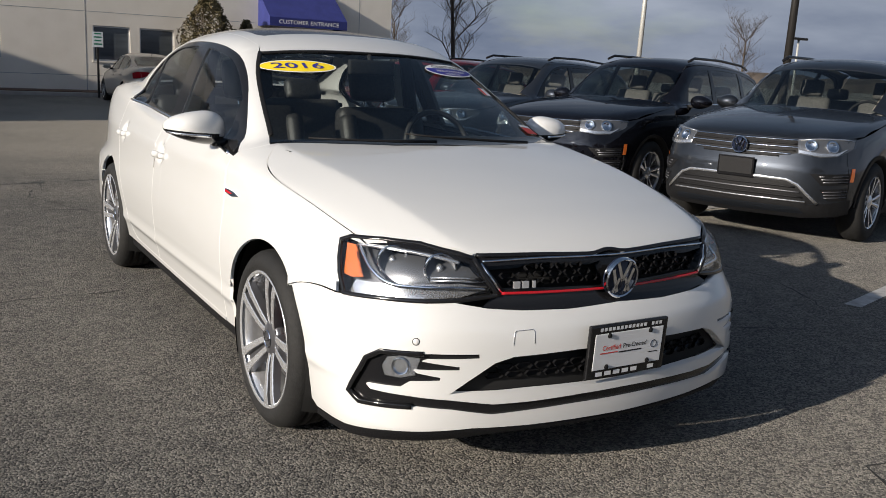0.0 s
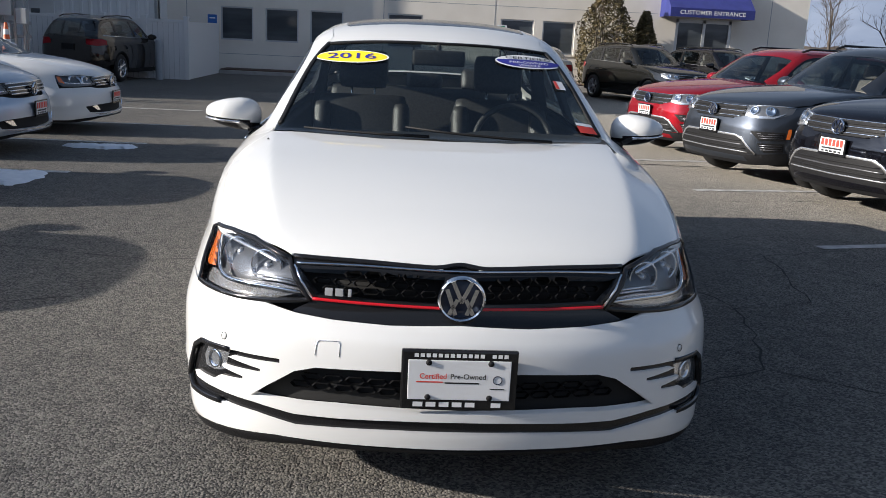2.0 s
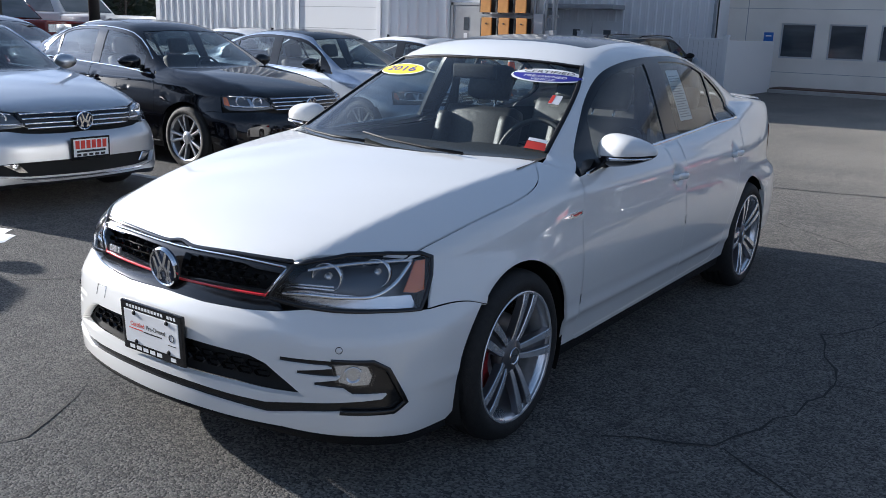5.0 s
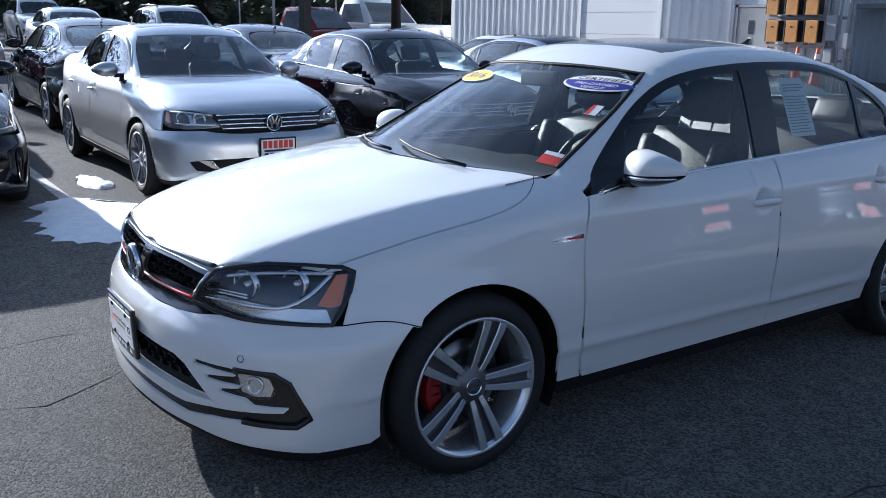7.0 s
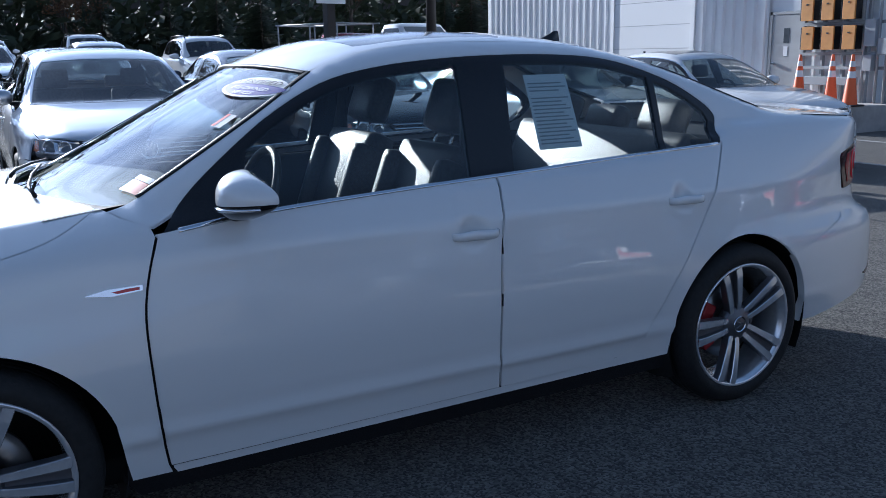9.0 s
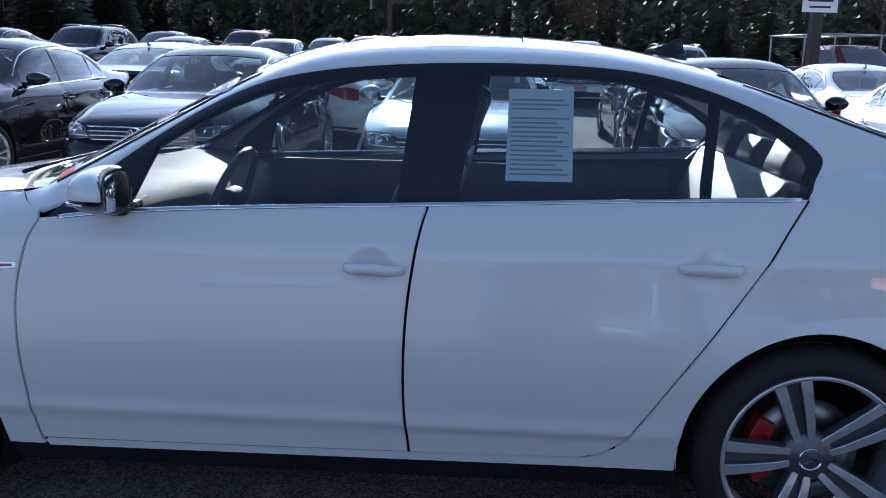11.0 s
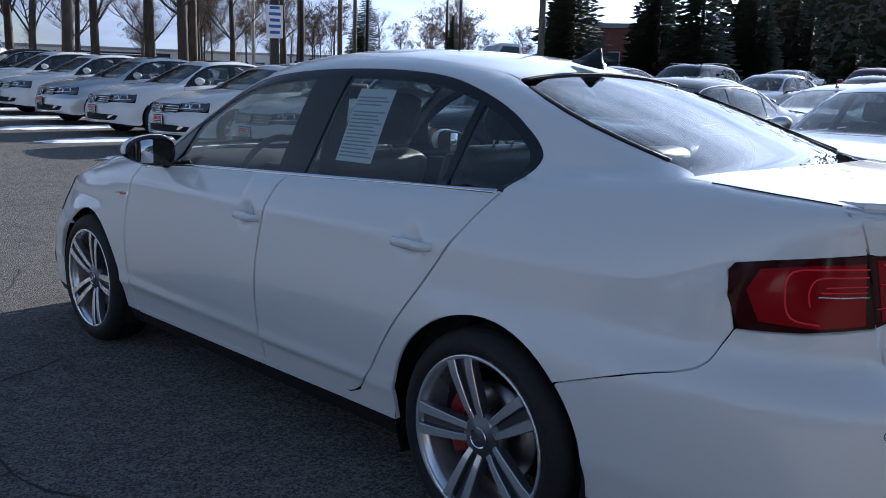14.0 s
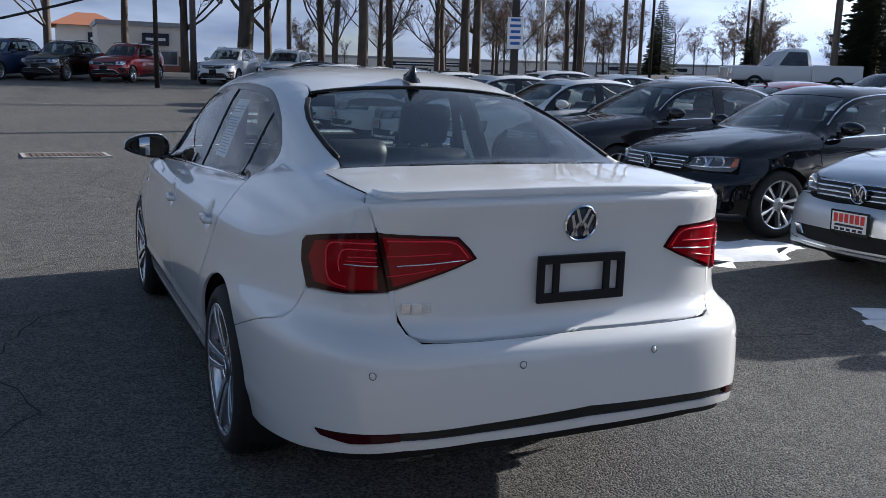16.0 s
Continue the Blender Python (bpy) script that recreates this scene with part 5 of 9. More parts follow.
        for hx, hz in hexa * 0.55:
            ok &= inside_poly(cells[:, 0] + hx * dx / 2, cells[:, 1] + hz * dz, poly)
        cells = cells[ok]
        rings = []
        for f, l in ((1.0, lift - 0.006), (0.84, lift), (0.74, lift - 0.02)):
            q = (cells[:, None, :] + hexa[None] * np.array((dx / 2, dz)) * f).reshape(-1, 2)
            st, wy, rc = NOSE.rays(q)
            p, _ = solve(fld, st, wy, rc)
            p = (p + slopes(fld, p) * l).reshape(-1, 8, 3)
            rings.append([[bm.verts.new(tuple(v)) for v in c] for c in p])
        for r1, r2, r3 in zip(*rings):
            for u, v in ((r1, r2), (r2, r3)):
                for i in range(8):
                    bm.faces.new((u[i], u[(i + 1) % 8], v[(i + 1) % 8], v[i]))
        bmesh.ops.recalc_face_normals(bm, faces=bm.faces)
        return part(name, bm, mat, parent, "black honeycomb mesh", smooth=False)
    hole = [(0.05, -0.80, 0.722), (0.25, -0.77, 0.728), (0.43, -0.75, 0.720), (0.395, -0.79, 0.656), (0.25, -0.82, 0.652), (0.05, -0.84, 0.648)]
    honeycomb("grille_mesh", hole, 0.052, 0.0235, -0.006, 0, BLACK_GLOSS, grille)
    honeycomb("grille_mesh", mir(hole), 0.052, 0.0235, -0.006, 0, BLACK_GLOSS, grille)
    lowg = [(0.0, -0.9, 0.455), (0.18, -0.895, 0.455), (0.385, -0.868, 0.447), (0.45, -0.854, 0.428), (0.51, -0.825, 0.395), (0.53, -0.80, 0.376), (0.44, -0.864, 0.374), (0, -0.907, 0.374)]
    honeycomb("lower_grille_mesh", lowg + mir(lowg)[1:-1], 0.056, 0.026, -0.022, 0, BLACK_GLOSS, grille)
    # emblem at the nose, on a bump of the bonnet edge
    emblem(car, look((0, -0.858, 0.672), (0, 1, 0.86)), 0.066)
    # three chrome badge strokes on the grille and the boot
    def strokes(px, pz, proj, face, w, h, mirrored, nm):
        bm = bmesh.new()
        for k in (-1, 0, 1):
            p, n = on_surface(fld, proj, [(px + k * w * 0.36, face, pz)], 0.004)
            q, nn = Vector(p[0]), Vector(n[0])
            a = look(q, q - nn)
            ww = w * (0.13 if k != mirrored else 0.06)
            add_box(bm, -ww, ww, -h / 2, h / 2, -0.004, 0.004, 0.0015, a)
        part(nm, bm, ALLOY, car, "silver badge of three strokes", smooth=False)
    strokes(-0.338, 0.666, NOSE, -0.81, 0.085, 0.022, 1, "grille_badge")
    strokes(0.488, 0.757, TAIL, 3.61, 0.10, 0.026, -1, "boot_badge")
    # front plate in a dealer frame
    a = look((0, -0.915, 0.458), (0, 1, 0.55))
    bm = bmesh.new()
    add_box(bm, -0.160, 0.160, -0.088, 0.088, -0.012, 0.004, 0.006, a)
    plate = part("licence_plate_frame", bm, BLACK_GLOSS, car, "black dealer plate frame with white plate", smooth=False)
    bm = bmesh.new()
    add_box(bm, -0.141, 0.141, -0.058, 0.060, 0.002, 0.0055, 0.002, a)
    part("plate", bm, PLATE_WHITE, plate, "white plate", smooth=False)

    def on_plate(cx, cy, h=0.0062):
        return lambda pts: [a @ Vector((cx + x, cy + y, h)) for x, y in pts]
    letters("plate_words", "Certified", 0.022, INK_RED, plate, on_plate(-0.072, 0.012), stretch=0.95)
    letters("plate_words", "Pre-Owned", 0.022, INK_BLACK, plate, on_plate(0.024, 0.012), stretch=0.95)
    for nm, mat, x0, x1, y0, y1 in (("red_rule", INK_RED, -0.118, -0.045, -0.006, -0.0025), ("small_print", INK_BLACK, -0.040, 0.055, -0.009, -0.0045), ("maker_print", INK_BLACK, 0.085, 0.125, -0.024, -0.021)):
        part(nm, _flat(a, x0, x1, y0, y1, 0.0062), mat, plate)
    for k in range(16):
        x0 = -0.125 + k * 0.0163
        if k != 12:
            part("frame_print_bar", _flat(a, x0, x0 + 0.0115, 0.068, 0.079, 0.0048), WHITE_VINYL, plate)
    for k in range(7):
        x0 = -0.125 + k * 0.036
        if k != 5:
            part("frame_print_bar", _flat(a, x0, x0 + 0.027, -0.079, -0.065, 0.0048), WHITE_VINYL, plate)
    for sx in (-0.085, 0.085):
        for sy in (0.052, -0.050):
            bm = bmesh.new()
            add_lathe(bm, [(0.0005, 0.010), (0.006, 0.010), (0.009, 0.005)], 12, a @ pose(sx, sy, 0))
            part("plate_screw", bm, BLACK_TRIM, plate)
    bm = bmesh.new()
    add_lathe(bm, [(0.011, 0.0055), (0.011, 0.0068), (0.013, 0.0068), (0.013, 0.0055)], 20, a @ pose(0.105, 0.004, 0))
    part("plate_logo", bm, EMBLEM_DARK, plate)
    # tow hook cover
    bm = bmesh.new()
    pts, _ = on_surface(fld, NOSE, [(-0.400, -0.86, 0.497), (-0.398, -0.86, 0.532), (-0.392, -0.86, 0.538), (-0.338, -0.87, 0.540), (-0.331, -0.87, 0.534), (-0.331, -0.87, 0.499)], 0.0004)
    add_tube(bm, pts.tolist(), 0.0014, 6)
    part("tow_cover_seam", bm, LAMP_SILVER, car)
    # boot: emblem, plate holder, lip
    p, n = on_surface(fld, TAIL, [(0, 3.66, 0.988)], 0.002)
    emblem(car, look(Vector(p[0]), Vector(p[0]) - Vector(n[0])), 0.056, "boot_emblem")
    ring = bmesh.new()
    q = look((-0.008, 3.678, 0.826), (-0.008, 1, 0.83))
    for x0, x1, y0, y1 in ((-0.150, 0.150, 0.045, 0.070), (-0.150, 0.150, -0.070, -0.042), (-0.150, -0.128, -0.045, 0.048), (-0.098, -0.078, -0.045, 0.048), (0.078, 0.098, -0.045, 0.048), (0.128, 0.150, -0.045, 0.048)):
        add_box(ring, x0, x1, y0, y1, -0.006, 0.008, 0.003, q)
    part("rear_plate_holder", ring, BLACK_TRIM, car, "empty black plate holder", smooth=False)
    lip = smooth_line([(-0.588, 3.53, 0), (-0.52, 3.597, 0), (-0.30, 3.645, 0), (0, 3.66, 0), (0.30, 3.645, 0), (0.52, 3.597, 0), (0.588, 3.53, 0)], 8)
    bm = bmesh.new()
    rows = []
    pp, nn = on_surface(fld, TOP, lip, 0)
    inn, _ = on_surface(fld, TOP, [(x * 0.985, y - 0.055, 0) for x, y, z in lip], 0)
    for i in range(len(lip)):
        f = math.sin(math.pi * i / (len(lip) - 1)) ** 0.35
        rows.append([bm.verts.new(tuple(inn[i] + np.array((0, 0, 0.0008)))), bm.verts.new(tuple(pp[i] + np.array((0, 0.005, 0.020 * f)))), bm.verts.new(tuple(pp[i] + np.array((0, 0.012, 0.014 * f)))), bm.verts.new(tuple(pp[i] + np.array((0, 0.004, -0.012))))])
    for u, v in zip(rows, rows[1:]):
        for k in range(3):
            bm.faces.new((u[k], u[k + 1], v[k + 1], v[k]))
    bmesh.ops.recalc_face_normals(bm, faces=bm.faces)
    part("boot_lip_spoiler", bm, PAINT_WHITE, car)
    # antenna fin
    bm = bmesh.new()
    rows = []
    for h, y0, y1, w in ((0.0, 2.255, 2.40, 0.028), (0.012, 2.262, 2.395, 0.022), (0.018, 2.285, 2.39, 0.010), (0.042, 2.335, 2.385, 0.006), (0.056, 2.362, 2.382, 0.003)):
        zb = 1.396
        rows.append([bm.verts.new((x, y, zb + h - (y - 2.3) * 0.18 * (1 - h / 0.06))) for x, y in ((0, y0), (w, y0 * 0.5 + y1 * 0.5), (w * 0.8, y1), (-w * 0.8, y1), (-w, y0 * 0.5 + y1 * 0.5))])
    for u, v in zip(rows, rows[1:]):
        for k in range(5):
            bm.faces.new((u[k], u[(k + 1) % 5], v[(k + 1) % 5], v[k]))
    bm.faces.new(rows[-1])
    bmesh.ops.recalc_face_normals(bm, faces=bm.faces)
    part("roof_antenna", bm, BLACK_GLOSS, car)
    # wipers and cowl
    for pts in ([(0.42, 0.25, 0.985), (0.25, 0.245, 0.992), (0.02, 0.275, 1.004), (-0.15, 0.32, 1.018)], [(-0.06, 0.215, 0.985), (-0.25, 0.24, 0.99), (-0.42, 0.30, 0.998), (-0.55, 0.37, 1.008)]):
        pp, nn = on_surface(fld, TOP, pts, 0.012)
        bm = bmesh.new()
        add_tube(bm, pp.tolist(), 0.007, 6, 0.004)
        part("wiper", bm, BLACK_TRIM, car)
    half = [(0, 0.186, 0), (0.25, 0.208, 0), (0.44, 0.275, 0), (0.60, 0.345, 0), (0.64, 0.37, 0), (0.62, 0.388, 0), (0.60, 0.378, 0), (0.44, 0.315, 0), (0.25, 0.248, 0), (0, 0.225, 0)]
    panel("cowl", fld, half + mir(half)[1:-1], TOP, BLACK_TRIM, car, step=0.04, lift=-0.008)
    # exhausts, floor pan
    for x in (0.42, 0.50, -0.42, -0.50):
        bm = bmesh.new()
        add_lathe(bm, [(0.028, -0.12), (0.036, 0.0), (0.038, 0.002), (0.040, -0.002), (0.038, -0.12)], 20, pose(x, 3.56, 0.315, -90, 0, 0))
        if x > 0:
            part("exhaust_tip", bm, STEEL, car)
        else:
            bm.free()
    part("floor_pan", box(-0.70, 0.70, -0.55, 3.10, 0.18, 0.26, 0.02), DARK_GAP, car)
    part("engine_bay", box(-0.60, 0.60, -0.62, 0.30, 0.26, 0.70, 0.02), DARK_GAP, car)
    part("boot_floor", box(-0.62, 0.62, 2.85, 3.45, 0.26, 1.0, 0.02), DARK_GAP, car)
    # wheels
    for x in (0.872, -0.872):
        for y in (0.0, 2.651):
            build_wheel(car, x, y)
    cabin(car)
    stickers(car)


def _flat(a, x0, x1, y0, y1, h):
    bm = bmesh.new()
    bm.faces.new([bm.verts.new(a @ Vector((x, y, h))) for x, y in ((x0, y0), (x1, y0), (x1, y1), (x0, y1))])
    return bm


LAMP_DARK = material("lamp_grey_housing", (0.13, 0.135, 0.145), 0.28, metal=0.5)
LAMP_SILVER = material("lamp_silver", (0.74, 0.75, 0.77), 0.20, metal=0.85)


def seat(car, x, y, rear=False):
    bm = bmesh.new()
    w = 0.25
    add_box(bm, x - w, x + w, y - 0.28, y + 0.24, 0.42, 0.58, 0.05)
    add_box(bm, x - w, x - w + 0.10, y - 0.26, y + 0.2, 0.50, 0.62, 0.04)
    add_box(bm, x + w - 0.10, x + w, y - 0.26, y + 0.2, 0.50, 0.62, 0.04)
    part("seat", bm, LEATHER, car, "dark leather seat")
    bm = bmesh.new()
    lean = pose(x, y + 0.20, 0.52, -20, 0, 0)
    add_box(bm, -0.235, 0.235, -0.06, 0.07, 0, 0.56, 0.05, lean)
    add_box(bm, -0.25, -0.16, -0.11, 0.05, 0.06, 0.50, 0.04, lean)
    add_box(bm, 0.16, 0.25, -0.11, 0.05, 0.06, 0.50, 0.04, lean)
    back = part("seat_back", bm, LEATHER, car, "dark leather seat back")
    bm = bmesh.new()
    add_box(bm, -0.13, 0.13, -0.05, 0.055, 0.60, 0.80, 0.045, lean)
    part("headrest", bm, LEATHER, back)
    bm = bmesh.new()
    for q in (-0.06, 0.06):
        add_tube(bm, [lean @ Vector((q, 0, 0.5)), lean @ Vector((q, 0, 0.65))], 0.006, 6)
    part("headrest_post", bm, CHROME, back)


def cabin(car):
    seat(car, 0.36, 1.22)
    seat(car, -0.36, 1.22)
    bm = bmesh.new()
    add_box(bm, -0.62, 0.62, 1.98, 2.42, 0.42, 0.60, 0.05)
    part("rear_bench", bm, LEATHER, car, "dark leather rear bench")
    bm = bmesh.new()
    lean = pose(0, 2.42, 0.52, -24, 0, 0)
    add_box(bm, -0.60, 0.60, -0.06, 0.08, 0, 0.56, 0.05, lean)
    rb = part("rear_backrest", bm, LEATHER, car)
    for x in (-0.36, 0.0, 0.36):
        bm = bmesh.new()
        add_box(bm, x - 0.12, x + 0.12, -0.045, 0.05, 0.55, 0.70 if x else 0.66, 0.04, lean)
        part("headrest", bm, LEATHER, rb)
    bm = bmesh.new()
    rows = []
    for y, z in ((0.30, 0.955), (0.55, 0.965), (0.72, 0.955), (0.82, 0.90), (0.84, 0.70), (0.80, 0.45)):
        rows.append([bm.verts.new((x, y - 0.06 * (x / 0.68) ** 2, z + (0.018 if x > 0.15 and 0.5 < y < 0.83 else 0))) for x in np.linspace(-0.68, 0.68, 15)])
    for u, v in zip(rows, rows[1:]):
        for i in range(14):
            bm.faces.new((u[i], u[i + 1], v[i + 1], v[i]))
    part("dashboard", bm, CABIN, car, "dark moulded dashboard")
    part("centre_console", box(-0.12, 0.12, 0.75, 1.55, 0.3, 0.62, 0.03), CABIN, car)
    part("parcel_shelf", box(-0.62, 0.62, 2.60, 3.14, 0.99, 1.02, 0.01), CABIN, car)
    w = pose(0.36, 0.90, 0.90, 68, 0, 0)
    bm = bmesh.new()
    prof = [(0.180 + 0.014 * math.cos(a), 0.014 * math.sin(a)) for a in np.linspace(0, 2 * math.pi, 9)[:-1]]
    add_lathe(bm, prof, 36, w, close=True)
    wheel = part("steering_wheel", bm, LEATHER, car, "flat-bottomed leather steering wheel")
    bm = bmesh.new()
    add_box(bm, -0.065, 0.065, -0.06, 0.05, -0.03, 0.02, 0.02, w)
    add_box(bm, -0.17, 0.17, -0.018, 0.018, -0.015, 0.005, 0.005, w)
    add_box(bm, -0.02, 0.02, -0.17, 0.0, -0.015, 0.005, 0.005, w)
    part("steering_hub", bm, CABIN, wheel)
    bm = bmesh.new()
    add_box(bm, -0.12, 0.12, 0.93, 0.96, 1.235, 1.305, 0.012)
    add_tube(bm, [(0, 0.95, 1.29), (0, 0.975, 1.325)], 0.012, 8)
    part("rear_view_mirror", bm, CABIN, car)
    for sx in (-1, 1):
        part("door_card", box(min(sx * 0.70, sx * 0.755), max(sx * 0.70, sx * 0.755), 0.55, 2.5, 0.32, 0.93, 0.015), CABIN, car)
        bm = bmesh.new()
        add_tube(bm, [(sx * 0.60, 1.60, 0.40), (sx * 0.59, 1.60, 1.0), (sx * 0.545, 1.62, 1.33)], 0.05, 8, 0.035)
        part("pillar_trim", bm, CABIN, car)
    half = smooth_line([(0, 1.02, 0), (0.4, 1.06, 0), (0.5, 1.12, 0), (0.5, 2.2, 0), (0.42, 2.36, 0), (0, 2.38, 0)], 2)
    panel("headliner", BODY, half + mir(half)[1:-1], TOP, CABIN, car, step=0.09, lift=-0.03, thick=0)


def screen_place(cx, cy, lift=0.0042):
    """Maps text on the windscreen: x across as seen from the front, y up the glass."""
    def f(pts):
        p, n = on_surface(BODY, TOP, [(cx + x, cy + y * 0.88 + 0.36 * ((cx + x) ** 2 - cx * cx), 0) for x, y in pts], lift)
        return [Vector(q) for q in p]
    return f


def screen_patch(name, outline, mat, parent, lift, label=""):
    return panel(name, BODY, outline, TOP, mat, parent, label, step=0.012, lift=lift + 0.001, thick=0)


def oval(cx, cy, a, b, n=40):
    return [(cx + a * math.cos(t), cy + b * math.sin(t) + 0.36 * ((cx + a * math.cos(t)) ** 2 - cx * cx), 0) for t in np.linspace(0, 2 * math.pi, n, endpoint=False)]


def stickers(car):
    ov = screen_patch("year_sticker", oval(-0.392, 0.885, 0.158, 0.046), YELLOW, car, 0.0015, "yellow oval year sticker")
    screen_patch("sticker_rim", oval(-0.392, 0.885, 0.166, 0.052), WHITE_VINYL, ov, 0.0008)
    letters("year", "2016", 0.072, INK_BLUE, ov, screen_place(-0.392, 0.885), stretch=1.55)
    cx, cy = 0.408, 0.910
    ov = screen_patch("certified_sticker", oval(cx, cy, 0.158, 0.056), WHITE_VINYL, car, 0.0015, "white and blue oval sticker")
    screen_patch("blue_half", [(cx + 0.152 * math.cos(t), cy + 0.008 + 0.058 * min(0, math.sin(t)) * 0.95 + 0.36 * ((cx + 0.152 * math.cos(t)) ** 2 - cx * cx), 0) for t in np.linspace(math.pi, 2 * math.pi, 24)], INK_BLUE, ov, 0.0022)
    letters("certified", "CERTIFIED", 0.033, INK_BLACK, ov, screen_place(cx, cy + 0.024, 0.0058), stretch=1.45)
    letters("pre_owned", "PRE-OWNED", 0.027, WHITE_VINYL, ov, screen_place(cx, cy - 0.012, 0.005), stretch=1.2)
    letters("vehicle", "VEHICLE", 0.024, WHITE_VINYL, ov, screen_place(cx, cy - 0.036, 0.005), stretch=1.15)
    rs = screen_patch("inspection_sticker", [(0.575, 0.455, 0), (0.655, 0.485, 0), (0.64, 0.525, 0), (0.565, 0.50, 0)], INK_RED, car, 0.0012, "red and white corner sticker")
    screen_patch("sticker_head", [(0.565, 0.502, 0), (0.64, 0.527, 0), (0.636, 0.545, 0), (0.562, 0.52, 0)], WHITE_VINYL, rs, 0.0012)
    s2 = screen_patch("registration_sticker", [(0.515, 0.74, 0), (0.560, 0.755, 0), (0.548, 0.815, 0), (0.505, 0.80, 0)], WHITE_VINYL, car, 0.0012, "small white and red sticker")
    screen_patch("sticker_red_bar", [(0.515, 0.742, 0), (0.530, 0.747, 0), (0.519, 0.805, 0), (0.506, 0.80, 0)], INK_RED, s2, 0.0018)
    # buyers' guide sheet inside the rear door glass
    sheet = panel("window_sheet", BODY, [(0, 1.797, 1.046), (0, 1.982, 1.046), (0, 1.982, 1.295), (0, 1.80, 1.295)], SIDE, PAPER, car, "pale printed information sheet", step=0.03, lift=-0.014, thick=0)
    for k in range(17):
        z = 1.062 + k * 0.0125
        if k in (13,):
            continue
        x1 = 1.97 - 0.05 * ((k * 7) % 3) / 3
        panel("print_line", BODY, [(0, 1.808, z), (0, x1, z), (0, x1, z + 0.0045), (0, 1.808, z + 0.0045)], SIDE, PRINT_GREY, sheet, step=0.03, lift=-0.0125, thick=0)


PAPER = material("pale_paper", (0.70, 0.76, 0.80), 0.7)
PRINT_GREY = material("grey_print", (0.30, 0.34, 0.38), 0.7)
detail_hero(hero)
# ---- parked cars ----
def paint_all(car, color):
    """Colour of the paint; a fourth value is its share of metal flake."""
    for o in (car, *car.children_recursive):
        o.color = color if len(color) == 4 else (*color, 0)


def dealer_plate(car, at, red=True):
    bm = bmesh.new()
    add_box(bm, -0.16, 0.16, -0.085, 0.085, -0.01, 0.004, 0.004, at)
    pl = part("dealer_plate", bm, BLACK_GLOSS, car, "dealer plate with red print", smooth=False)
    part("plate_face", _flat(at, -0.145, 0.145, -0.06, 0.072, 0.0055), PLATE_WHITE, pl)
    if red:
        for k in range(6):
            x0 = -0.130 + k * 0.045
            part("print_bar", _flat(at, x0, x0 + 0.034, 0.0, 0.062, 0.0065), INK_RED, pl)
        part("print_bar", _flat(at, -0.12, 0.12, -0.028, -0.012, 0.0065), INK_BLACK, pl)
        for k in range(5):
            part("print_bar", _flat(at, -0.12 + k * 0.05, -0.085 + k * 0.05, -0.056, -0.038, 0.0065), INK_BLACK, pl)


def side_glazing(car, fld, dlo, panes, belt, S=0.07):
    for m in (False, True):
        sur = panel("window_surround", fld, dlo, SIDE, BLACK_GLOSS, car, "black window frames", step=S, lift=-0.003, thick=0.015, holes=panes, mirror=m)
        for k, o in enumerate(panes):
            panel("side_window", fld, o, SIDE, GLASS_PARKED, sur, step=0.12, lift=-0.008, thick=0, mirror=m).visible_shadow = False
        ribbon("window_chrome", fld, SIDE, belt, 0.014, CHROME, car, mirror=m, lift=0.004)


def parked_mirror(car, x, y, z, m, scale=1.0):
    s = -1 if m else 1
    bm = bmesh.new()
    bmesh.ops.create_uvsphere(bm, u_segments=18, v_segments=12, radius=1.0)
    for v in bm.verts:
        a, b, c = v.co
        v.co = (s * (x + a * 0.115 * scale), y + min(b * 0.085, 0.035) + 0.03 * max(0, a) ** 2, z + c * (0.068 - 0.015 * a) * scale)
    if m:
        bmesh.ops.reverse_faces(bm, faces=bm.faces)
    mm = part("door_mirror", bm, PAINT, car, "body-coloured door mirror")
    bm = bmesh.new()
    add_box(bm, x - 0.20, x - 0.08, y - 0.02, y + 0.035, z - 0.07, z - 0.035, 0.01)
    if m:
        bmesh.ops.scale(bm, vec=(-1, 1, 1), verts=bm.verts)
        bmesh.ops.reverse_faces(bm, faces=bm.faces)
    part("mirror_foot", bm, BLACK_TRIM, mm)


def cabin_simple(car, lift, y0, rear_y, w=0.36):
    for x in (w, -w):
        bm = bmesh.new()
        a = pose(x, y0, 0.50 + lift, -18, 0, 0)
        add_box(bm, -0.23, 0.23, -0.07, 0.06, 0, 0.58, 0.05, a)
        add_box(bm, -0.12, 0.12, -0.05, 0.05, 0.60, 0.78, 0.04, a)
        part("seat", bm, SEAT_TAN, car, "pale seat with headrest")
    bm = bmesh.new()
    a = pose(0, rear_y, 0.50 + lift, -20, 0, 0)
    add_box(bm, -0.58, 0.58, -0.06, 0.06, 0, 0.56, 0.05, a)
    for x in (w, -w):
        add_box(bm, x - 0.12, x + 0.12, -0.05, 0.05, 0.58, 0.70, 0.04, a)
    part("rear_seat", bm, SEAT_TAN, car)
    bm = bmesh.new()
    w2 = pose(0.36, y0 - 0.33, 0.88 + lift, 68, 0, 0)
    add_lathe(bm, [(0.18 + 0.015 * math.cos(q), 0.015 * math.sin(q)) for q in np.linspace(0, 2 * math.pi, 7)[:-1]], 20, w2, close=True)
    part("steering_wheel", bm, CABIN, car)


SEAT_TAN = grain(material("seat_cloth", rough=0.7), 60, (0.10, 0.095, 0.088), (0.16, 0.15, 0.14))
DUST = None


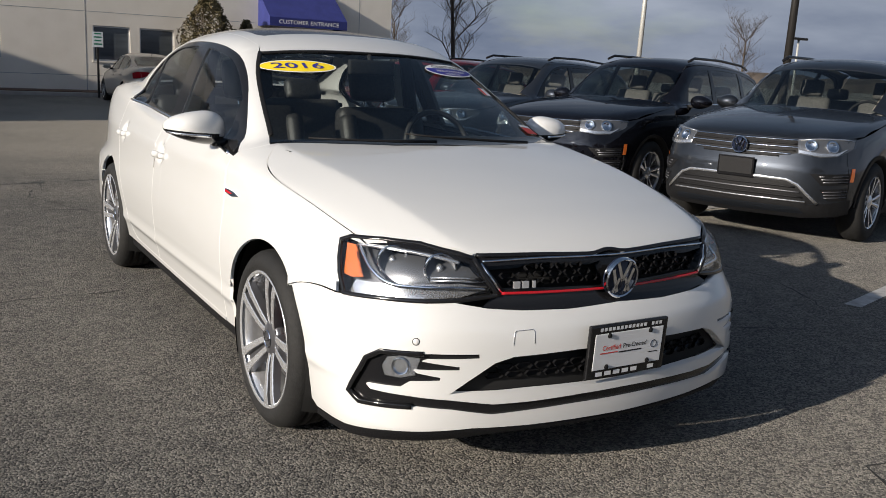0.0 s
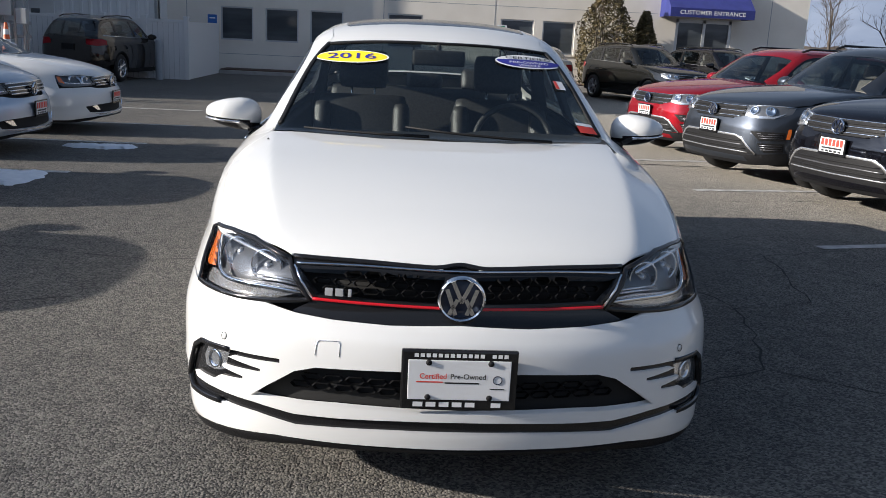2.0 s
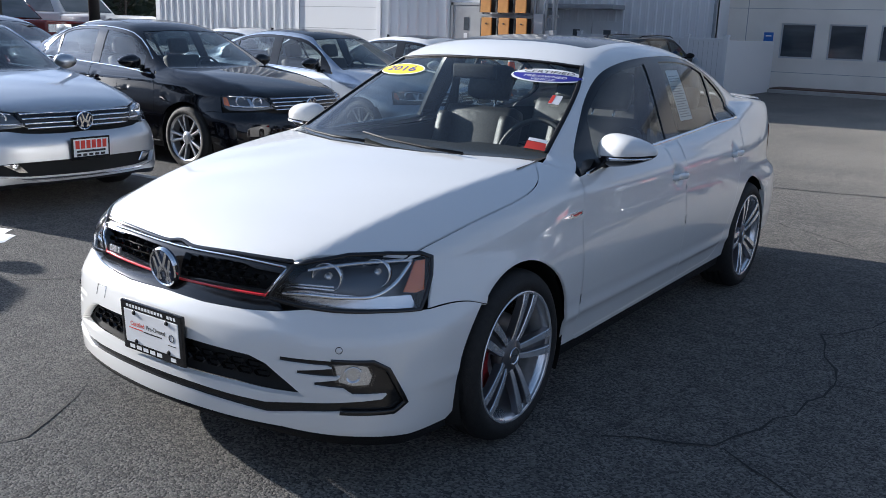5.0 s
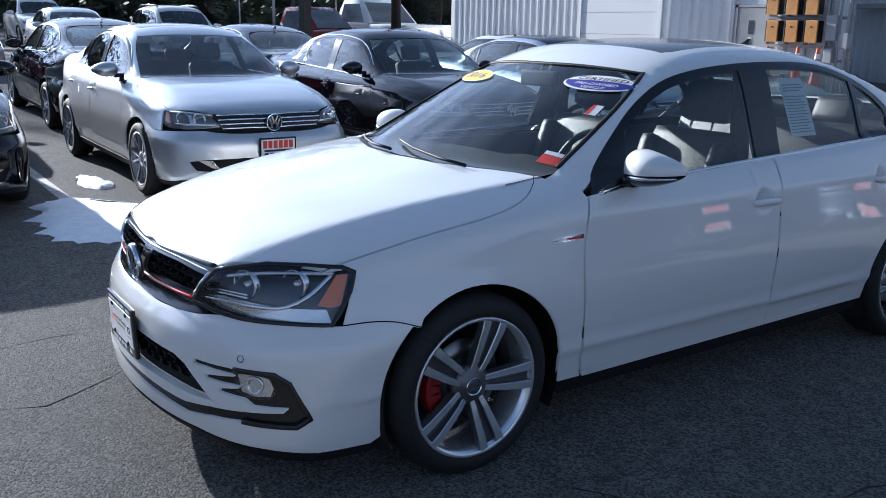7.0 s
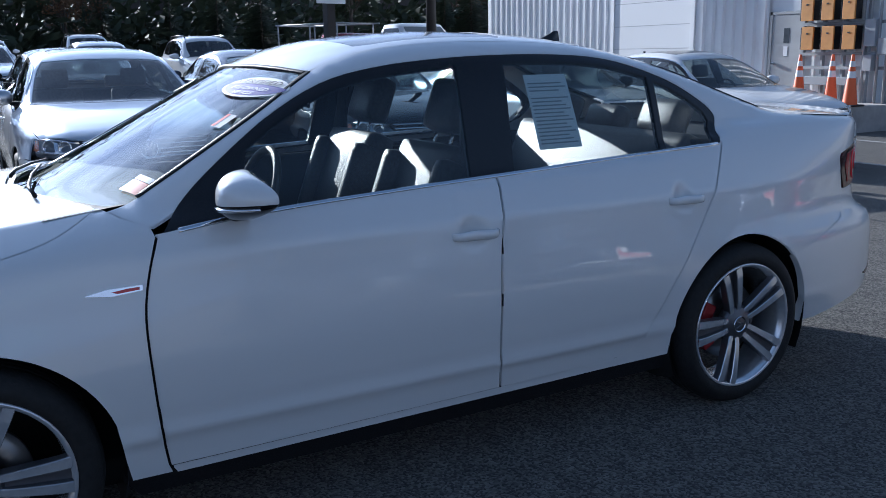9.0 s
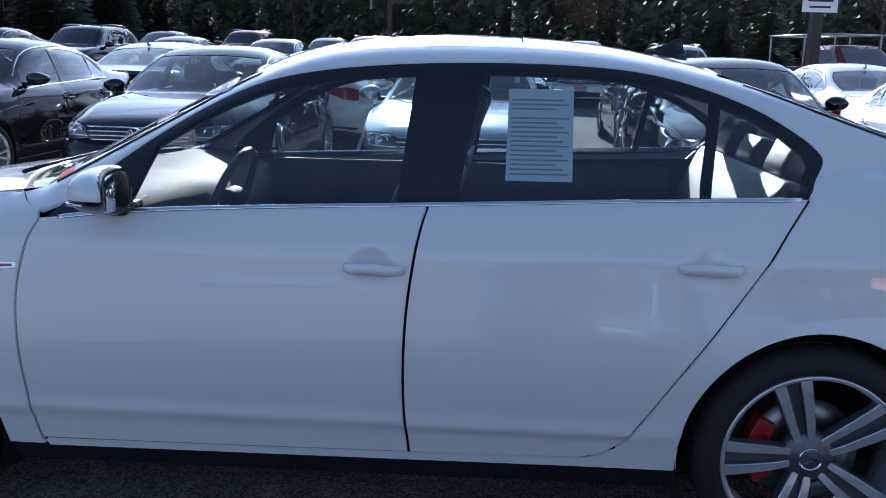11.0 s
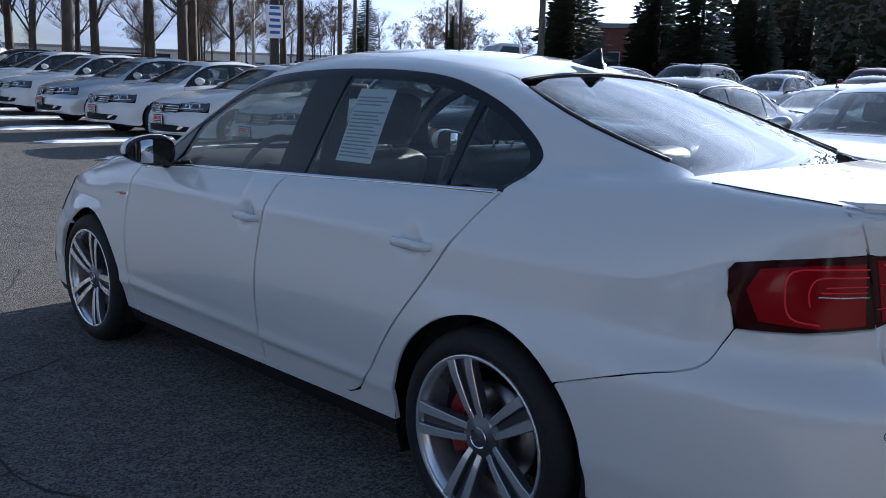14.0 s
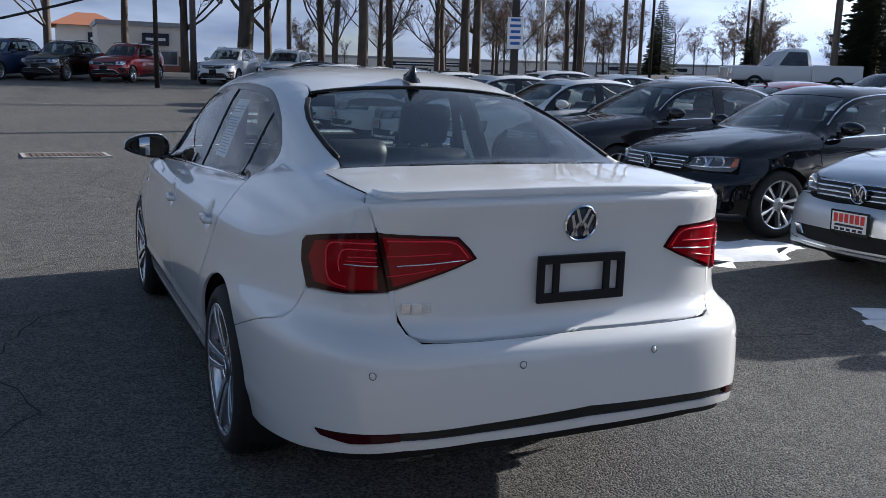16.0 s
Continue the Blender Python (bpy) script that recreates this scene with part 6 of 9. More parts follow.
def saloon_prototype(tall_grille):
    fld = BODY
    car = thing("parked_saloon", "parked saloon", "car")
    body_shell(car, 0.07, PAINT, sport=False)
    front = [(0, 0.735, belt_z(0.735) + 0.006)] + [(0, y, dlo_top(y) - 0.028) for y in (0.80, 0.9, 1.05, 1.2, 1.4, 1.535)] + [(0, 1.50, belt_z(1.5) + 0.006)]
    rear = [(0, 1.64, belt_z(1.64) + 0.006), (0, 1.69, dlo_top(1.69) - 0.026)] + [(0, y, dlo_top(y) - 0.026) for y in (1.85, 2.0, 2.2, 2.365)] + [(0, 2.33, belt_z(2.33) + 0.006)]
    quarter = [(0, 2.358, belt_z(2.358) + 0.006), (0, 2.392, dlo_top(2.39) - 0.03), (0, 2.46, 1.229), (0, 2.55, 1.180), (0, 2.615, 1.130), (0, 2.585, belt_z(2.58) + 0.006)]
    dlo = DLO_TOP + [(0, 2.1, belt_z(2.1)), (0, 1.585, belt_z(1.585)), (0, 1.0, belt_z(1.0)), (0, 0.72, belt_z(0.72)), (0, 0.52, belt_z(0.52))]
    side_glazing(car, fld, dlo, [front, rear, quarter], smooth_line([(0, 0.56, 0.916), (0, 1.0, 0.951), (0, 1.585, 0.974), (0, 2.1, 0.994), (0, 2.59, 1.014)], 4))
    for m in (False, True):
        s = -1 if m else 1
        ribbon("window_arch_chrome", fld, SIDE, [(x, y, z + 0.004) for x, y, z in DLO_TOP[4:-2:3]], 0.012, CHROME, car, mirror=m, lift=0.003)
        parked_mirror(car, 0.90, 0.765, 1.028, m)
        for cy, cz in ((1.455, 0.812), (2.345, 0.838)):
            p, n = on_surface(fld, SIDE, [(0, cy - 0.08, cz), (0, cy, cz), (0, cy + 0.08, cz)], 0.022)
            bm = bmesh.new()
            add_tube(bm, [(s * q[0], q[1], q[2]) for q in p], 0.011, 8)
            part("door_handle", bm, PAINT, car)
        for cy, cz, r in (ARCH_F, ARCH_R):
            bm = bmesh.new()
            rings = [[bm.verts.new((s * xx, cy + (r + o) * math.cos(a), cz + (r + o) * math.sin(a))) for a in np.linspace(radians(-25), radians(205), 20)] for xx, o in ((0.845, 0.004), (0.5, 0.03))]
            for i in range(19):
                bm.faces.new((rings[0][i], rings[0][i + 1], rings[1][i + 1], rings[1][i]))
            part("wheel_arch_liner", bm, DARK_GAP, car)
        lamp = [(0.478, -0.731, 0.743), (0.53, -0.69, 0.757), (0.60, -0.62, 0.772), (0.68, -0.53, 0.772), (0.735, -0.43, 0.766), (0.757, -0.40, 0.752), (0.758, -0.44, 0.665), (0.742, -0.48, 0.634),
                (0.66, -0.66, 0.628), (0.53, -0.762, 0.634), (0.424, -0.797, 0.646)]
        hl = panel("headlamp", fld, lamp, NOSE, LAMP_DARK, car, "clear headlamp", step=0.06, lift=-0.03, thick=0.03, mirror=m)
        if not tall_grille:
            panel("amber_marker", fld, [(0.735, -0.455, 0.748), (0.748, -0.42, 0.748), (0.752, -0.44, 0.68), (0.73, -0.50, 0.665)], NOSE, AMBER, hl, step=0.04, lift=-0.015, mirror=m)
        for bx, by, bz in ((0.56, -0.69, 0.702), (0.655, -0.57, 0.706)):
            bm = bmesh.new()
            add_lathe(bm, [(0.003, -0.03), (0.03, -0.02), (0.042, 0.0), (0.047, 0.003), (0.05, -0.02)], 18, look((s * (bx + 0.006), by - 0.012, bz), (s * (bx - 0.35), by + 1.0, bz)))
            part("reflector", bm, CHROME, hl)
        panel("lens", fld, lamp, NOSE, LENS, hl, step=0.06, lift=0.001, thick=0, mirror=m).visible_shadow = False
        ribbon("lamp_brow", fld, NOSE, [(0.49, -0.72, 0.738), (0.56, -0.66, 0.752), (0.64, -0.58, 0.760), (0.72, -0.46, 0.757)], 0.010, LAMP_SILVER, hl, lift=-0.006, mirror=m)
        panel("lamp_divider", fld, [(0.60, -0.63, 0.745), (0.622, -0.61, 0.748), (0.615, -0.66, 0.668), (0.590, -0.68, 0.668)], NOSE, LAMP_SILVER, hl, step=0.03, lift=-0.014, thick=0.01, mirror=m)
        ribbon("lamp_chrome", fld, NOSE, [(0.44, -0.79, 0.662), (0.55, -0.75, 0.664), (0.66, -0.65, 0.664), (0.73, -0.5, 0.668)], 0.014, LAMP_SILVER, hl, lift=-0.01, mirror=m)
        low = [(0.552, 3.585, 0.80), (0.578, 3.565, 0.965), (0.66, 3.47, 0.952), (0.724, 3.306, 0.908), (0.718, 3.338, 0.778), (0.66, 3.46, 0.783)]
        panel("tail_lamp", fld, low, TAIL, TAIL_RED, car, "red tail lamp", step=0.06, lift=0.004, mirror=m)
        panel("lid_tail_lamp", fld, [(0.572, 3.565, 0.965), (0.379, 3.635, 0.959), (0.324, 3.645, 0.895), (0.456, 3.62, 0.842), (0.548, 3.588, 0.803)], TAIL, TAIL_RED, car, "red tail lamp", step=0.06, lift=0.004, mirror=m)
        panel("side_skirt_chrome", fld, [(0, 0.42, 0.262), (0, 2.25, 0.275), (0, 2.25, 0.262), (0, 0.42, 0.250)], SIDE, CHROME, car, step=0.2, lift=0.006, mirror=m)
        panel("bumper_blade", fld, [(0.52, -0.83, 0.385), (0.60, -0.77, 0.382), (0.52, -0.83, 0.325), (0.47, -0.85, 0.322)], NOSE, CHROME, car, step=0.04, lift=0.004, mirror=m)
    zb = 0.575 if tall_grille else 0.622
    gh = [(0, -0.79, 0.742), (0.276, -0.772, 0.744), (0.47, -0.735, 0.742), (0.42, -0.796, 0.638), (0.40, -0.83, zb + 0.006), (0.192, -0.851, zb), (0, -0.855, zb)]
    g = panel("grille", fld, gh + mir(gh)[1:-1], NOSE, BLACK_GLOSS, car, "black grille with chrome bars", step=0.06, lift=0.001)
    panel("grille_backing", fld, [(0.5, 0, 0.76), (0.5, 0, 0.58), (-0.5, 0, 0.58), (-0.5, 0, 0.76)], NOSE, DARK_GAP, g, step=0.1, lift=-0.06, thick=0)
    n = 5 if tall_grille else 4
    for k in range(n):
        f = k / (n - 1)
        z = 0.734 + (zb + 0.010 - 0.734) * f
        w = 0.455 - 0.055 * f
        ribbon("grille_bar", fld, NOSE, smooth_line([(-w, -0.77, z), (-w / 2, -0.80, z + 0.002), (0, -0.83, z), (w / 2, -0.80, z + 0.002), (w, -0.77, z)], 4), 0.011, CHROME, g, lift=0.008, depth=0.012, label="chrome bar")
    emblem(car, look((0, -0.862, 0.672), (0, 1, 0.86)), 0.068)
    dealer_plate(car, look((0, -0.918, 0.47), (0, 1, 0.55)))
    panel("bumper_chrome", fld, [(0.62, -0.75, 0.292), (0.45, -0.86, 0.277), (0, -0.907, 0.272), (-0.45, -0.86, 0.277), (-0.62, -0.75, 0.292), (-0.45, -0.86, 0.268), (0, -0.907, 0.263), (0.45, -0.86, 0.268)], NOSE, CHROME, car, step=0.06, lift=0.005)
    part("floor_pan", box(-0.72, 0.72, -0.55, 3.45, 0.17, 0.30, 0.02), DARK_GAP, car)
    part("engine_bay", box(-0.60, 0.60, -0.62, 0.30, 0.26, 0.70, 0.02), DARK_GAP, car)
    part("boot_floor", box(-0.62, 0.62, 2.85, 3.45, 0.26, 1.0, 0.02), DARK_GAP, car)
    part("dashboard", box(-0.66, 0.66, 0.40, 0.82, 0.55, 0.95, 0.04), CABIN, car)
    cabin_simple(car, 0.0, 1.38, 2.45)
    bm = bmesh.new()
    add_box(bm, -0.006, 0.006, 2.28, 2.38, 1.39, 1.42, 0.003)
    add_box(bm, -0.004, 0.004, 2.33, 2.375, 1.41, 1.445, 0.002)
    part("roof_antenna", bm, BLACK_GLOSS, car)
    for x in (0.872, -0.872):
        for y in (0.0, 2.651):
            plain_wheel(car, x, y, 0.318, 0.232 if not tall_grille else 0.212, 10)
    return car


SUV_CURVES = dict(
    front=spline((0.2, -0.80), (0.32, -0.89), (0.5, -0.915), (0.66, -0.91), (0.74, -0.885), (0.88, -0.845), (0.95, -0.79), (1.1, -0.6)),
    rear=spline((0.25, 3.70), (0.4, 3.80), (0.7, 3.82), (0.95, 3.80), (1.1, 3.76), (1.3, 3.7)),
    width=spline((0.2, 0.86), (0.3, 0.885), (0.45, 0.905), (0.62, 0.918), (0.85, 0.912), (0.95, 0.90), (1.06, 0.86), (1.25, 0.77)),
    hood=spline((-0.9, 0.885), (-0.75, 0.94), (-0.4, 1.025), (0.0, 1.085), (0.5, 1.13), (0.8, 1.14), (1.4, 1.12)),
    deck=spline((1.4, 1.12), (2.5, 1.12), (3.9, 1.12)),
    roof=spline((0.95, 1.53), (1.15, 1.59), (1.5, 1.64), (1.9, 1.655), (2.5, 1.645), (3.0, 1.61), (3.5, 1.555)),
    nose=(spline((0.3, 0.20), (0.9, 0.22)), spline((0.3, 1.0), (0.6, 1.0), (0.9, 1.5))), tail=(0.10, spline((0.3, 1.1), (1.1, 1.4))),
    screen=((0.48, 1.115), (1.12, 1.56), 0.33), backlight=((3.42, 1.56), (3.80, 1.10), 0.12),
    belt=1.1, glass=0.80, lean=0.33, glass_r=0.03, glass_f=0.02, roof_crown=0.09, rail=0.05,
    mid=1.4, taper_f=0.006, taper_r=0.012, crown=spline((-0.9, 0.06), (0.4, 0.06)), crown4=0.06, edge=0.06)


def suv_prototype():
    fld = body_field(SUV_CURVES)
    car = thing("parked_suv", "parked sport utility vehicle", "car")
    wb, R = 2.79, 0.352
    topl = smooth_line([(0, 0.80, 1.10), (0, 0.95, 1.235), (0, 1.15, 1.38), (0, 1.35, 1.485), (0, 1.6, 1.535), (0, 2.0, 1.553), (0, 2.5, 1.545), (0, 2.95, 1.515), (0, 3.25, 1.46), (0, 3.42, 1.36), (0, 3.45, 1.25), (0, 3.38, 1.15)], 3)
    belt = [(0, 3.38, 1.148), (0, 2.6, 1.128), (0, 1.8, 1.11), (0, 1.0, 1.09), (0, 0.78, 1.085)]
    arch_f, arch_r = arc(0.0, 0.35, 0.40, 0, 180, 16), arc(wb, 0.352, 0.40, 0, 180, 16)
    a_edge = [(0, 0.66, 1.145), (0, 0.90, 1.30), (0, 1.15, 1.47), (0, 1.30, 1.545), (0, 1.6, 1.59), (0, 2.0, 1.606), (0, 2.5, 1.596), (0, 3.0, 1.56), (0, 3.36, 1.515)]
    hood_line = [(0.80, 0.62, 0), (0.83, 0.45, 0), (0.84, 0.1, 0), (0.82, -0.25, 0), (0.76, -0.50, 0)]
    shoulder, _ = on_surface(fld, TOP, [(x + 0.004, y, z) for x, y, z in reversed(hood_line)])
    rear_edge = [(0, 3.48, 1.40), (0, 3.60, 1.20), (0, 3.63, 1.08), (0, 3.60, 0.90), (0, 3.58, 0.62)]
    for m in (False, True):
        side = ([(0, -0.37, 0.42)] + [(0, -0.52, 0.50), (0, -0.55, 0.70), (0, -0.53, 0.80)] + [tuple(q) for q in shoulder] + a_edge + rear_edge + [(0, 3.30, 0.45)]
                + arc(wb, 0.352, 0.40, 12, 172, 16) + [(0, 2.36, 0.33), (0, 0.44, 0.33)] + arc(0.0, 0.35, 0.40, 5, 170, 16))
        bs = panel("body_side", fld, side, SIDE, PAINT, car, step=0.07, holes=[topl + belt], mirror=m)
        low = [(0, 0.43, 0.325), (0, 2.37, 0.325), (0, 2.40, 0.23), (0, 0.40, 0.22)]
        panel("sill_cladding", fld, low, SIDE, BLACK_TRIM, car, step=0.1, lift=0.006, mirror=m)
        for cy, cz in ((0.0, 0.35), (wb, 0.352)):
            s = -1 if m else 1
            bm = bmesh.new()
            base, nn = on_surface(fld, SIDE, arc(cy, cz, 0.42, -2, 182, 20), 0.006)
            base2, _ = on_surface(fld, SIDE, arc(cy, cz, 0.385, -2, 182, 20), 0.004)
            r1 = [bm.verts.new((s * q[0], q[1], q[2])) for q in base]
            r2 = [bm.verts.new((s * q[0], q[1], q[2])) for q in base2]
            r3 = [bm.verts.new((s * 0.5, q[1], q[2])) for q in base2]
            for u, v in ((r1, r2), (r2, r3)):
                for i in range(20):
                    bm.faces.new((u[i], u[i + 1], v[i + 1], v[i]))
            part("arch_cladding", bm, BLACK_TRIM, car)
        for line in ([(0, 0.52, 1.06), (0, 0.50, 0.80), (0, 0.52, 0.35)], [(0, 1.62, 1.10), (0, 1.60, 0.75), (0, 1.62, 0.35)], [(0, 2.62, 1.12), (0, 2.52, 0.85), (0, 2.36, 0.62)]):
            ribbon("door_seam", fld, SIDE, smooth_line(line, 4), 0.006, DARK_GAP, bs, mirror=m, lift=0.0005)
        parked_mirror(car, 0.95, 0.95, 1.13, m, 1.1)
        s = -1 if m else 1
        lamp = [(0.46, -0.80, 0.888), (0.62, -0.70, 0.905), (0.76, -0.55, 0.908), (0.82, -0.42, 0.900), (0.81, -0.46, 0.830), (0.72, -0.62, 0.762), (0.60, -0.72, 0.752), (0.46, -0.79, 0.772)]
        hl = panel("headlamp", fld, lamp, NOSE, LAMP_DARK, car, "bright clear headlamp", step=0.05, lift=0.001, thick=0.02, mirror=m)
        panel("light_strip", fld, [(0.47, -0.79, 0.800), (0.60, -0.72, 0.782), (0.72, -0.62, 0.790), (0.78, -0.53, 0.826), (0.72, -0.62, 0.768), (0.60, -0.72, 0.758), (0.47, -0.79, 0.778)], NOSE, LAMP_SILVER, hl, step=0.04, lift=0.008, thick=0.006, mirror=m)
        ribbon("lamp_brow", fld, NOSE, [(0.47, -0.80, 0.880), (0.62, -0.70, 0.897), (0.76, -0.55, 0.899), (0.81, -0.43, 0.892)], 0.012, LAMP_SILVER, hl, lift=0.008, mirror=m)
        for bx, by, br in ((0.545, -0.745, 0.046), (0.665, -0.63, 0.052)):
            p, n = on_surface(fld, NOSE, [(bx, by, 0.840)], 0.016)
            bm = bmesh.new()
            add_lathe(bm, [(0.004, -0.016), (0.02, -0.014), (0.036, -0.008), (br, 0.002), (br + 0.005, -0.004), (br + 0.005, -0.02)], 20, look((s * p[0][0], p[0][1], p[0][2]), (s * (p[0][0] - n[0][0]), p[0][1] - n[0][1], p[0][2] - n[0][2])))
            part("reflector", bm, CHROME, hl)
        panel("lens", fld, lamp, NOSE, LENS, hl, step=0.05, lift=0.022, thick=0.02, mirror=m).visible_shadow = False
        panel("amber_marker", fld, [(0, -0.50, 0.665), (0, -0.465, 0.665), (0, -0.48, 0.555), (0, -0.520, 0.555)], SIDE, AMBER, car, "amber side marker", step=0.05, lift=0.006, mirror=m)
        for o, lines in (([(0.56, -0.77, 0.615), (0.79, -0.50, 0.625), (0.79, -0.50, 0.535), (0.63, -0.70, 0.522)], ((0.595, 0.60, 0.605), (0.572, 0.62, 0.58), (0.549, 0.64, 0.556))),
                         ([(0.625, -0.71, 0.490), (0.79, -0.50, 0.505), (0.79, -0.50, 0.400), (0.675, -0.65, 0.395)], ((0.470, 0.65, 0.478), (0.446, 0.66, 0.452), (0.422, 0.67, 0.428)))):
            rec = panel("fog_recess", fld, o, NOSE, BLACK_TRIM, car, "black slatted bumper inlet", step=0.05, lift=0.003, mirror=m)
            for z0, x0, z1 in lines:
                ribbon("slat", fld, NOSE, [(x0, -0.70, z0), (0.72, -0.61, (z0 + z1) / 2), (0.78, -0.52, z1)], 0.008, ALLOY_DARK, rec, lift=0.008, mirror=m)
        rail = [(0, 1.35, 1.60), (0, 1.5, 1.615), (0, 2.2, 1.625), (0, 2.9, 1.595), (0, 3.1, 1.575)]
        bm = bmesh.new()
        add_tube(bm, [(s * 0.55, y, z + 0.025 - (0.03 if i in (0, 4) else 0)) for i, (x, y, z) in enumerate(rail)], 0.016, 8)
        part("roof_rail", bm, BLACK_GLOSS, car, "black roof rail")
        panel("tail_lamp", fld, [(0.45, 3.78, 1.06), (0.80, 3.60, 1.06), (0.86, 3.45, 1.03), (0.86, 3.45, 0.93), (0.70, 3.70, 0.90), (0.45, 3.78, 0.93)], TAIL, TAIL_RED, car, "red tail lamp", step=0.06, lift=0.008, mirror=m)
    pane1 = [(0, 0.97, 1.10)] + [(x, y, z - 0.03) for x, y, z in topl if 1.05 < y < 1.75] + [(0, 1.66, 1.115)]
    pane2 = [(0, 1.76, 1.118)] + [(0, 1.80, 1.515)] + [(x, y, z - 0.03) for x, y, z in topl if 1.85 < y < 2.66] + [(0, 2.62, 1.138)]
    pane3 = [(0, 2.72, 1.14), (0, 2.76, 1.50), (0, 3.0, 1.475), (0, 3.2, 1.435), (0, 3.36, 1.35), (0, 3.38, 1.25), (0, 3.33, 1.158)]
    side_glazing(car, fld, topl + belt, [pane1, pane2, pane3], list(reversed(belt)))
    e3, _ = on_surface(fld, SIDE, a_edge)
    roof_edge = [tuple(q) for q in e3 if q[1] > 1.1]
    half = [(0, 1.10, 0), (0.35, 1.13, 0)] + [(x - 0.004, y, z) for x, y, z in roof_edge] + [(0.35, 3.44, 0), (0, 3.45, 0)]
    panel("roof", fld, half + mir(half)[1:-1], TOP, PAINT, car, step=0.09, lift=-0.002)
    half = [(0, 0.49, 0), (0.5, 0.56, 0)] + hood_line + [(0.62, -0.68, 0), (0.45, -0.76, 0), (0.2, -0.80, 0), (0, -0.805, 0)]
    panel("bonnet", fld, half + mir(half)[1:-1], TOP, PAINT, car, step=0.07)
    scr = [tuple(q) for q in e3 if q[1] < 1.2]
    half = [(0, 0.50, 0), (0.5, 0.575, 0), (0.74, 0.66, 0)] + [(x - 0.01, y, z) for x, y, z in scr] + [(0.35, 1.12, 0), (0, 1.09, 0)]
    panel("windscreen", fld, half + mir(half)[1:-1], TOP, GLASS_PARKED, car, step=0.06, lift=-0.004, thick=0).visible_shadow = False
    half = [(0, 3.5, 1.52), (0.52, 3.48, 1.50), (0.66, 3.6, 1.22), (0.64, 3.7, 1.13), (0, 3.78, 1.12)]
    panel("rear_window", fld, half + mir(half)[1:-1], TAIL, GLASS_PARKED, car, step=0.1, lift=0.003)
    half = [(0, 3.5, 1.115), (0.70, 3.65, 1.12), (0.86, 3.5, 1.03), (0.90, 3.4, 0.62), (0.86, 3.3, 0.45), (0.6, 3.7, 0.36), (0, 3.8, 0.36)]
    panel("tailgate", fld, half + mir(half)[1:-1], TAIL, PAINT, car, step=0.09, lift=-0.003)
    dealer_plate(car, look((0, 3.84, 0.86), (0, 1, 0.86)), False)
    half = [(0, -0.8, 0.905), (0.3, -0.8, 0.908), (0.6, -0.70, 0.918), (0.80, -0.47, 0.915), (0.84, -0.45, 0.72), (0.86, -0.36, 0.45), (0.80, -0.45, 0.30), (0.55, -0.76, 0.27), (0, -0.85, 0.26)]
    panel("front_bumper", fld, half + mir(half)[1:-1], NOSE, PAINT, car, step=0.06, lift=-0.003)
    half = [(0, -0.9, 0.540), (0.42, -0.86, 0.538), (0.50, -0.82, 0.50), (0.61, -0.72, 0.372), (0.5, -0.80, 0.345), (0, -0.88, 0.335)]
    lg = panel("lower_grille", fld, half + mir(half)[1:-1], NOSE, BLACK_TRIM, car, "black lower grille", step=0.06, lift=0.002)
    for z, w, mt in ((0.495, 0.46, BLACK_TRIM), (0.455, 0.50, ALLOY_DARK), (0.415, 0.53, BLACK_TRIM), (0.378, 0.56, LAMP_SILVER)):
        ribbon("grille_slat", fld, NOSE, smooth_line([(-w, -0.78, z), (-w / 2, -0.86, z + 0.002), (0, -0.9, z), (w / 2, -0.86, z + 0.002), (w, -0.78, z)], 4), 0.012, mt, lg, lift=0.010, depth=0.012)
    ribbon("bumper_chrome", fld, NOSE, [(-0.62, -0.71, 0.365), (-0.56, -0.77, 0.44), (-0.50, -0.82, 0.515), (-0.42, -0.86, 0.552), (-0.2, -0.89, 0.556), (0, -0.91, 0.557), (0.2, -0.89, 0.556), (0.42, -0.86, 0.552), (0.50, -0.82, 0.515), (0.56, -0.77, 0.44), (0.62, -0.71, 0.365)],
           0.024, LAMP_SILVER, car, lift=0.010, depth=0.014, label="silver bumper trim bar")
    half = [(0, -0.85, 0.345), (0.5, -0.80, 0.345), (0.8, -0.45, 0.40), (0.80, -0.44, 0.28), (0.55, -0.76, 0.235), (0, -0.85, 0.23)]
    panel("bumper_cladding", fld, half + mir(half)[1:-1], NOSE, BLACK_TRIM, car, step=0.08, lift=0.003)
    half = [(0, -0.8, 0.880), (0.46, -0.80, 0.884), (0.46, -0.79, 0.775), (0.3, -0.85, 0.738), (0, -0.88, 0.728)]
    g = panel("grille", fld, half + mir(half)[1:-1], NOSE, BLACK_TRIM, car, "black grille with chrome bars", step=0.06, lift=0.002)
    for z, w, mt in ((0.874, 0.455, CHROME), (0.845, 0.45, BLACK_TRIM), (0.818, 0.455, CHROME), (0.790, 0.44, BLACK_TRIM), (0.762, 0.40, CHROME), (0.738, 0.31, BLACK_TRIM)):
        ribbon("grille_bar", fld, NOSE, smooth_line([(-w, -0.79, z), (-w / 2, -0.85, z - 0.002), (0, -0.87, z - 0.004), (w / 2, -0.85, z - 0.002), (w, -0.79, z)], 5), 0.0095, mt, g, lift=0.010, depth=0.012, label="chrome bar" if mt is CHROME else "black bar")
    emblem(car, look((0, -0.895, 0.805), (0, 1, 0.87)), 0.072)
    dealer_plate(car, look((0, -0.93, 0.625), (0, 1, 0.64)))
    part("floor_pan", box(-0.75, 0.75, -0.55, 3.5, 0.24, 0.40, 0.02), DARK_GAP, car)
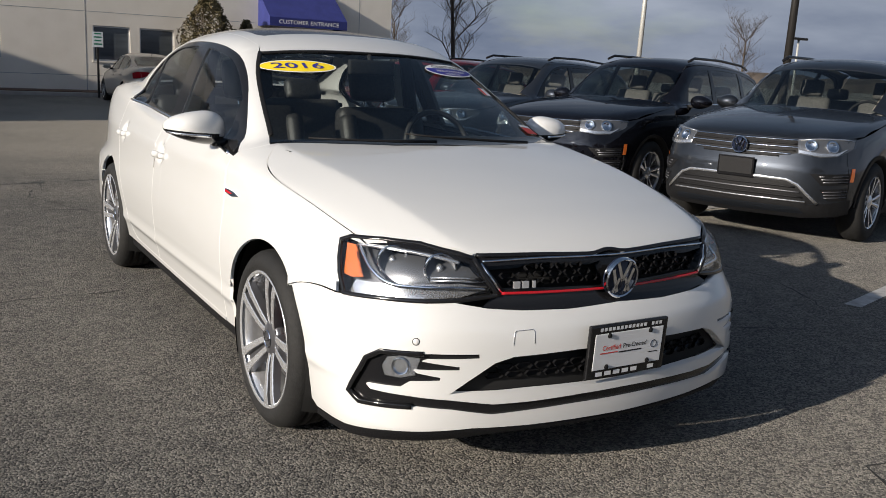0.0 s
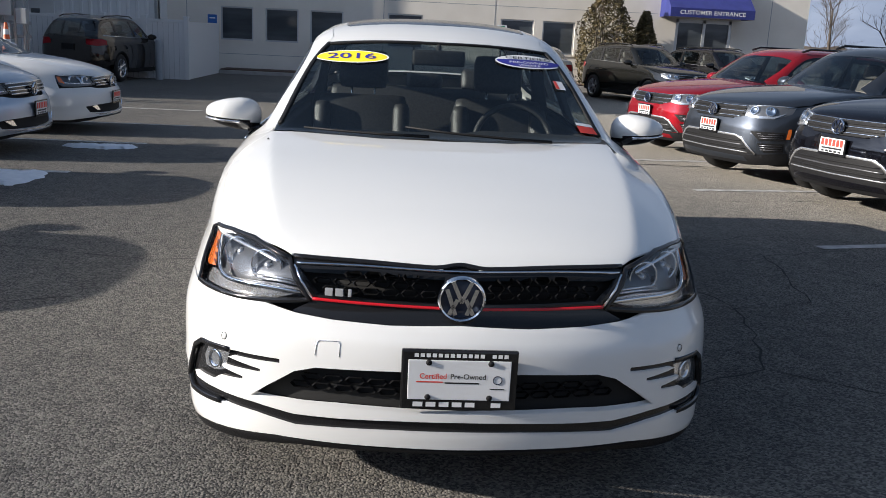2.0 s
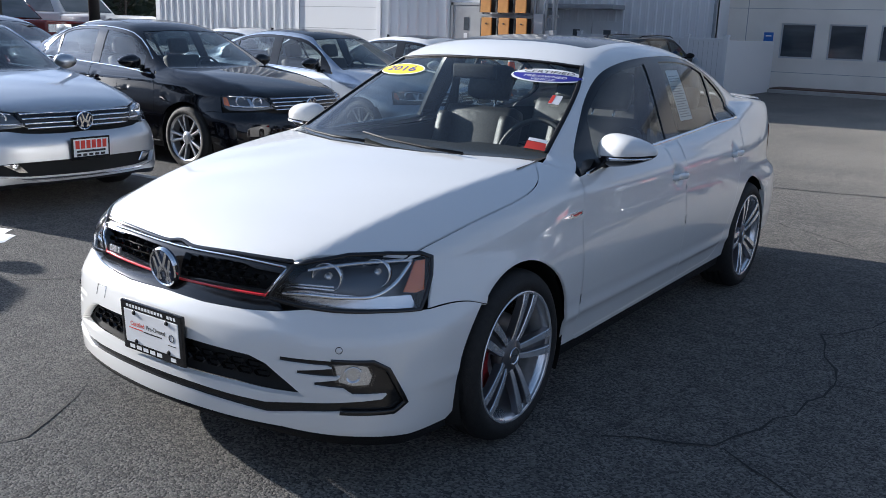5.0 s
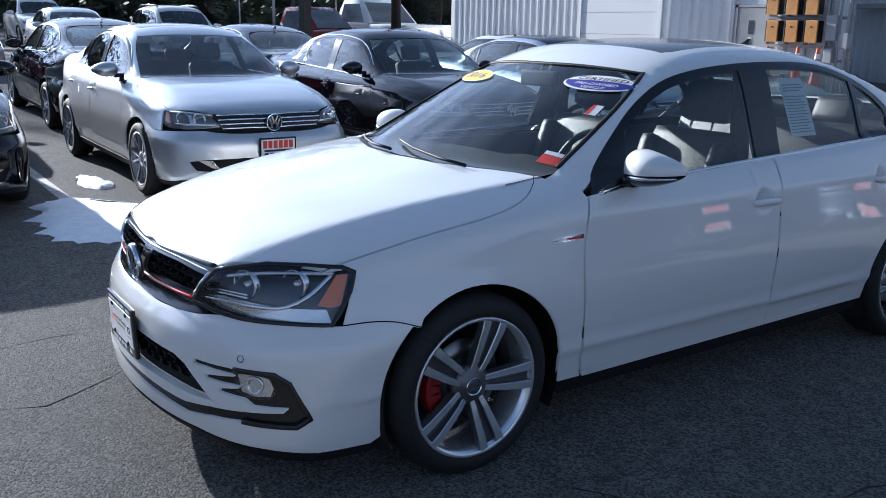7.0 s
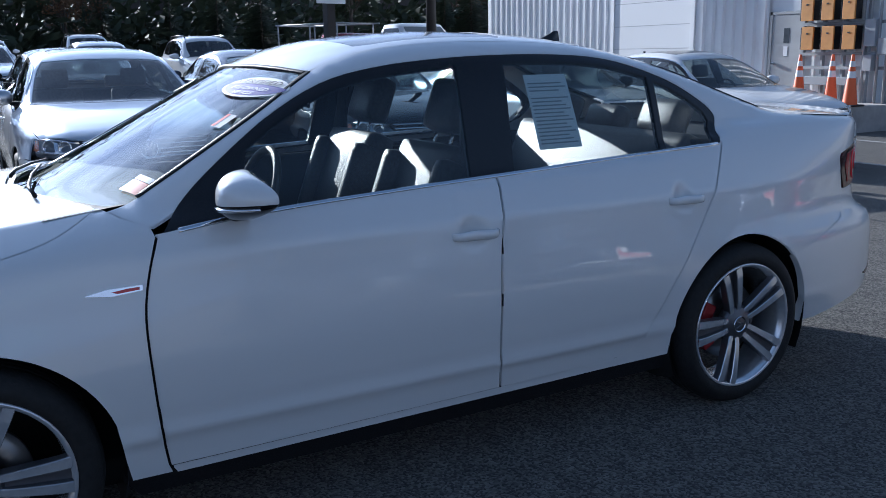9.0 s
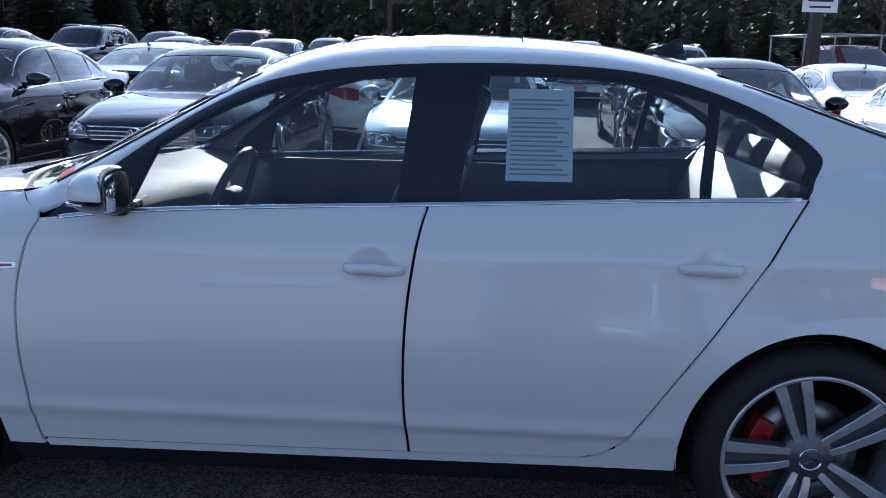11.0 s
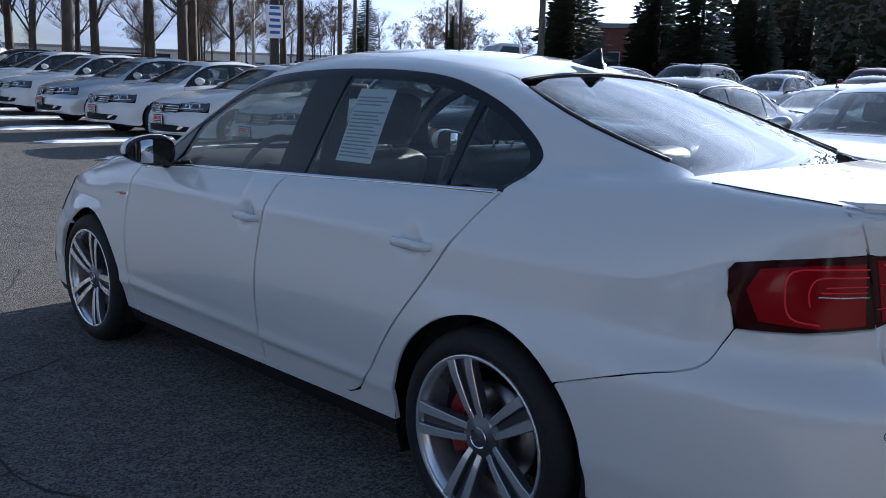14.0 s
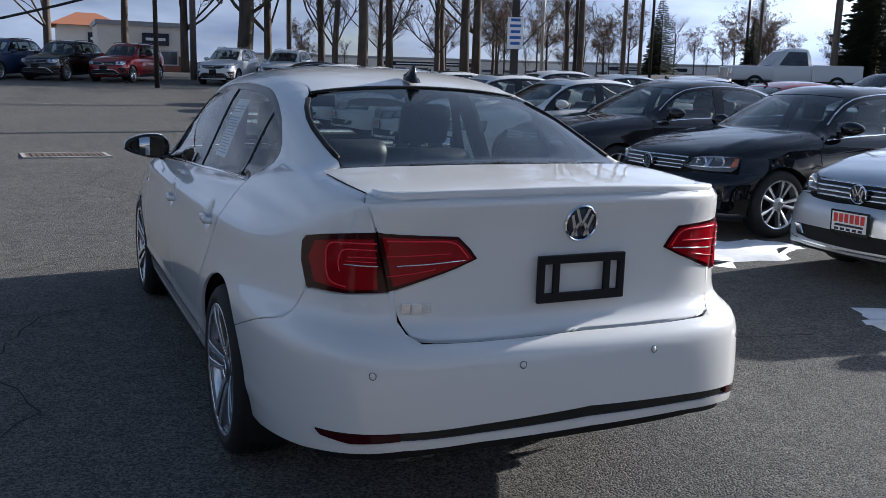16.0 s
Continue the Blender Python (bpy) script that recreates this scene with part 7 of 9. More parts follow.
    part("engine_bay", box(-0.65, 0.65, -0.66, 0.5, 0.35, 0.9, 0.02), DARK_GAP, car)
    part("dashboard", box(-0.70, 0.70, 0.62, 1.0, 0.7, 1.08, 0.04), CABIN, car)
    cabin_simple(car, 0.17, 1.65, 2.55, 0.38)
    for x in (0.90, -0.90):
        for y in (0.0, wb):
            plain_wheel(car, x, y, R, 0.235, 10)
    return car


WHITE, SILVER, GREY, BLACK = (0.72, 0.72, 0.71), (0.60, 0.61, 0.62, 0.85), (0.038, 0.043, 0.052, 0.75), (0.004, 0.004, 0.006)
RED, NEAR_BLACK, STEELBLUE = (0.22, 0.008, 0.014, 0.3), (0.010, 0.010, 0.009), (0.42, 0.47, 0.55, 0.85)
proto_p = saloon_prototype(False)
proto_p.scale = (1.03, 1.045, 1.022)
proto_j = saloon_prototype(True)
proto_j.scale = (1.01, 1.01, 1.0)
proto_s = suv_prototype()


def park(proto, x, y, rz, color, label, group, used=[]):
    """Parks a copy (or the prototype itself, the first time) with its front axle's middle at x, y."""
    m = pose(x, y, ground_z(x, y), 0, 0, rz)
    # lie along the slope of the ground
    f = Vector((math.sin(radians(rz)), -math.cos(radians(rz)), 0))
    back = Vector((x, y, 0)) - f * 2.7
    tilt = math.degrees(math.atan2(ground_z(x, y) - ground_z(back.x, back.y), 2.7))
    m = m @ pose(0, 0, 0, -tilt, 0, 0)
    if proto not in used:
        used.append(proto)
        proto.matrix_basis = m @ Matrix.Diagonal((*proto.scale, 1))
        car = proto
    else:
        car = copy_thing(proto, m)
    tagged(car, label, "car", group)
    paint_all(car, color)
    return car


ROW_W, ROW_E = "cars in the west row", "vehicles in the east row"
for i, (p, c, t) in enumerate(((proto_p, SILVER, "silver saloon with chrome grille bars in the row"), (proto_p, BLACK, "black saloon with chrome window trim in the row"),
                               (proto_p, STEELBLUE, "silver-blue saloon with dark roof in the row"), (proto_p, WHITE, "white saloon with dealer plate in the row"))):
    park(p, -4.95 + (0.17 if i == 0 else 0.0), 1.36 + 2.68 * i, 90, c, t, ROW_W)
for i, (p, c, t) in enumerate(((proto_p, BLACK, "black saloon with chrome grille bars in the row"), (proto_p, (0.02, 0.018, 0.02), "dark saloon parked among white ones"), (proto_j, WHITE, "white saloon without front plate in the row"),
                               (proto_j, WHITE, "white saloon with red dealer plate in the row"), (proto_j, WHITE, "white saloon with red dealer plate in the row"), (proto_j, SILVER, "silver-grey hatch-nosed car in the row"),
                               (proto_j, WHITE, "white saloon far along the row"), (proto_j, WHITE, "white saloon far along the row"), (proto_j, BLACK, "black car far along the row"))):
    park(p, -4.98 - 0.04 * i, 1.36 - 2.68 * (i + 1), 90, c, t, ROW_W)
for o in bpy.data.objects:
    if o.parent and tuple(round(v, 2) for v in o.color[:3]) == (0.42, 0.47, 0.55) and o.name.split(".")[0] in ("roof", "door_mirror"):
        o.color = (0.006, 0.006, 0.007, 0)
ang = radians(-72)
fx, fy = math.sin(ang), -math.cos(ang)
row_e = []
for (ex, ey), c, t in (((4.2, 2.32), GREY, "dark grey sport utility with blank plate"), ((3.82, 4.69), BLACK, "black sport utility with red dealer plate"), ((3.48, 6.98), (0.055, 0.063, 0.078, 0.75), "grey sport utility with silver bumper trim"), ((3.5, 9.75), RED, "red sport utility with red dealer plate")):
    row_e.append(park(proto_s, ex - fx * 0.93, ey - fy * 0.93, -72, c, t, ROW_E))
for o in list(row_e[0].children_recursive):
    if o.name.startswith("print_bar"):
        bpy.data.objects.remove(o)
    elif o.name.startswith("plate_face"):
        o.data = o.data.copy()
        o.data.materials[0] = BLACK_TRIM
# ---- buildings round the lot ----
TRIM_GREY = grain(material("grey_painted_trim", rough=0.5), 3, (0.30, 0.31, 0.32), (0.36, 0.37, 0.38))
FRAME_ALU = material("aluminium_frame", (0.55, 0.56, 0.57), 0.4, metal=0.7)
AWNING = grain(material("blue_awning_cloth", rough=0.75), 3, (0.020, 0.028, 0.16), (0.028, 0.038, 0.20), bump=0.15, bump_scale=80)
MULCH = grain(material("brown_mulch", rough=0.95), 14, (0.06, 0.035, 0.025), (0.13, 0.08, 0.055), bump=0.9, bump_scale=40)
CONCRETE = grain(material("kerb_concrete", rough=0.85), 5, (0.32, 0.31, 0.29), (0.42, 0.40, 0.38), bump=0.3, bump_scale=50)
VINYL = material("white_vinyl_fence", (0.74, 0.75, 0.76), 0.45)
WOOD_POLE = grain(material("weathered_pole_wood", rough=0.9), 6, (0.10, 0.085, 0.07), (0.19, 0.165, 0.14), stretch=(1, 1, 0.15), bump=0.4)
POLE_DARK = material("dark_bronze_pole", (0.035, 0.032, 0.03), 0.45, metal=0.4)
POLE_LIGHT = material("pale_metal_pole", (0.55, 0.54, 0.50), 0.45, metal=0.3)
ORANGE_BOX = grain(material("orange_inverter_paint", rough=0.5), 6, (0.50, 0.22, 0.05), (0.60, 0.28, 0.06))
GREY_BOX = material("grey_switchgear", (0.33, 0.35, 0.37), 0.5)
CONE_ORANGE = material("cone_orange", (0.75, 0.13, 0.03), 0.5)
SIGN_BLUE = material("sign_blue", (0.02, 0.12, 0.42), 0.5)
SIGN_GREEN = material("sign_green", (0.03, 0.22, 0.13), 0.5)
BRICK_RED = material("brick_facade", (0.26, 0.10, 0.075), 0.85)
TILE_ORANGE = material("orange_roof_tiles", (0.42, 0.16, 0.08), 0.8)
SNOW = grain(material("old_snow", rough=0.7), 12, (0.78, 0.80, 0.83), (0.90, 0.91, 0.93), bump=0.5, bump_scale=30)
LINE_PAINT = grain(material("worn_line_paint", rough=0.8), 9, (0.28, 0.27, 0.26), (0.55, 0.54, 0.52))


def pierced_wall(x0, x1, z0, z1, y, holes, depth=0.18):
    """A front wall facing south with real openings and their reveals."""
    xs = sorted({x0, x1, *[h[0] for h in holes], *[h[1] for h in holes]})
    zs = sorted({z0, z1, *[h[2] for h in holes], *[h[3] for h in holes]})
    bm = bmesh.new()

    def quad(*p):
        bm.faces.new([bm.verts.new(q) for q in p])
    for a, b in zip(xs, xs[1:]):
        for c, d in zip(zs, zs[1:]):
            if not any(h[0] <= a and b <= h[1] and h[2] <= c and d <= h[3] for h in holes):
                quad((a, y, c), (b, y, c), (b, y, d), (a, y, d))
    for a, b, c, d in holes:
        e = y + depth
        quad((a, y, c), (a, e, c), (b, e, c), (b, y, c))
        quad((a, y, d), (b, y, d), (b, e, d), (a, e, d))
        quad((a, y, c), (a, y, d), (a, e, d), (a, e, c))
        quad((b, y, c), (b, e, c), (b, e, d), (b, y, d))
    bmesh.ops.remove_doubles(bm, verts=bm.verts, dist=0.001)
    bmesh.ops.recalc_face_normals(bm, faces=bm.faces)
    return bm


def window_part(parent, x0, x1, z0, z1, y, name="window"):
    bm = bmesh.new()
    for a, b, c, d in ((x0, x0 + 0.05, z0, z1), (x1 - 0.05, x1, z0, z1), (x0 + 0.05, x1 - 0.05, z1 - 0.05, z1), (x0 + 0.05, x1 - 0.05, z0, z0 + 0.05)):
        add_box(bm, a, b, y + 0.06, y + 0.13, c, d)
    w = part(name, bm, FRAME_ALU, parent, "aluminium-framed office window", smooth=False)
    bm = bmesh.new()
    add_box(bm, x0 + 0.045, x1 - 0.045, y + 0.095, y + 0.105, z0 + 0.045, z1 - 0.045)
    part("pane", bm, WINDOW_DARK, w, "dark reflecting pane", smooth=False)
    bm = bmesh.new()
    add_box(bm, x0 - 0.04, x1 + 0.04, y - 0.03, y + 0.06, z0 - 0.05, z0)
    part("sill", bm, STUCCO, w, smooth=False)
    return w


def office_building():
    b = tagged(thing("office_building", "cream stucco dealership building with dark windows", "building"), kind="structure")
    Y, g = 28.2, -0.6
    wins = [(-6.07, -4.98, 0.88, 1.99), (-4.57, -3.45, 0.88, 1.99), (-3.05, -1.93, 0.88, 1.99), (-0.41, 0.80, 0.88, 2.02), (3.5, 4.66, 0.90, 2.02), (4.97, 6.1, 0.90, 2.02)]
    door = (9.65, 11.65, -0.22, 2.32)
    part("wall", pierced_wall(-7.9, 14.35, g, 7.2, Y, wins + [door]), STUCCO, b, smooth=False)
    bm = bmesh.new()
    for p in (((14.35, Y, g), (14.35, Y + 16, g), (14.35, Y + 16, 7.2), (14.35, Y, 7.2)), ((-7.9, Y + 16, g), (-7.9, Y, g), (-7.9, Y, 7.2), (-7.9, Y + 16, 7.2)), ((14.35, Y + 16, g), (-7.9, Y + 16, g), (-7.9, Y + 16, 7.2), (14.35, Y + 16, 7.2))):
        bm.faces.new([bm.verts.new(q) for q in p])
    part("wall", bm, STUCCO, b, smooth=False)
    part("roof", box(-8.0, 14.45, Y - 0.1, Y + 16.1, 7.2, 7.45), TRIM_GREY, b, smooth=False)
    part("room_back", box(-7.7, 14.2, Y + 2.5, Y + 2.6, g, 7.1), CABIN, b, smooth=False)
    for w in wins:
        window_part(b, *w, Y)
    for x in (-0.55, 3.28, 6.9, -7.2, 13.0):
        part("panel_joint", box(x - 0.012, x + 0.012, Y - 0.004, Y + 0.01, -0.2, 7.2), TRIM_GREY, b, smooth=False)
    for z in (2.45, 0.42):
        part("panel_joint", box(-7.9, 9.0, Y - 0.003, Y + 0.01, z - 0.008, z + 0.008), TRIM_GREY, b, smooth=False)
    bm = bmesh.new()
    for a in (9.65, 10.62, 11.55):
        add_box(bm, a, a + 0.10, Y + 0.02, Y + 0.14, -0.22, 2.32)
    add_box(bm, 9.65, 11.65, Y + 0.02, Y + 0.14, 2.20, 2.32)
    d = part("entrance_door", bm, FRAME_ALU, b, "glazed aluminium entrance doors", smooth=False)
    part("door_glass", box(9.7, 11.6, Y + 0.07, Y + 0.09, -0.2, 2.25), WINDOW_DARK, d, smooth=False)
    part("notice", box(10.05, 10.35, Y + 0.055, Y + 0.068, 0.9, 1.35), PLATE_WHITE, d, smooth=False)
    bm = bmesh.new()
    v = [bm.verts.new(p) for p in ((9.05, 27.0, 2.36), (11.95, 27.0, 2.36), (11.95, 27.0, 2.66), (9.05, 27.0, 2.66), (9.05, Y, 3.55), (11.95, Y, 3.55), (9.05, Y, 2.36), (11.95, Y, 2.36))]
    for q in ((0, 1, 2, 3), (3, 2, 5, 4), (0, 3, 4, 6), (1, 7, 5, 2)):
        bm.faces.new([v[i] for i in q])
    aw = part("awning", bm, AWNING, b, "dark blue cloth awning", smooth=False)
    letters("entrance_words", "CUSTOMER ENTRANCE", 0.19, WHITE_VINYL, aw, lambda pts: [Vector((10.5 + x, 26.994, 2.51 + y)) for x, y in pts], stretch=1.12)
    for x, z, w in ((-0.83, 0.50, 0.13), (-1.0, 0.16, 0.05)):
        part("wall_vent", box(x - w, x + w, Y - 0.08, Y, z - 0.05, z + 0.05, 0.01), GREY_BOX, b, smooth=False)
    return b


office_building()
tagged(part("planting_bed", box(-5.9, 9.0, 27.0, 28.19, -0.6, -0.05, 0.02), MULCH, None, smooth=False), "strip of brown mulch along the wall", "planting bed", kind="structure")
tagged(part("kerb", box(-5.9, 14.0, 26.8, 26.99, -0.6, -0.08, 0.02), CONCRETE, None, smooth=False), "low concrete kerb along the building", "kerb", kind="structure")
tagged(part("pavement", box(9.02, 14.3, 27.0, 28.19, -0.6, -0.10), CONCRETE, None, smooth=False), "concrete entrance path", "pavement", kind="structure")


def rib_sheet(x0, x1, y, z0, z1, pitch=0.30, depth=0.045):
    bm = bmesh.new()
    pts = []
    x = x0
    while x < x1 - 0.01:
        for dx, dy in ((0.0, 0), (pitch * 0.55, 0), (pitch * 0.66, -depth), (pitch * 0.88, -depth)):
            if x + dx < x1:
                pts.append((x + dx, y + dy))
        x += pitch
    pts.append((x1, y))
    lo = [bm.verts.new((a, b, z0)) for a, b in pts]
    hi = [bm.verts.new((a, b, z1)) for a, b in pts]
    for i in range(len(pts) - 1):
        bm.faces.new((lo[i], lo[i + 1], hi[i + 1], hi[i]))
    return bm


def metal_building():
    b = tagged(thing("metal_building", "white corrugated metal workshop building", "building"), kind="structure")
    Y, H = 15.5, 6.1
    bm = bmesh.new()
    foot = [(-21.8, Y), (-7.9, Y), (-8.4, Y + 0.95), (-14.8, 27.2), (-14.8, 29), (-21.8, 29)]
    lo, hi = [bm.verts.new((x, y + 0.05, -0.5)) for x, y in foot], [bm.verts.new((x, y + 0.05, H)) for x, y in foot]
    for i in range(len(foot)):
        j = (i + 1) % len(foot)
        bm.faces.new((lo[i], lo[j], hi[j], hi[i]))
    bm.faces.new(hi)
    part("wall", bm, METAL_WALL, b, smooth=False)
    part("corrugated_sheet", rib_sheet(-21.8, -15.65, Y, -0.3, H), METAL_WALL, b, "white ribbed wall sheet", smooth=False)
    part("corrugated_sheet", rib_sheet(-12.6, -10.45, Y, -0.3, H), METAL_WALL, b, "white ribbed wall sheet", smooth=False)
    part("corrugated_sheet", rib_sheet(-9.5, -7.95, Y + 0.02, -0.3, H, 0.3, 0.02), METAL_WALL, b, "white ribbed wall sheet", smooth=False)
    gate = part("overhead_door", box(-15.5, -12.75, Y - 0.01, Y + 0.04, -0.3, 4.2), VINYL, b, "flat pale overhead door", smooth=False)
    for k in range(1, 8):
        part("door_joint", box(-15.5, -12.75, Y - 0.013, Y, -0.3 + 0.56 * k, -0.29 + 0.56 * k), TRIM_GREY, gate, smooth=False)
    for x in (-15.58, -12.68):
        part("door_trim", box(x - 0.07, x + 0.07, Y - 0.04, Y + 0.04, -0.3, 4.3), METAL_WALL, b, smooth=False)
    d = part("steel_door", box(-10.33, -9.58, Y - 0.02, Y + 0.04, 0.3, 2.02, 0.004), TRIM_GREY, b, "grey steel door with small window", smooth=False)
    part("door_window", box(-10.02, -9.88, Y - 0.026, Y - 0.015, 1.45, 1.75), WINDOW_DARK, d, smooth=False)
    part("notice", box(-10.01, -9.91, Y - 0.026, Y - 0.015, 1.18, 1.38), PLATE_WHITE, d, smooth=False)
    part("door_handle", box(-10.28, -10.18, Y - 0.08, Y - 0.02, 1.0, 1.05, 0.005), CHROME, d, smooth=False)
    part("door_frame", box(-10.40, -10.335, Y - 0.03, Y + 0.05, 0.3, 2.09), TRIM_GREY, b, smooth=False)
    part("door_frame", box(-9.575, -9.51, Y - 0.03, Y + 0.05, 0.3, 2.09), TRIM_GREY, b, smooth=False)
    part("door_frame", box(-10.40, -9.51, Y - 0.03, Y + 0.05, 2.03, 2.09), TRIM_GREY, b, smooth=False)
    # back wing with canopy door
    part("corrugated_sheet", rib_sheet(-14.8, -7.85, 27.2, -0.6, H, 0.3, 0.03), METAL_WALL, b, "white ribbed wall sheet", smooth=False)
    bm = bmesh.new()
    add_box(bm, -7.9, -7.85, 27.2, 28.2, -0.6, H)
    part("wall", bm, METAL_WALL, b, smooth=False)
    part("door_canopy", box(-14.2, -11.2, 26.2, 27.2, 2.30, 2.46, 0.03), TRIM_GREY, b, "flat canopy", smooth=False)
    for x0, x1 in ((-13.6, -12.42), (-12.38, -11.2)):
        d = part("double_door", box(x0, x1, 27.12, 27.18, -0.3, 1.9, 0.005), METAL_WALL, b, "pale steel double door", smooth=False)
        part("door_window", box(x0 * 0.5 + x1 * 0.5 - 0.14, x0 * 0.5 + x1 * 0.5 + 0.14, 27.11, 27.13, 1.25, 1.6), WINDOW_DARK, d, smooth=False)
    part("drain_pipe", box(-7.98, -7.90, 27.05, 27.15, -0.5, H), TRIM_GREY, b, smooth=False)
    return b


metal_building()
tagged(part("pavement_apron", box(-21.8, -7.3, 13.9, 15.5, -0.4, 0.30, 0.02), CONCRETE, None, smooth=False), "raised concrete apron along the workshop", "pavement", kind="structure")


def inverter_wall():
    rack = thing("switchgear_rack", "metal rack of conduits and grey switch boxes on the wall", "electrical equipment")
    for z in (0.95, 1.22, 1.80, 2.36):
        part("rail", box(-9.46, -7.4, 15.34, 15.38, z - 0.03, z + 0.03), TRIM_GREY, rack, smooth=False)
    for x in (-9.46, -8.98, -8.5, -7.98, -7.5):
        part("upright", box(x - 0.025, x + 0.025, 15.38, 15.46, 0.3, 2.7), TRIM_GREY, rack, smooth=False)
    for x0, x1, z0, z1 in ((-7.92, -7.70, 1.35, 1.85), (-7.62, -7.42, 1.2, 1.5), (-7.92, -7.74, 0.9, 1.2), (-9.3, -8.1, 0.62, 0.78)):
        part("switch_box", box(x0, x1, 15.2, 15.36, z0, z1, 0.008), GREY_BOX, rack, smooth=False)
    for x in (-7.98, -7.68, -7.5):
        bm = bmesh.new()
        add_tube(bm, [(x, 15.3, 0.3), (x, 15.3, 2.2), (x, 15.3, 4.5)], 0.028, 8)
        part("conduit", bm, GREY_BOX, rack)
    first = None
    for z in (1.86, 1.30):
        for k in range(3):
            x = -9.38 + 0.47 * k + (0.04 if z < 1.5 else 0)
            if first is None:
                first = thing("inverter_box", "orange inverter box with dark side on the wall", "electrical box", "orange inverter boxes on the wall")
                part("cover", box(0.06, 0.33, -0.02, 0.02, 0, 0.45, 0.006), ORANGE_BOX, first, smooth=False)
                part("body", box(0.0, 0.33, 0.02, 0.20, 0.01, 0.44, 0.006), INK_BLACK, first, smooth=False)
                part("dial", box(0.17, 0.22, -0.026, -0.02, 0.30, 0.33), INK_BLACK, first, smooth=False)
                first.matrix_basis = pose(x, 15.14, z)
            else:
                copy_thing(first, pose(x, 15.14, z))


inverter_wall()


def cone():
    c = thing("traffic_cone", "orange traffic cone with white bands by the wall", "traffic cone", "cones by the workshop")
    bm = bmesh.new()
    add_box(bm, -0.18, 0.18, -0.18, 0.18, 0, 0.03, 0.008)
    part("base", bm, INK_BLACK, c, smooth=False)
    bm = bmesh.new()
    add_lathe(bm, [(0.13, 0.03), (0.028, 0.90), (0.02, 0.92), (0.0005, 0.92)], 18)
    cc = part("cone_body", bm, CONE_ORANGE, c)
    for z0, z1 in ((0.50, 0.62), (0.70, 0.80)):
        bm = bmesh.new()
        add_lathe(bm, [(0.13 - (z0 - 0.03) * 0.117 + 0.002, z0), (0.13 - (z1 - 0.03) * 0.117 + 0.002, z1)], 18)
        part("white_band", bm, WHITE_VINYL, cc)
    return c


c0 = cone()
c0.matrix_basis = pose(-8.75, 14.5, 0.30)
for x, y in ((-8.1, 14.6), (-7.45, 14.3)):
    copy_thing(c0, pose(x, y, 0.30))


def fence():
    f = thing("vinyl_fence", "white vinyl screen fence with hazard diamond sign", "fence")
    for k in range(5):
        x = -10.5 + 1.137 * k
        bm = bmesh.new()
        add_box(bm, x - 0.065, x + 0.065, 22.44, 22.57, -0.6, 1.50, 0.01)
        add_box(bm, x - 0.08, x + 0.08, 22.425, 22.585, 1.50, 1.54, 0.01)
        part("post", bm, VINYL, f, smooth=False)
    for k in range(4):
        x = -10.435 + 1.137 * k
        p = part("fence_panel", box(x, x + 1.007, 22.485, 22.525, -0.25, 1.36), VINYL, f, smooth=False)
        bm = bmesh.new()
        add_box(bm, x, x + 1.007, 22.47, 22.54, 1.36, 1.44, 0.008)
        add_box(bm, x, x + 1.007, 22.47, 22.54, -0.30, -0.22, 0.008)
        part("rail", bm, VINYL, p, smooth=False)
        for q in range(1, 7):
            part("board_groove", box(x + 0.144 * q, x + 0.144 * q + 0.006, 22.482, 22.486, -0.22, 1.36), TRIM_GREY, p, smooth=False)
    bm = bmesh.new()
    add_box(bm, -0.17, 0.17, -0.006, 0.006, -0.17, 0.17, 0, pose(-7.28, 22.46, 1.0, 0, 45, 0))
    s = part("hazard_sign", bm, PLATE_WHITE, f, "white diamond hazard sign", smooth=False)
    for x, z, m in ((-7.28, 1.10, INK_RED), (-7.38, 1.0, SIGN_BLUE), (-7.18, 1.0, YELLOW)):
        bm = bmesh.new()
        add_box(bm, -0.06, 0.06, -0.003, 0.003, -0.06, 0.06, 0, pose(x, 22.451, z, 0, 45, 0))
        part("sign_field", bm, m, s, smooth=False)
    part("notice", box(-8.25, -7.95, 22.47, 22.48, 1.05, 1.2), PLATE_WHITE, f, smooth=False)
    part("return_panel", box(-5.97, -5.93, 22.58, 27.1, -0.4, 1.40), VINYL, f, smooth=False)


fence()
bm = bmesh.new()
add_lathe(bm, [(0.10, -0.4), (0.10, 0.88), (0.085, 0.95), (0.04, 0.99), (0.0005, 1.0)], 20, pose(-6.6, 22.0, -0.1))
tagged(part("bollard", bm, GREY_BOX, None), "grey steel bollard by the white fence", "bollard")


def sign_post(x, y, z0, board_z, w, h, mat, label, thick=0.03, post=POLE_DARK, top=None, rows=4, name="sign", face=0, ink=SIGN_GREEN):
    t = thing(name, label, "sign", at=pose(x, y, z0, 0, 0, face))
    top = top or board_z + h / 2
    bm = bmesh.new()
    add_box(bm, -thick, thick, -thick, thick, -0.3, top - z0, 0.004)
    part("post", bm, post, t, smooth=False)
    b = part("sign_board", box(-w / 2, w / 2, -thick - 0.012, -thick - 0.002, board_z - z0 - h / 2, board_z - z0 + h / 2, 0.003), mat, t, smooth=False)
    for k in range(rows):
        zz = board_z - z0 + h / 2 - h * (k + 0.7) / (rows + 0.4)
        ww = w * (0.36 if k % 2 else 0.30)
        part("print_bar", box(-ww, ww, -thick - 0.015, -thick - 0.0125, zz, zz + h * 0.09), ink, b, smooth=False)
    return t


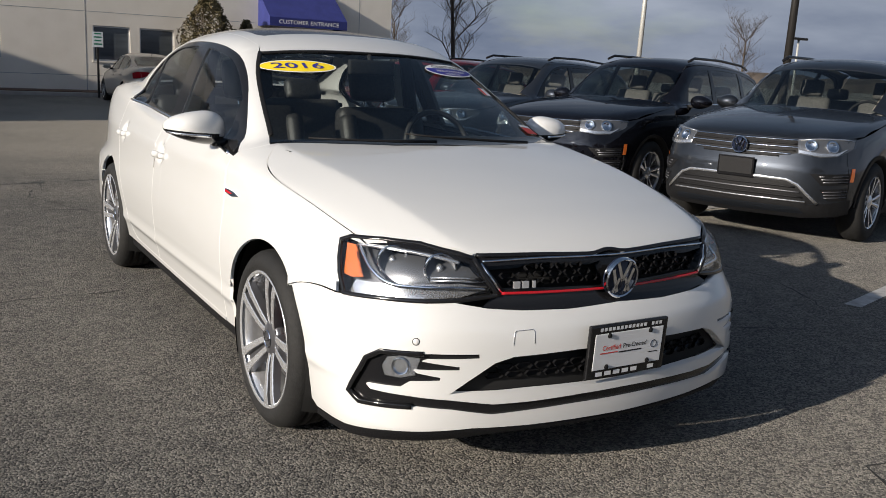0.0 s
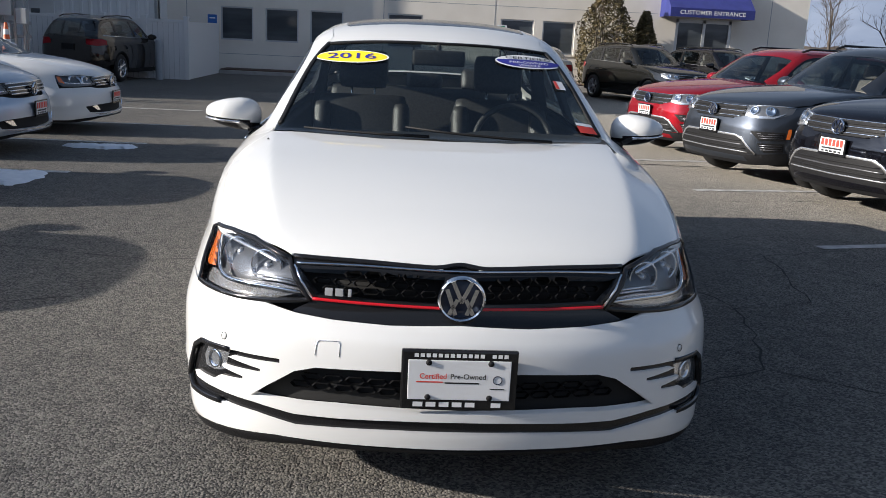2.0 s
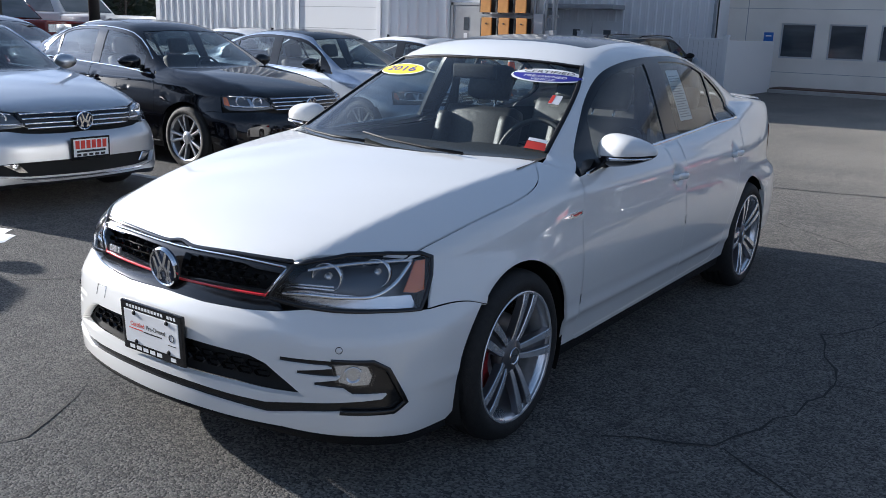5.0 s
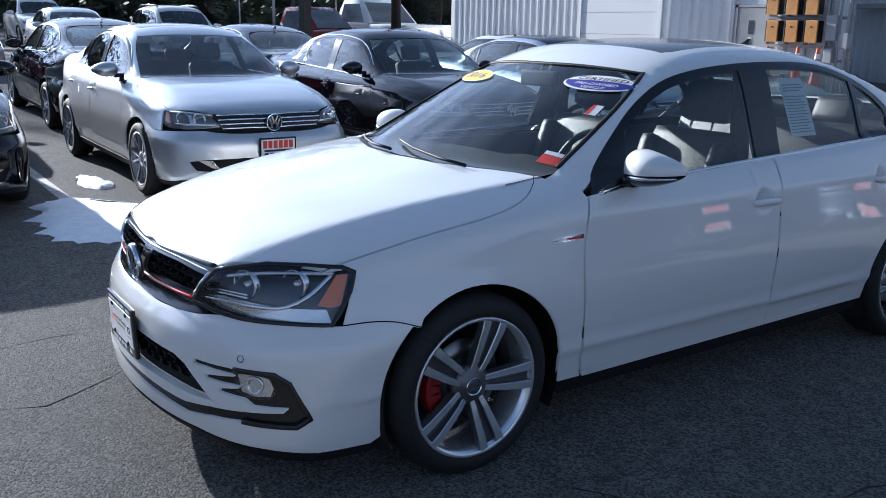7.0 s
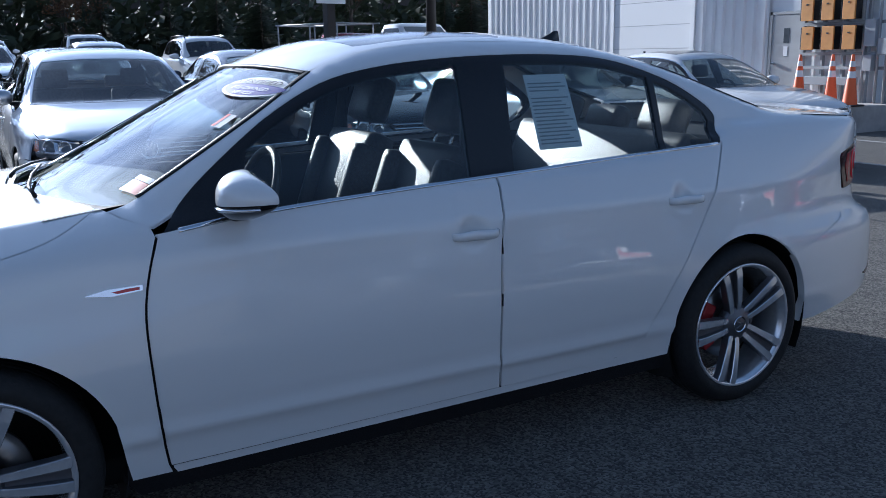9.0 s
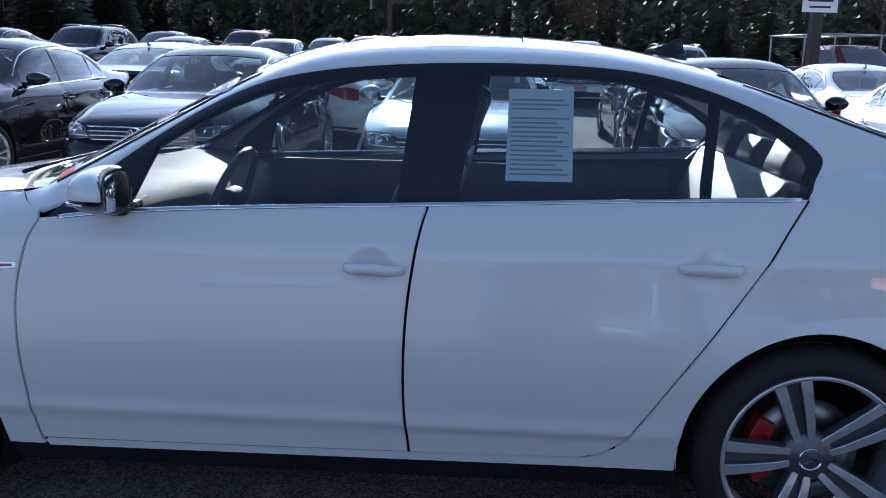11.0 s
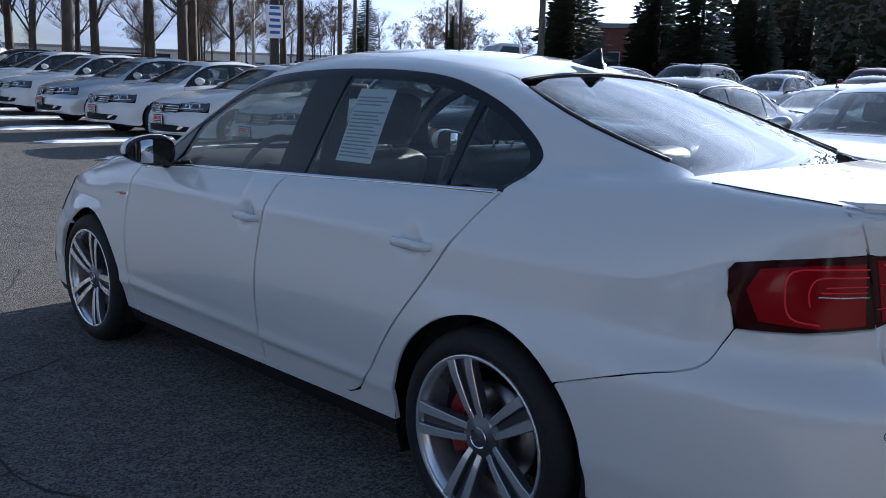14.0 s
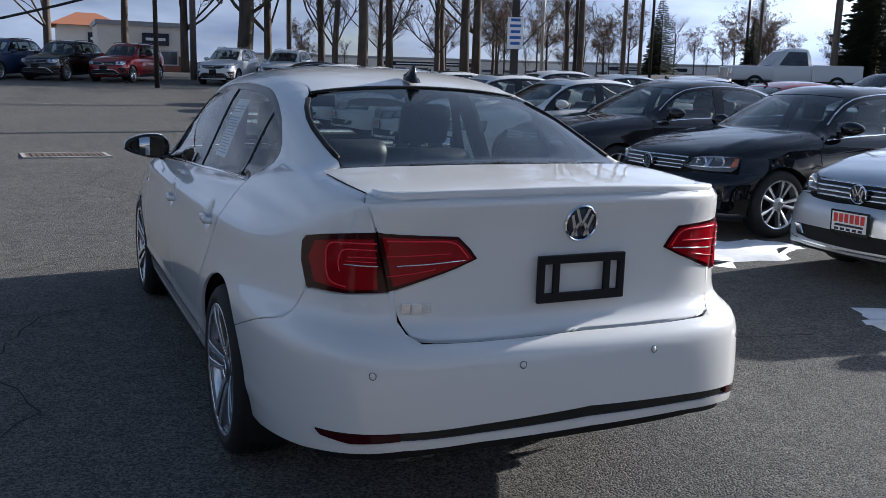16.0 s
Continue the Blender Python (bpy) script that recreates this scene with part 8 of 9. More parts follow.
sign_post(-6.15, 27.2, -0.25, 1.46, 0.30, 0.44, SIGN_BLUE, "blue accessible parking sign on a post", rows=2, ink=WHITE_VINYL)
sign_post(0.48, 26.6, -0.25, 1.50, 0.32, 0.46, PLATE_WHITE, "white and green parking sign on a dark post")
sign_post(3.35, 26.6, -0.25, 1.56, 0.32, 0.46, PLATE_WHITE, "white and green parking sign on a dark post")
sign_post(-9.8, -14.5, ground_z(-9.8, -14.5), 2.72, 0.40, 0.78, PLATE_WHITE, "white notice board with blue print on a dark steel post", thick=0.10, top=4.6, rows=5, face=155, ink=SIGN_BLUE)
sign_post(-19.7, 9.2, ground_z(-19.7, 9.2), 2.95, 0.9, 0.5, PLATE_WHITE, "white notice on a dark steel post", thick=0.12, top=3.2, rows=3, face=100, ink=INK_BLACK)


def pole(x, y, h, r, mat, label, name="lamp_pole", arm=None, lean=0.0):
    z = ground_z(x, y)
    t = thing(name, label, "pole", at=pose(x, y, z, 0, lean, 0))
    bm = bmesh.new()
    add_tube(bm, [(0, 0, -0.3), (0, 0, h * 0.5), (0, 0, h)], r, 12, r * 0.7)
    part("shaft", bm, mat, t)
    if mat is WOOD_POLE:
        for zz in (h - 0.5, h - 1.4):
            part("cross_arm", box(-1.1, 1.1, -0.05, 0.05, zz - 0.06, zz + 0.06), WOOD_POLE, t, smooth=False)
        for q in (-1.0, -0.4, 0.4, 1.0):
            bm = bmesh.new()
            add_lathe(bm, [(0.05, 0), (0.06, 0.08), (0.03, 0.14), (0.0005, 0.15)], 8, pose(q, 0, h - 0.44))
            part("insulator", bm, GREY_BOX, t)
    elif arm:
        part("lamp_head", box(-0.7, 0.7, -0.16, 0.16, h, h + 0.14, 0.03), POLE_DARK, t, smooth=False)
    return t


WOOD = "tall weathered wooden utility pole with cross arms"
LAMP = "tall dark steel lamp pole at the lot edge"
pole(28.9, 30.0, 11, 0.13, POLE_LIGHT, "tall pale lamp pole beyond the lot", arm=1, lean=1.5)
pole(21.7, 15.7, 11, 0.13, POLE_DARK, LAMP, arm=1, lean=1)
pole(45.6, 33.8, 4.2, 0.09, POLE_LIGHT, "short pale lamp pole in the distance", arm=1)
for x, y, h, r, m in ((-3.1, -32, 10, 0.10, POLE_DARK), (-5.6, -38.6, 11, 0.16, WOOD_POLE), (-12.6, -47.4, 12, 0.16, WOOD_POLE), (-34.3, -54.4, 12, 0.13, POLE_LIGHT), (-22.9, -32, 11, 0.10, POLE_DARK),
                      (-33.6, -42.9, 13, 0.17, WOOD_POLE), (-36.5, -45, 14, 0.14, WOOD_POLE), (-34.5, -41.2, 12, 0.10, POLE_DARK), (-53.8, -52, 13, 0.15, WOOD_POLE), (-34.3, -26.5, 12, 0.18, WOOD_POLE), (-22.6, 13.85, 9, 0.18, POLE_DARK),
                      (-58, -58, 9, 0.15, POLE_DARK)):
    pole(x, y, h, r, m, WOOD if m is WOOD_POLE else LAMP, "utility_pole" if m is WOOD_POLE else "lamp_pole", arm=1)
bm = bmesh.new()
add_tube(bm, [(-3.1, -32, 3.9 + 1.2), (0.5, -32.1, 3.95), (2.4, -32.2, 3.4), (6, -32.4, 2.9)], 0.05, 8)
tagged(part("overhead_cable", bm, POLE_DARK, None), "thick dark cable hanging from the pole", "cable")


def wires():
    bm = bmesh.new()
    pts = [(-5.6, -38.6, 11.3), (-12.6, -47.4, 12.4), (-33.6, -42.9, 14.2), (-53.8, -52, 14.5), (-34.3, -26.5, 13)]
    for a, b in ((0, 1), (1, 2), (2, 3), (2, 4)):
        for drop in (0.0, 0.5, 1.8, 3.4, 4.4):
            p, q = Vector(pts[a]), Vector(pts[b])
            add_tube(bm, [p.lerp(q, k / 12) - Vector((0, 0, drop + 0.9 * math.sin(math.pi * k / 12))) for k in range(13)], 0.022, 4)
    tagged(part("overhead_wires", bm, POLE_DARK, None), "dark overhead wires between the poles", "wires", kind="stuff")


wires()


# ---- snow between the parked cars, painted lines, grate ----
def snow_patch(x0, x1, y, w, seed):
    rnd = random.Random(seed)
    n = 48
    bm = bmesh.new()
    top, rim = [], []
    for i in range(n):
        a = 2 * math.pi * i / n
        ca, sa = math.cos(a), math.sin(a)
        k = 1 + rnd.uniform(-0.26, 0.14) + 0.10 * math.sin(7 * a + seed)
        px = (x0 + x1) / 2 + (x1 - x0) / 2 * ca * (1 + rnd.uniform(-0.06, 0.06))
        py = y + w / 2 * math.copysign(abs(sa) ** 0.7, sa) * k * (0.85 + 0.25 * ca) + 0.07 * (px - x0)
        rim.append(bm.verts.new((px, py, ground_z(px, py) + 0.002)))
        qx, qy = (x0 + x1) / 2 + (px - (x0 + x1) / 2) * 0.86, y + 0.07 * (px - x0) + (py - y - 0.07 * (px - x0)) * 0.8
        top.append(bm.verts.new((qx, qy, ground_z(qx, qy) + 0.022 + rnd.uniform(0, 0.012))))
    for i in range(n):
        j = (i + 1) % n
        bm.faces.new((rim[i], rim[j], top[j], top[i]))
    bm.faces.new(top)
    bmesh.ops.triangulate(bm, faces=[f for f in bm.faces if len(f.verts) > 4])
    bmesh.ops.recalc_face_normals(bm, faces=bm.faces)
    return tagged(part("snow_patch", bm, SNOW, None), "thin patch of old snow between parked cars", "snow", "snow patches between the cars")


for i in range(-8, 4):
    yg = 1.25 + 2.68 * i + 1.22
    rnd = random.Random(i + 40)
    if i < -1:
        snow_patch(-6.2 + rnd.uniform(-0.5, 0.5), -2.9 + rnd.uniform(-0.2, 0.2), yg - 0.12, 0.75, i + 90)
for x0, x1, y, w, seed in ((-4.9, -3.1, -0.16, 1.15, 89), (-4.3, -3.1, 2.40, 1.25, 90), (-4.3, -3.3, 4.65, 1.15, 91), (-4.0, -3.2, 7.35, 0.5, 92), (-6.0, -5.2, 0.22, 0.32, 7)):
    snow_patch(x0, x1, y, w, seed)


def strip(name, pts, w, mat, label, cat):
    bm = bmesh.new()
    rows = []
    for i, (x, y) in enumerate(pts):
        a, b = pts[max(i - 1, 0)], pts[min(i + 1, len(pts) - 1)]
        d = Vector((b[0] - a[0], b[1] - a[1])).normalized()
        rows.append([bm.verts.new((x - d.y * s * w / 2, y + d.x * s * w / 2, ground_z(x, y) + 0.005)) for s in (-1, 1)])
    for u, v in zip(rows, rows[1:]):
        bm.faces.new((u[0], v[0], v[1], u[1]))
    bmesh.ops.recalc_face_normals(bm, faces=bm.faces)
    return tagged(part(name, bm, mat, None), label, cat, kind="structure")


for i, y in enumerate((0.6, 3.3, 6.05, 8.75, 11.5)):
    strip("parking_line", [(2.95 + k * 0.95, y - 0.35 + k * 0.29) for k in range(6)], 0.10, LINE_PAINT, "worn white parking line", "road marking")
for i in range(-9, 5):
    y = 1.25 + 2.68 * i + 1.30
    strip("parking_line", [(-3.2 - k, y) for k in range(6)], 0.10, LINE_PAINT, "worn white parking line", "road marking")
for x, y in ((1.9, -33), (0.7, -31.5), (-4.5, -30.5), (-6.5, -30.2), (1.5, -22)):
    strip("road_marking", [(x, y), (x - 1.6, y + 0.03)], 0.14, LINE_PAINT, "worn white dash on the roadway", "road marking")
for x0 in (5.0, -10.0):
    strip("road_marking", [(x0, -30.6), (x0 + 7, -30.6)], 0.12, LINE_PAINT, "worn white edge line", "road marking")


def crack(pts, w, seed):
    rnd = random.Random(seed)
    line = []
    for a, b in zip(pts, pts[1:]):
        n = max(2, int(math.dist(a, b) / 0.12))
        for k in range(n):
            f = k / n
            line.append((a[0] + (b[0] - a[0]) * f + rnd.uniform(-0.028, 0.028), a[1] + (b[1] - a[1]) * f + rnd.uniform(-0.028, 0.028)))
    line.append(pts[-1])
    bm = bmesh.new()
    rows = []
    for i, (x, y) in enumerate(line):
        a, b = line[max(i - 1, 0)], line[min(i + 1, len(line) - 1)]
        d = Vector((b[0] - a[0], b[1] - a[1])).normalized()
        ww = w * rnd.uniform(0.3, 1.3)
        rows.append([bm.verts.new((x - d.y * s * ww / 2, y + d.x * s * ww / 2, ground_z(x, y) + 0.003)) for s in (-1, 1)])
    for u, v in zip(rows, rows[1:]):
        bm.faces.new((u[0], v[0], v[1], u[1]))
    bmesh.ops.recalc_face_normals(bm, faces=bm.faces)
    return bm


CRACK_TAR = material("crack_shadow", (0.03, 0.029, 0.027), 0.9)
TAR_SEAM = material("tar_seam", (0.022, 0.021, 0.021), 0.6)


def cracks():
    lines = ([(-4, 6.4), (-1.1, 6.86), (0.6, 7.3), (2.8, 7.9), (4.2, 8.1), (8, 8.8)],)
    for k, l in enumerate(lines):
        tagged(part("tar_seam", crack(l, 0.05, k), TAR_SEAM, None), "dark tar seam across the asphalt", "tar seam", kind="structure")
    webs = [[(-3, 5.2), (-1.25, 5.35), (-0.43, 5.39), (0.9, 5.7)], [(-2.6, 2.2), (-1.6, 2.0), (-0.9, 2.05)], [(-0.6, -1.6), (-0.5, -1.1), (-0.75, -0.7)], [(0.5, -1.9), (0.9, -1.2), (1.2, -1.3), (1.6, -0.9)],
            [(1.1, 0.2), (1.5, 0.4), (1.7, 1.3), (2.2, 1.5), (2.4, 2.6), (3.2, 2.9)], [(1.7, 1.3), (1.5, 2.0), (1.9, 2.9), (1.7, 3.8), (2.3, 5.0)], [(1.9, 2.9), (2.7, 3.3), (3.4, 3.2)], [(1.5, 0.4), (2.2, 0.0), (2.6, -0.6)],
            [(-0.4, -2.3), (-0.1, -1.7), (0.3, -1.6)], [(-2.6, -0.4), (-2.2, 0.1), (-2.4, 0.9), (-1.8, 1.2)], [(0.9, -3.6), (0.4, -4.4), (-0.6, -4.6), (-1.6, -5.1), (-2.6, -5.0)], [(0.4, -4.4), (0.9, -5.6), (0.5, -6.9), (1.1, -8.0)],
            [(-0.2, -3.5), (-1.2, -3.6), (-2.2, -3.3)], [(2.2, 5.2), (3.0, 5.0), (4.2, 5.4)], [(0.6, 9.6), (1.6, 9.9), (2.3, 11.0), (3.6, 11.4)], [(1.6, 9.9), (1.4, 11.2), (2.0, 12.6)], [(2.6, 8.2), (2.9, 9.1), (2.5, 10.2)],
            [(2.5, -2.6), (1.9, -2.2), (1.5, -2.5), (1.0, -2.2)], [(-1.6, -2.2), (-1.2, -1.5), (-1.3, -0.8)], [(1.2, 4.4), (0.4, 5.0), (-0.4, 4.8), (-1.2, 5.2)], [(-0.5, 4.5), (-1.0, 5.9), (-0.7, 7.0)], [(0.5, -7.0), (-0.8, -7.6), (-2.0, -7.4)],
            [(2.2, -9), (1.2, -10.4), (0.2, -10.2), (-1.4, -11)], [(3, 2), (3.1, 1.0), (2.7, 0.2)]]
    bm = bmesh.new()
    for k, l in enumerate(webs):
        b2 = crack(l, 0.012, k + 20)
        me = bpy.data.meshes.new("tmp")
        b2.to_mesh(me)
        b2.free()
        bm.from_mesh(me)
        bpy.data.meshes.remove(me)
    tagged(part("asphalt_cracks", bm, CRACK_TAR, None), "thin irregular cracks in the asphalt", "cracks", kind="stuff")


cracks()
gz = ground_z(1.05, -8.9)
grate = thing("drain_grate", "rusty iron drain grate in the asphalt", "drain grate", at=pose(1.05, -8.9, gz, 0, 0, 4))
RUST = grain(material("rusty_iron", rough=0.8), 20, (0.10, 0.07, 0.05), (0.22, 0.16, 0.12), bump=0.4)
bm = bmesh.new()
for a, b, c, d in ((-0.62, 0.62, -0.42, -0.36), (-0.62, 0.62, 0.36, 0.42), (-0.62, -0.56, -0.36, 0.36), (0.56, 0.62, -0.36, 0.36)):
    add_box(bm, a, b, c, d, -0.02, 0.012)
part("frame", bm, CONCRETE, grate, smooth=False)
for k in range(14):
    part("bar", box(-0.53 + k * 0.08, -0.49 + k * 0.08, -0.36, 0.36, -0.015, 0.010), RUST, grate, smooth=False)
# ---- trees, woods, far buildings, more vehicles ----
BARK = grain(material("grey_brown_bark", rough=0.95), 5, (0.055, 0.043, 0.034), (0.12, 0.098, 0.08), stretch=(1, 1, 0.3), bump=0.7, bump_scale=25)
TWIG = material("twig_brown", (0.075, 0.058, 0.046), 0.9)
DRY_LEAF = grain(material("dry_brown_leaf", rough=0.8), 3, (0.10, 0.050, 0.022), (0.17, 0.095, 0.045))
NEEDLE = grain(material("dark_conifer_needles", rough=0.8), 2, (0.030, 0.045, 0.026), (0.065, 0.080, 0.045))
HEDGE = grain(material("winter_bush_leaf", rough=0.8), 4, (0.055, 0.048, 0.018), (0.14, 0.105, 0.045))


def bare_tree(seed, h, leaves):
    rnd = random.Random(seed)
    t = thing("bare_tree", "bare winter tree with brown trunk and a few dry leaves" if leaves else "bare winter tree with fine twigs", "tree", "bare trees along the road")
    bt, bc, bl = bmesh.new(), bmesh.new(), bmesh.new()
    tips = []

    def grow(p, d, length, r, depth):
        n = 4
        pts = [p]
        for k in range(n):
            d = (d + Vector((rnd.uniform(-1, 1), rnd.uniform(-1, 1), rnd.uniform(-0.3, 0.6))) * (0.06 if depth == 0 else 0.20)).normalized()
            pts.append(pts[-1] + d * length / n)
        add_tube(bt if depth < 2 else bc, pts, r, 8 if depth < 2 else 4 if depth < 3 else 3, r * (0.6 if depth else 0.55))
        if depth == 4:
            tips.append(pts[-1])
            return
        kids = (13, 6, 5, 4)[depth]
        for k in range(kids):
            f = rnd.uniform(0.25, 1.0)
            base = pts[min(n, int(f * n + 0.5))]
            side = Vector((rnd.uniform(-1, 1), rnd.uniform(-1, 1), rnd.uniform(0.0, 0.7))).normalized()
            grow(base, (d * 0.6 + side * 0.85).normalized(), length * (rnd.uniform(0.30, 0.50) if depth == 0 else rnd.uniform(0.42, 0.66)), r * (0.26 if depth == 0 else 0.46), depth + 1)
    grow(Vector((0, 0, -0.2)), Vector((0, 0, 1)), h * 0.72, h * 0.017, 0)
    trunk = part("trunk", bt, BARK, t)
    part("crown", bc, TWIG, t, "fine bare twigs")
    if leaves:
        for p in tips:
            if rnd.random() < leaves:
                for q in range(3):
                    c = p + Vector((rnd.uniform(-0.3, 0.3), rnd.uniform(-0.3, 0.3), rnd.uniform(-0.35, 0.1)))
                    a = Vector((rnd.uniform(-1, 1), rnd.uniform(-1, 1), rnd.uniform(-1, 1))).normalized() * 0.14
                    b = a.orthogonal().normalized() * 0.08
                    bl.faces.new([bl.verts.new(c + v) for v in (a, b, -a, -b)])
        part("dry_leaves", bl, DRY_LEAF, t, "clinging dry brown leaves")
    else:
        bl.free()
    return t


def conifer(seed, h, w, mat=NEEDLE, name="conifer", label="dark green conifer with drooping layered branches", cat="tree", dense=34, group="conifers at the lot edge"):
    rnd = random.Random(seed)
    t = thing(name, label, cat, group)
    bm = bmesh.new()
    add_tube(bm, [(0, 0, -0.2), (0, 0, h * 0.5), (0, 0, h * 0.97)], h * 0.016 + 0.03, 8, 0.02)
    part("trunk", bm, BARK, t)
    bm = bmesh.new()
    z = h * 0.06
    while z < h * 0.99:
        f = 1 - z / h
        n = int(7 + dense * f)
        for k in range(n):
            a = rnd.uniform(0, 2 * math.pi)
            reach = w * (f ** 0.8) * rnd.uniform(0.45, 1.08) + 0.08
            d = Vector((math.cos(a), math.sin(a), 0))
            side = Vector((-d.y, d.x, 0))
            for q in (0.35, 0.7, 1.0):
                c = d * reach * q + Vector((0, 0, z - 0.22 * reach * q + rnd.uniform(-0.08, 0.08)))
                s = (0.10 + 0.16 * w * f) * rnd.uniform(0.7, 1.3)
                p = [c + d * s, c + side * s * 0.5 + Vector((0, 0, 0.07)), c - d * s * 0.7, c - side * s * 0.5 - Vector((0, 0, 0.10))]
                bm.faces.new([bm.verts.new(v) for v in p])
        z += h * 0.026
    part("crown", bm, mat, t, "needled branches")
    return t


def bush(seed, h, w, x, y, label):
    rnd = random.Random(seed)
    t = thing("evergreen_bush", label, "bush", at=pose(x, y, ground_z(x, y)))
    bm = bmesh.new()
    for k in range(9):
        a = rnd.uniform(0, 6.28)
        add_tube(bm, [(0.1 * math.cos(a), 0.1 * math.sin(a), -0.1), (0.4 * w * math.cos(a), 0.4 * w * math.sin(a), h * 0.5), (0.55 * w * math.cos(a + 0.2), 0.55 * w * math.sin(a + 0.2), h * 0.85)], 0.035, 6, 0.008)
    part("stems", bm, BARK, t)
    bm = bmesh.new()
    for k in range(5200):
        f = rnd.random() ** 0.8
        a = rnd.uniform(0, 6.283)
        lump = 1 + 0.16 * math.sin(3 * a + 7 * f) + 0.13 * math.sin(5 * a - 11 * f)
        r = w * lump * (math.sin(math.pi * min(0.96, f * 0.72 + 0.24)) ** 0.8) * rnd.uniform(0.55, 1.05) ** 0.5
        c = Vector((r * math.cos(a), r * math.sin(a), h * f + rnd.uniform(-0.06, 0.06)))
        u = Vector((rnd.uniform(-1, 1), rnd.uniform(-1, 1), rnd.uniform(-0.4, 1))).normalized() * rnd.uniform(0.04, 0.085)
        v = u.orthogonal().normalized() * 0.032
        bm.faces.new([bm.verts.new(c + q) for q in (u, v, -u, -v)])
    part("foliage", bm, HEDGE, t, "brown-green winter foliage")
    return t


bush(3, 3.35, 1.0, 7.0, 27.2, "tall brown-green evergreen bush by the entrance")
bush(4, 2.7, 0.45, 8.35, 27.4, "slim dark evergreen bush by the entrance")


def plant(protos, x, y, seed, scale=1.0):
    rnd = random.Random(seed)
    p = protos[seed % len(protos)]
    s = scale * rnd.uniform(0.85, 1.15)
    m = pose(x, y, ground_z(x, y) - 0.1, 0, 0, rnd.uniform(0, 360)) @ Matrix.Diagonal((s, s, s, 1))
    if "placed" not in p:
        p["placed"] = 1
        p.matrix_basis = m
        return p
    return copy_thing(p, m)


bares = [bare_tree(11, 13, 0.6), bare_tree(12, 12, 0.0), bare_tree(13, 14, 0.4)]
pines = [conifer(21, 11, 2.7), conifer(22, 13, 3.0), conifer(23, 9, 2.2)]
big = bare_tree(14, 17, 0.0)
tagged(big, "old thick-trunked bare oak tree by the road", "tree")
big.matrix_basis = pose(-8.5, -41.1, ground_z(-8.5, -41.1), 0, 0, 40) @ Matrix.Diagonal((1.5, 1.5, 1.1, 1))
for k, (x, y) in enumerate(((-10.4, -43.5), (-12.5, -38), (-13.1, -35.7), (-16.2, -40), (-17.3, -36.2), (-18.6, -35.6), (-20.9, -38.9), (-24.5, -41), (-27, -38), (-6.3, -46), (-30, -44), (-22, -46), (-14.5, -47), (-19, -49), (-3.6, -50), (0.5, -58), (-26.5, -50))):
    plant(bares, x, y, k)
tr = plant(bares, 21.7, 35.4, 1, 0.85)
plant(bares, 24.5, 47, 4, 0.6)
plant(bares, 48, 40, 7, 0.6)
n = 0
for x, y, s in ((-40, -29, 0.85), (-44, -32, 0.9), (-43, -25, 0.85), (-47, -28, 0.9), (-45, -20, 0.85), (-50, -23, 0.9), (-41, -21, 0.8), (-53.8, -65, 0.8), (-49, -37, 0.9), (-56, -55, 0.5), (-74, -92, 0.8)):
    plant(pines, x, y, n, s)
    n += 1
rnd = random.Random(77)
for k in range(46):
    plant(pines if rnd.random() < 0.62 else bares, rnd.uniform(-62, -44), -24 + 70 * (k + rnd.random()) / 46, k + 50, rnd.uniform(0.42, 0.58))
for k in range(26):
    plant(bares, -20 - 2.1 * k + rnd.uniform(-2, 2), -64 + 0.5 * k + rnd.uniform(-5, 5), k + 300, rnd.uniform(0.24, 0.38))
for k in range(12):
    plant(bares, -70 + rnd.uniform(-6, 6) + k * 3.4, -60 - rnd.uniform(0, 18), k + 200, 0.5)


def far_woods():
    """A ring of woods on the horizon, higher to the west."""
    bm = bmesh.new()
    rnd = random.Random(5)
    rows = []
    n = 360
    for i in range(n):
        a = 2 * math.pi * i / n
        west = max(0, -math.cos(a)) ** 2 * (1 if math.sin(a) > -0.45 else 0.25)
        R = 240 - 150 * west
        h = 2.6 + 9.5 * west + rnd.uniform(0, 1.4)
        x, y = R * math.cos(a), R * math.sin(a)
        z = ground_z(x, y)
        rows.append([bm.verts.new((x, y, z - 2)), bm.verts.new((x * 1.01, y * 1.01, z + h * 0.6)), bm.verts.new((x * 1.02, y * 1.02, z + h))])
    for i in range(n):
        u, v = rows[i], rows[(i + 1) % n]
        for k in range(2):
            bm.faces.new((u[k], v[k], v[k + 1], u[k + 1]))
    tagged(part("far_woods", bm, WOODS, None, smooth=False), "hazy brown winter woods on the horizon", "woods", kind="stuff")
    bm = bmesh.new()
    for k in range(16000):
        x = rnd.uniform(-64, -47)
        y = rnd.uniform(-30, 55)
        c = Vector((x, y, ground_z(x, y) + rnd.random() ** 1.3 * rnd.choice((3.5, 7, 11))))
        u = Vector((rnd.uniform(-1, 1), rnd.uniform(-1, 1), rnd.uniform(-0.6, 0.6))).normalized() * rnd.uniform(0.25, 0.6)
        v = u.orthogonal().normalized() * 0.22
        bm.faces.new([bm.verts.new(c + q) for q in (u, v, -u, -v)])
    tagged(part("undergrowth", bm, NEEDLE, None), "dense dark undergrowth of the wooded bank", "undergrowth", kind="stuff")


WOODS = grain(material("winter_woods", rough=0.95), 0.25, (0.045, 0.036, 0.030), (0.10, 0.082, 0.068), bump=0.8, bump_scale=2)
far_woods()


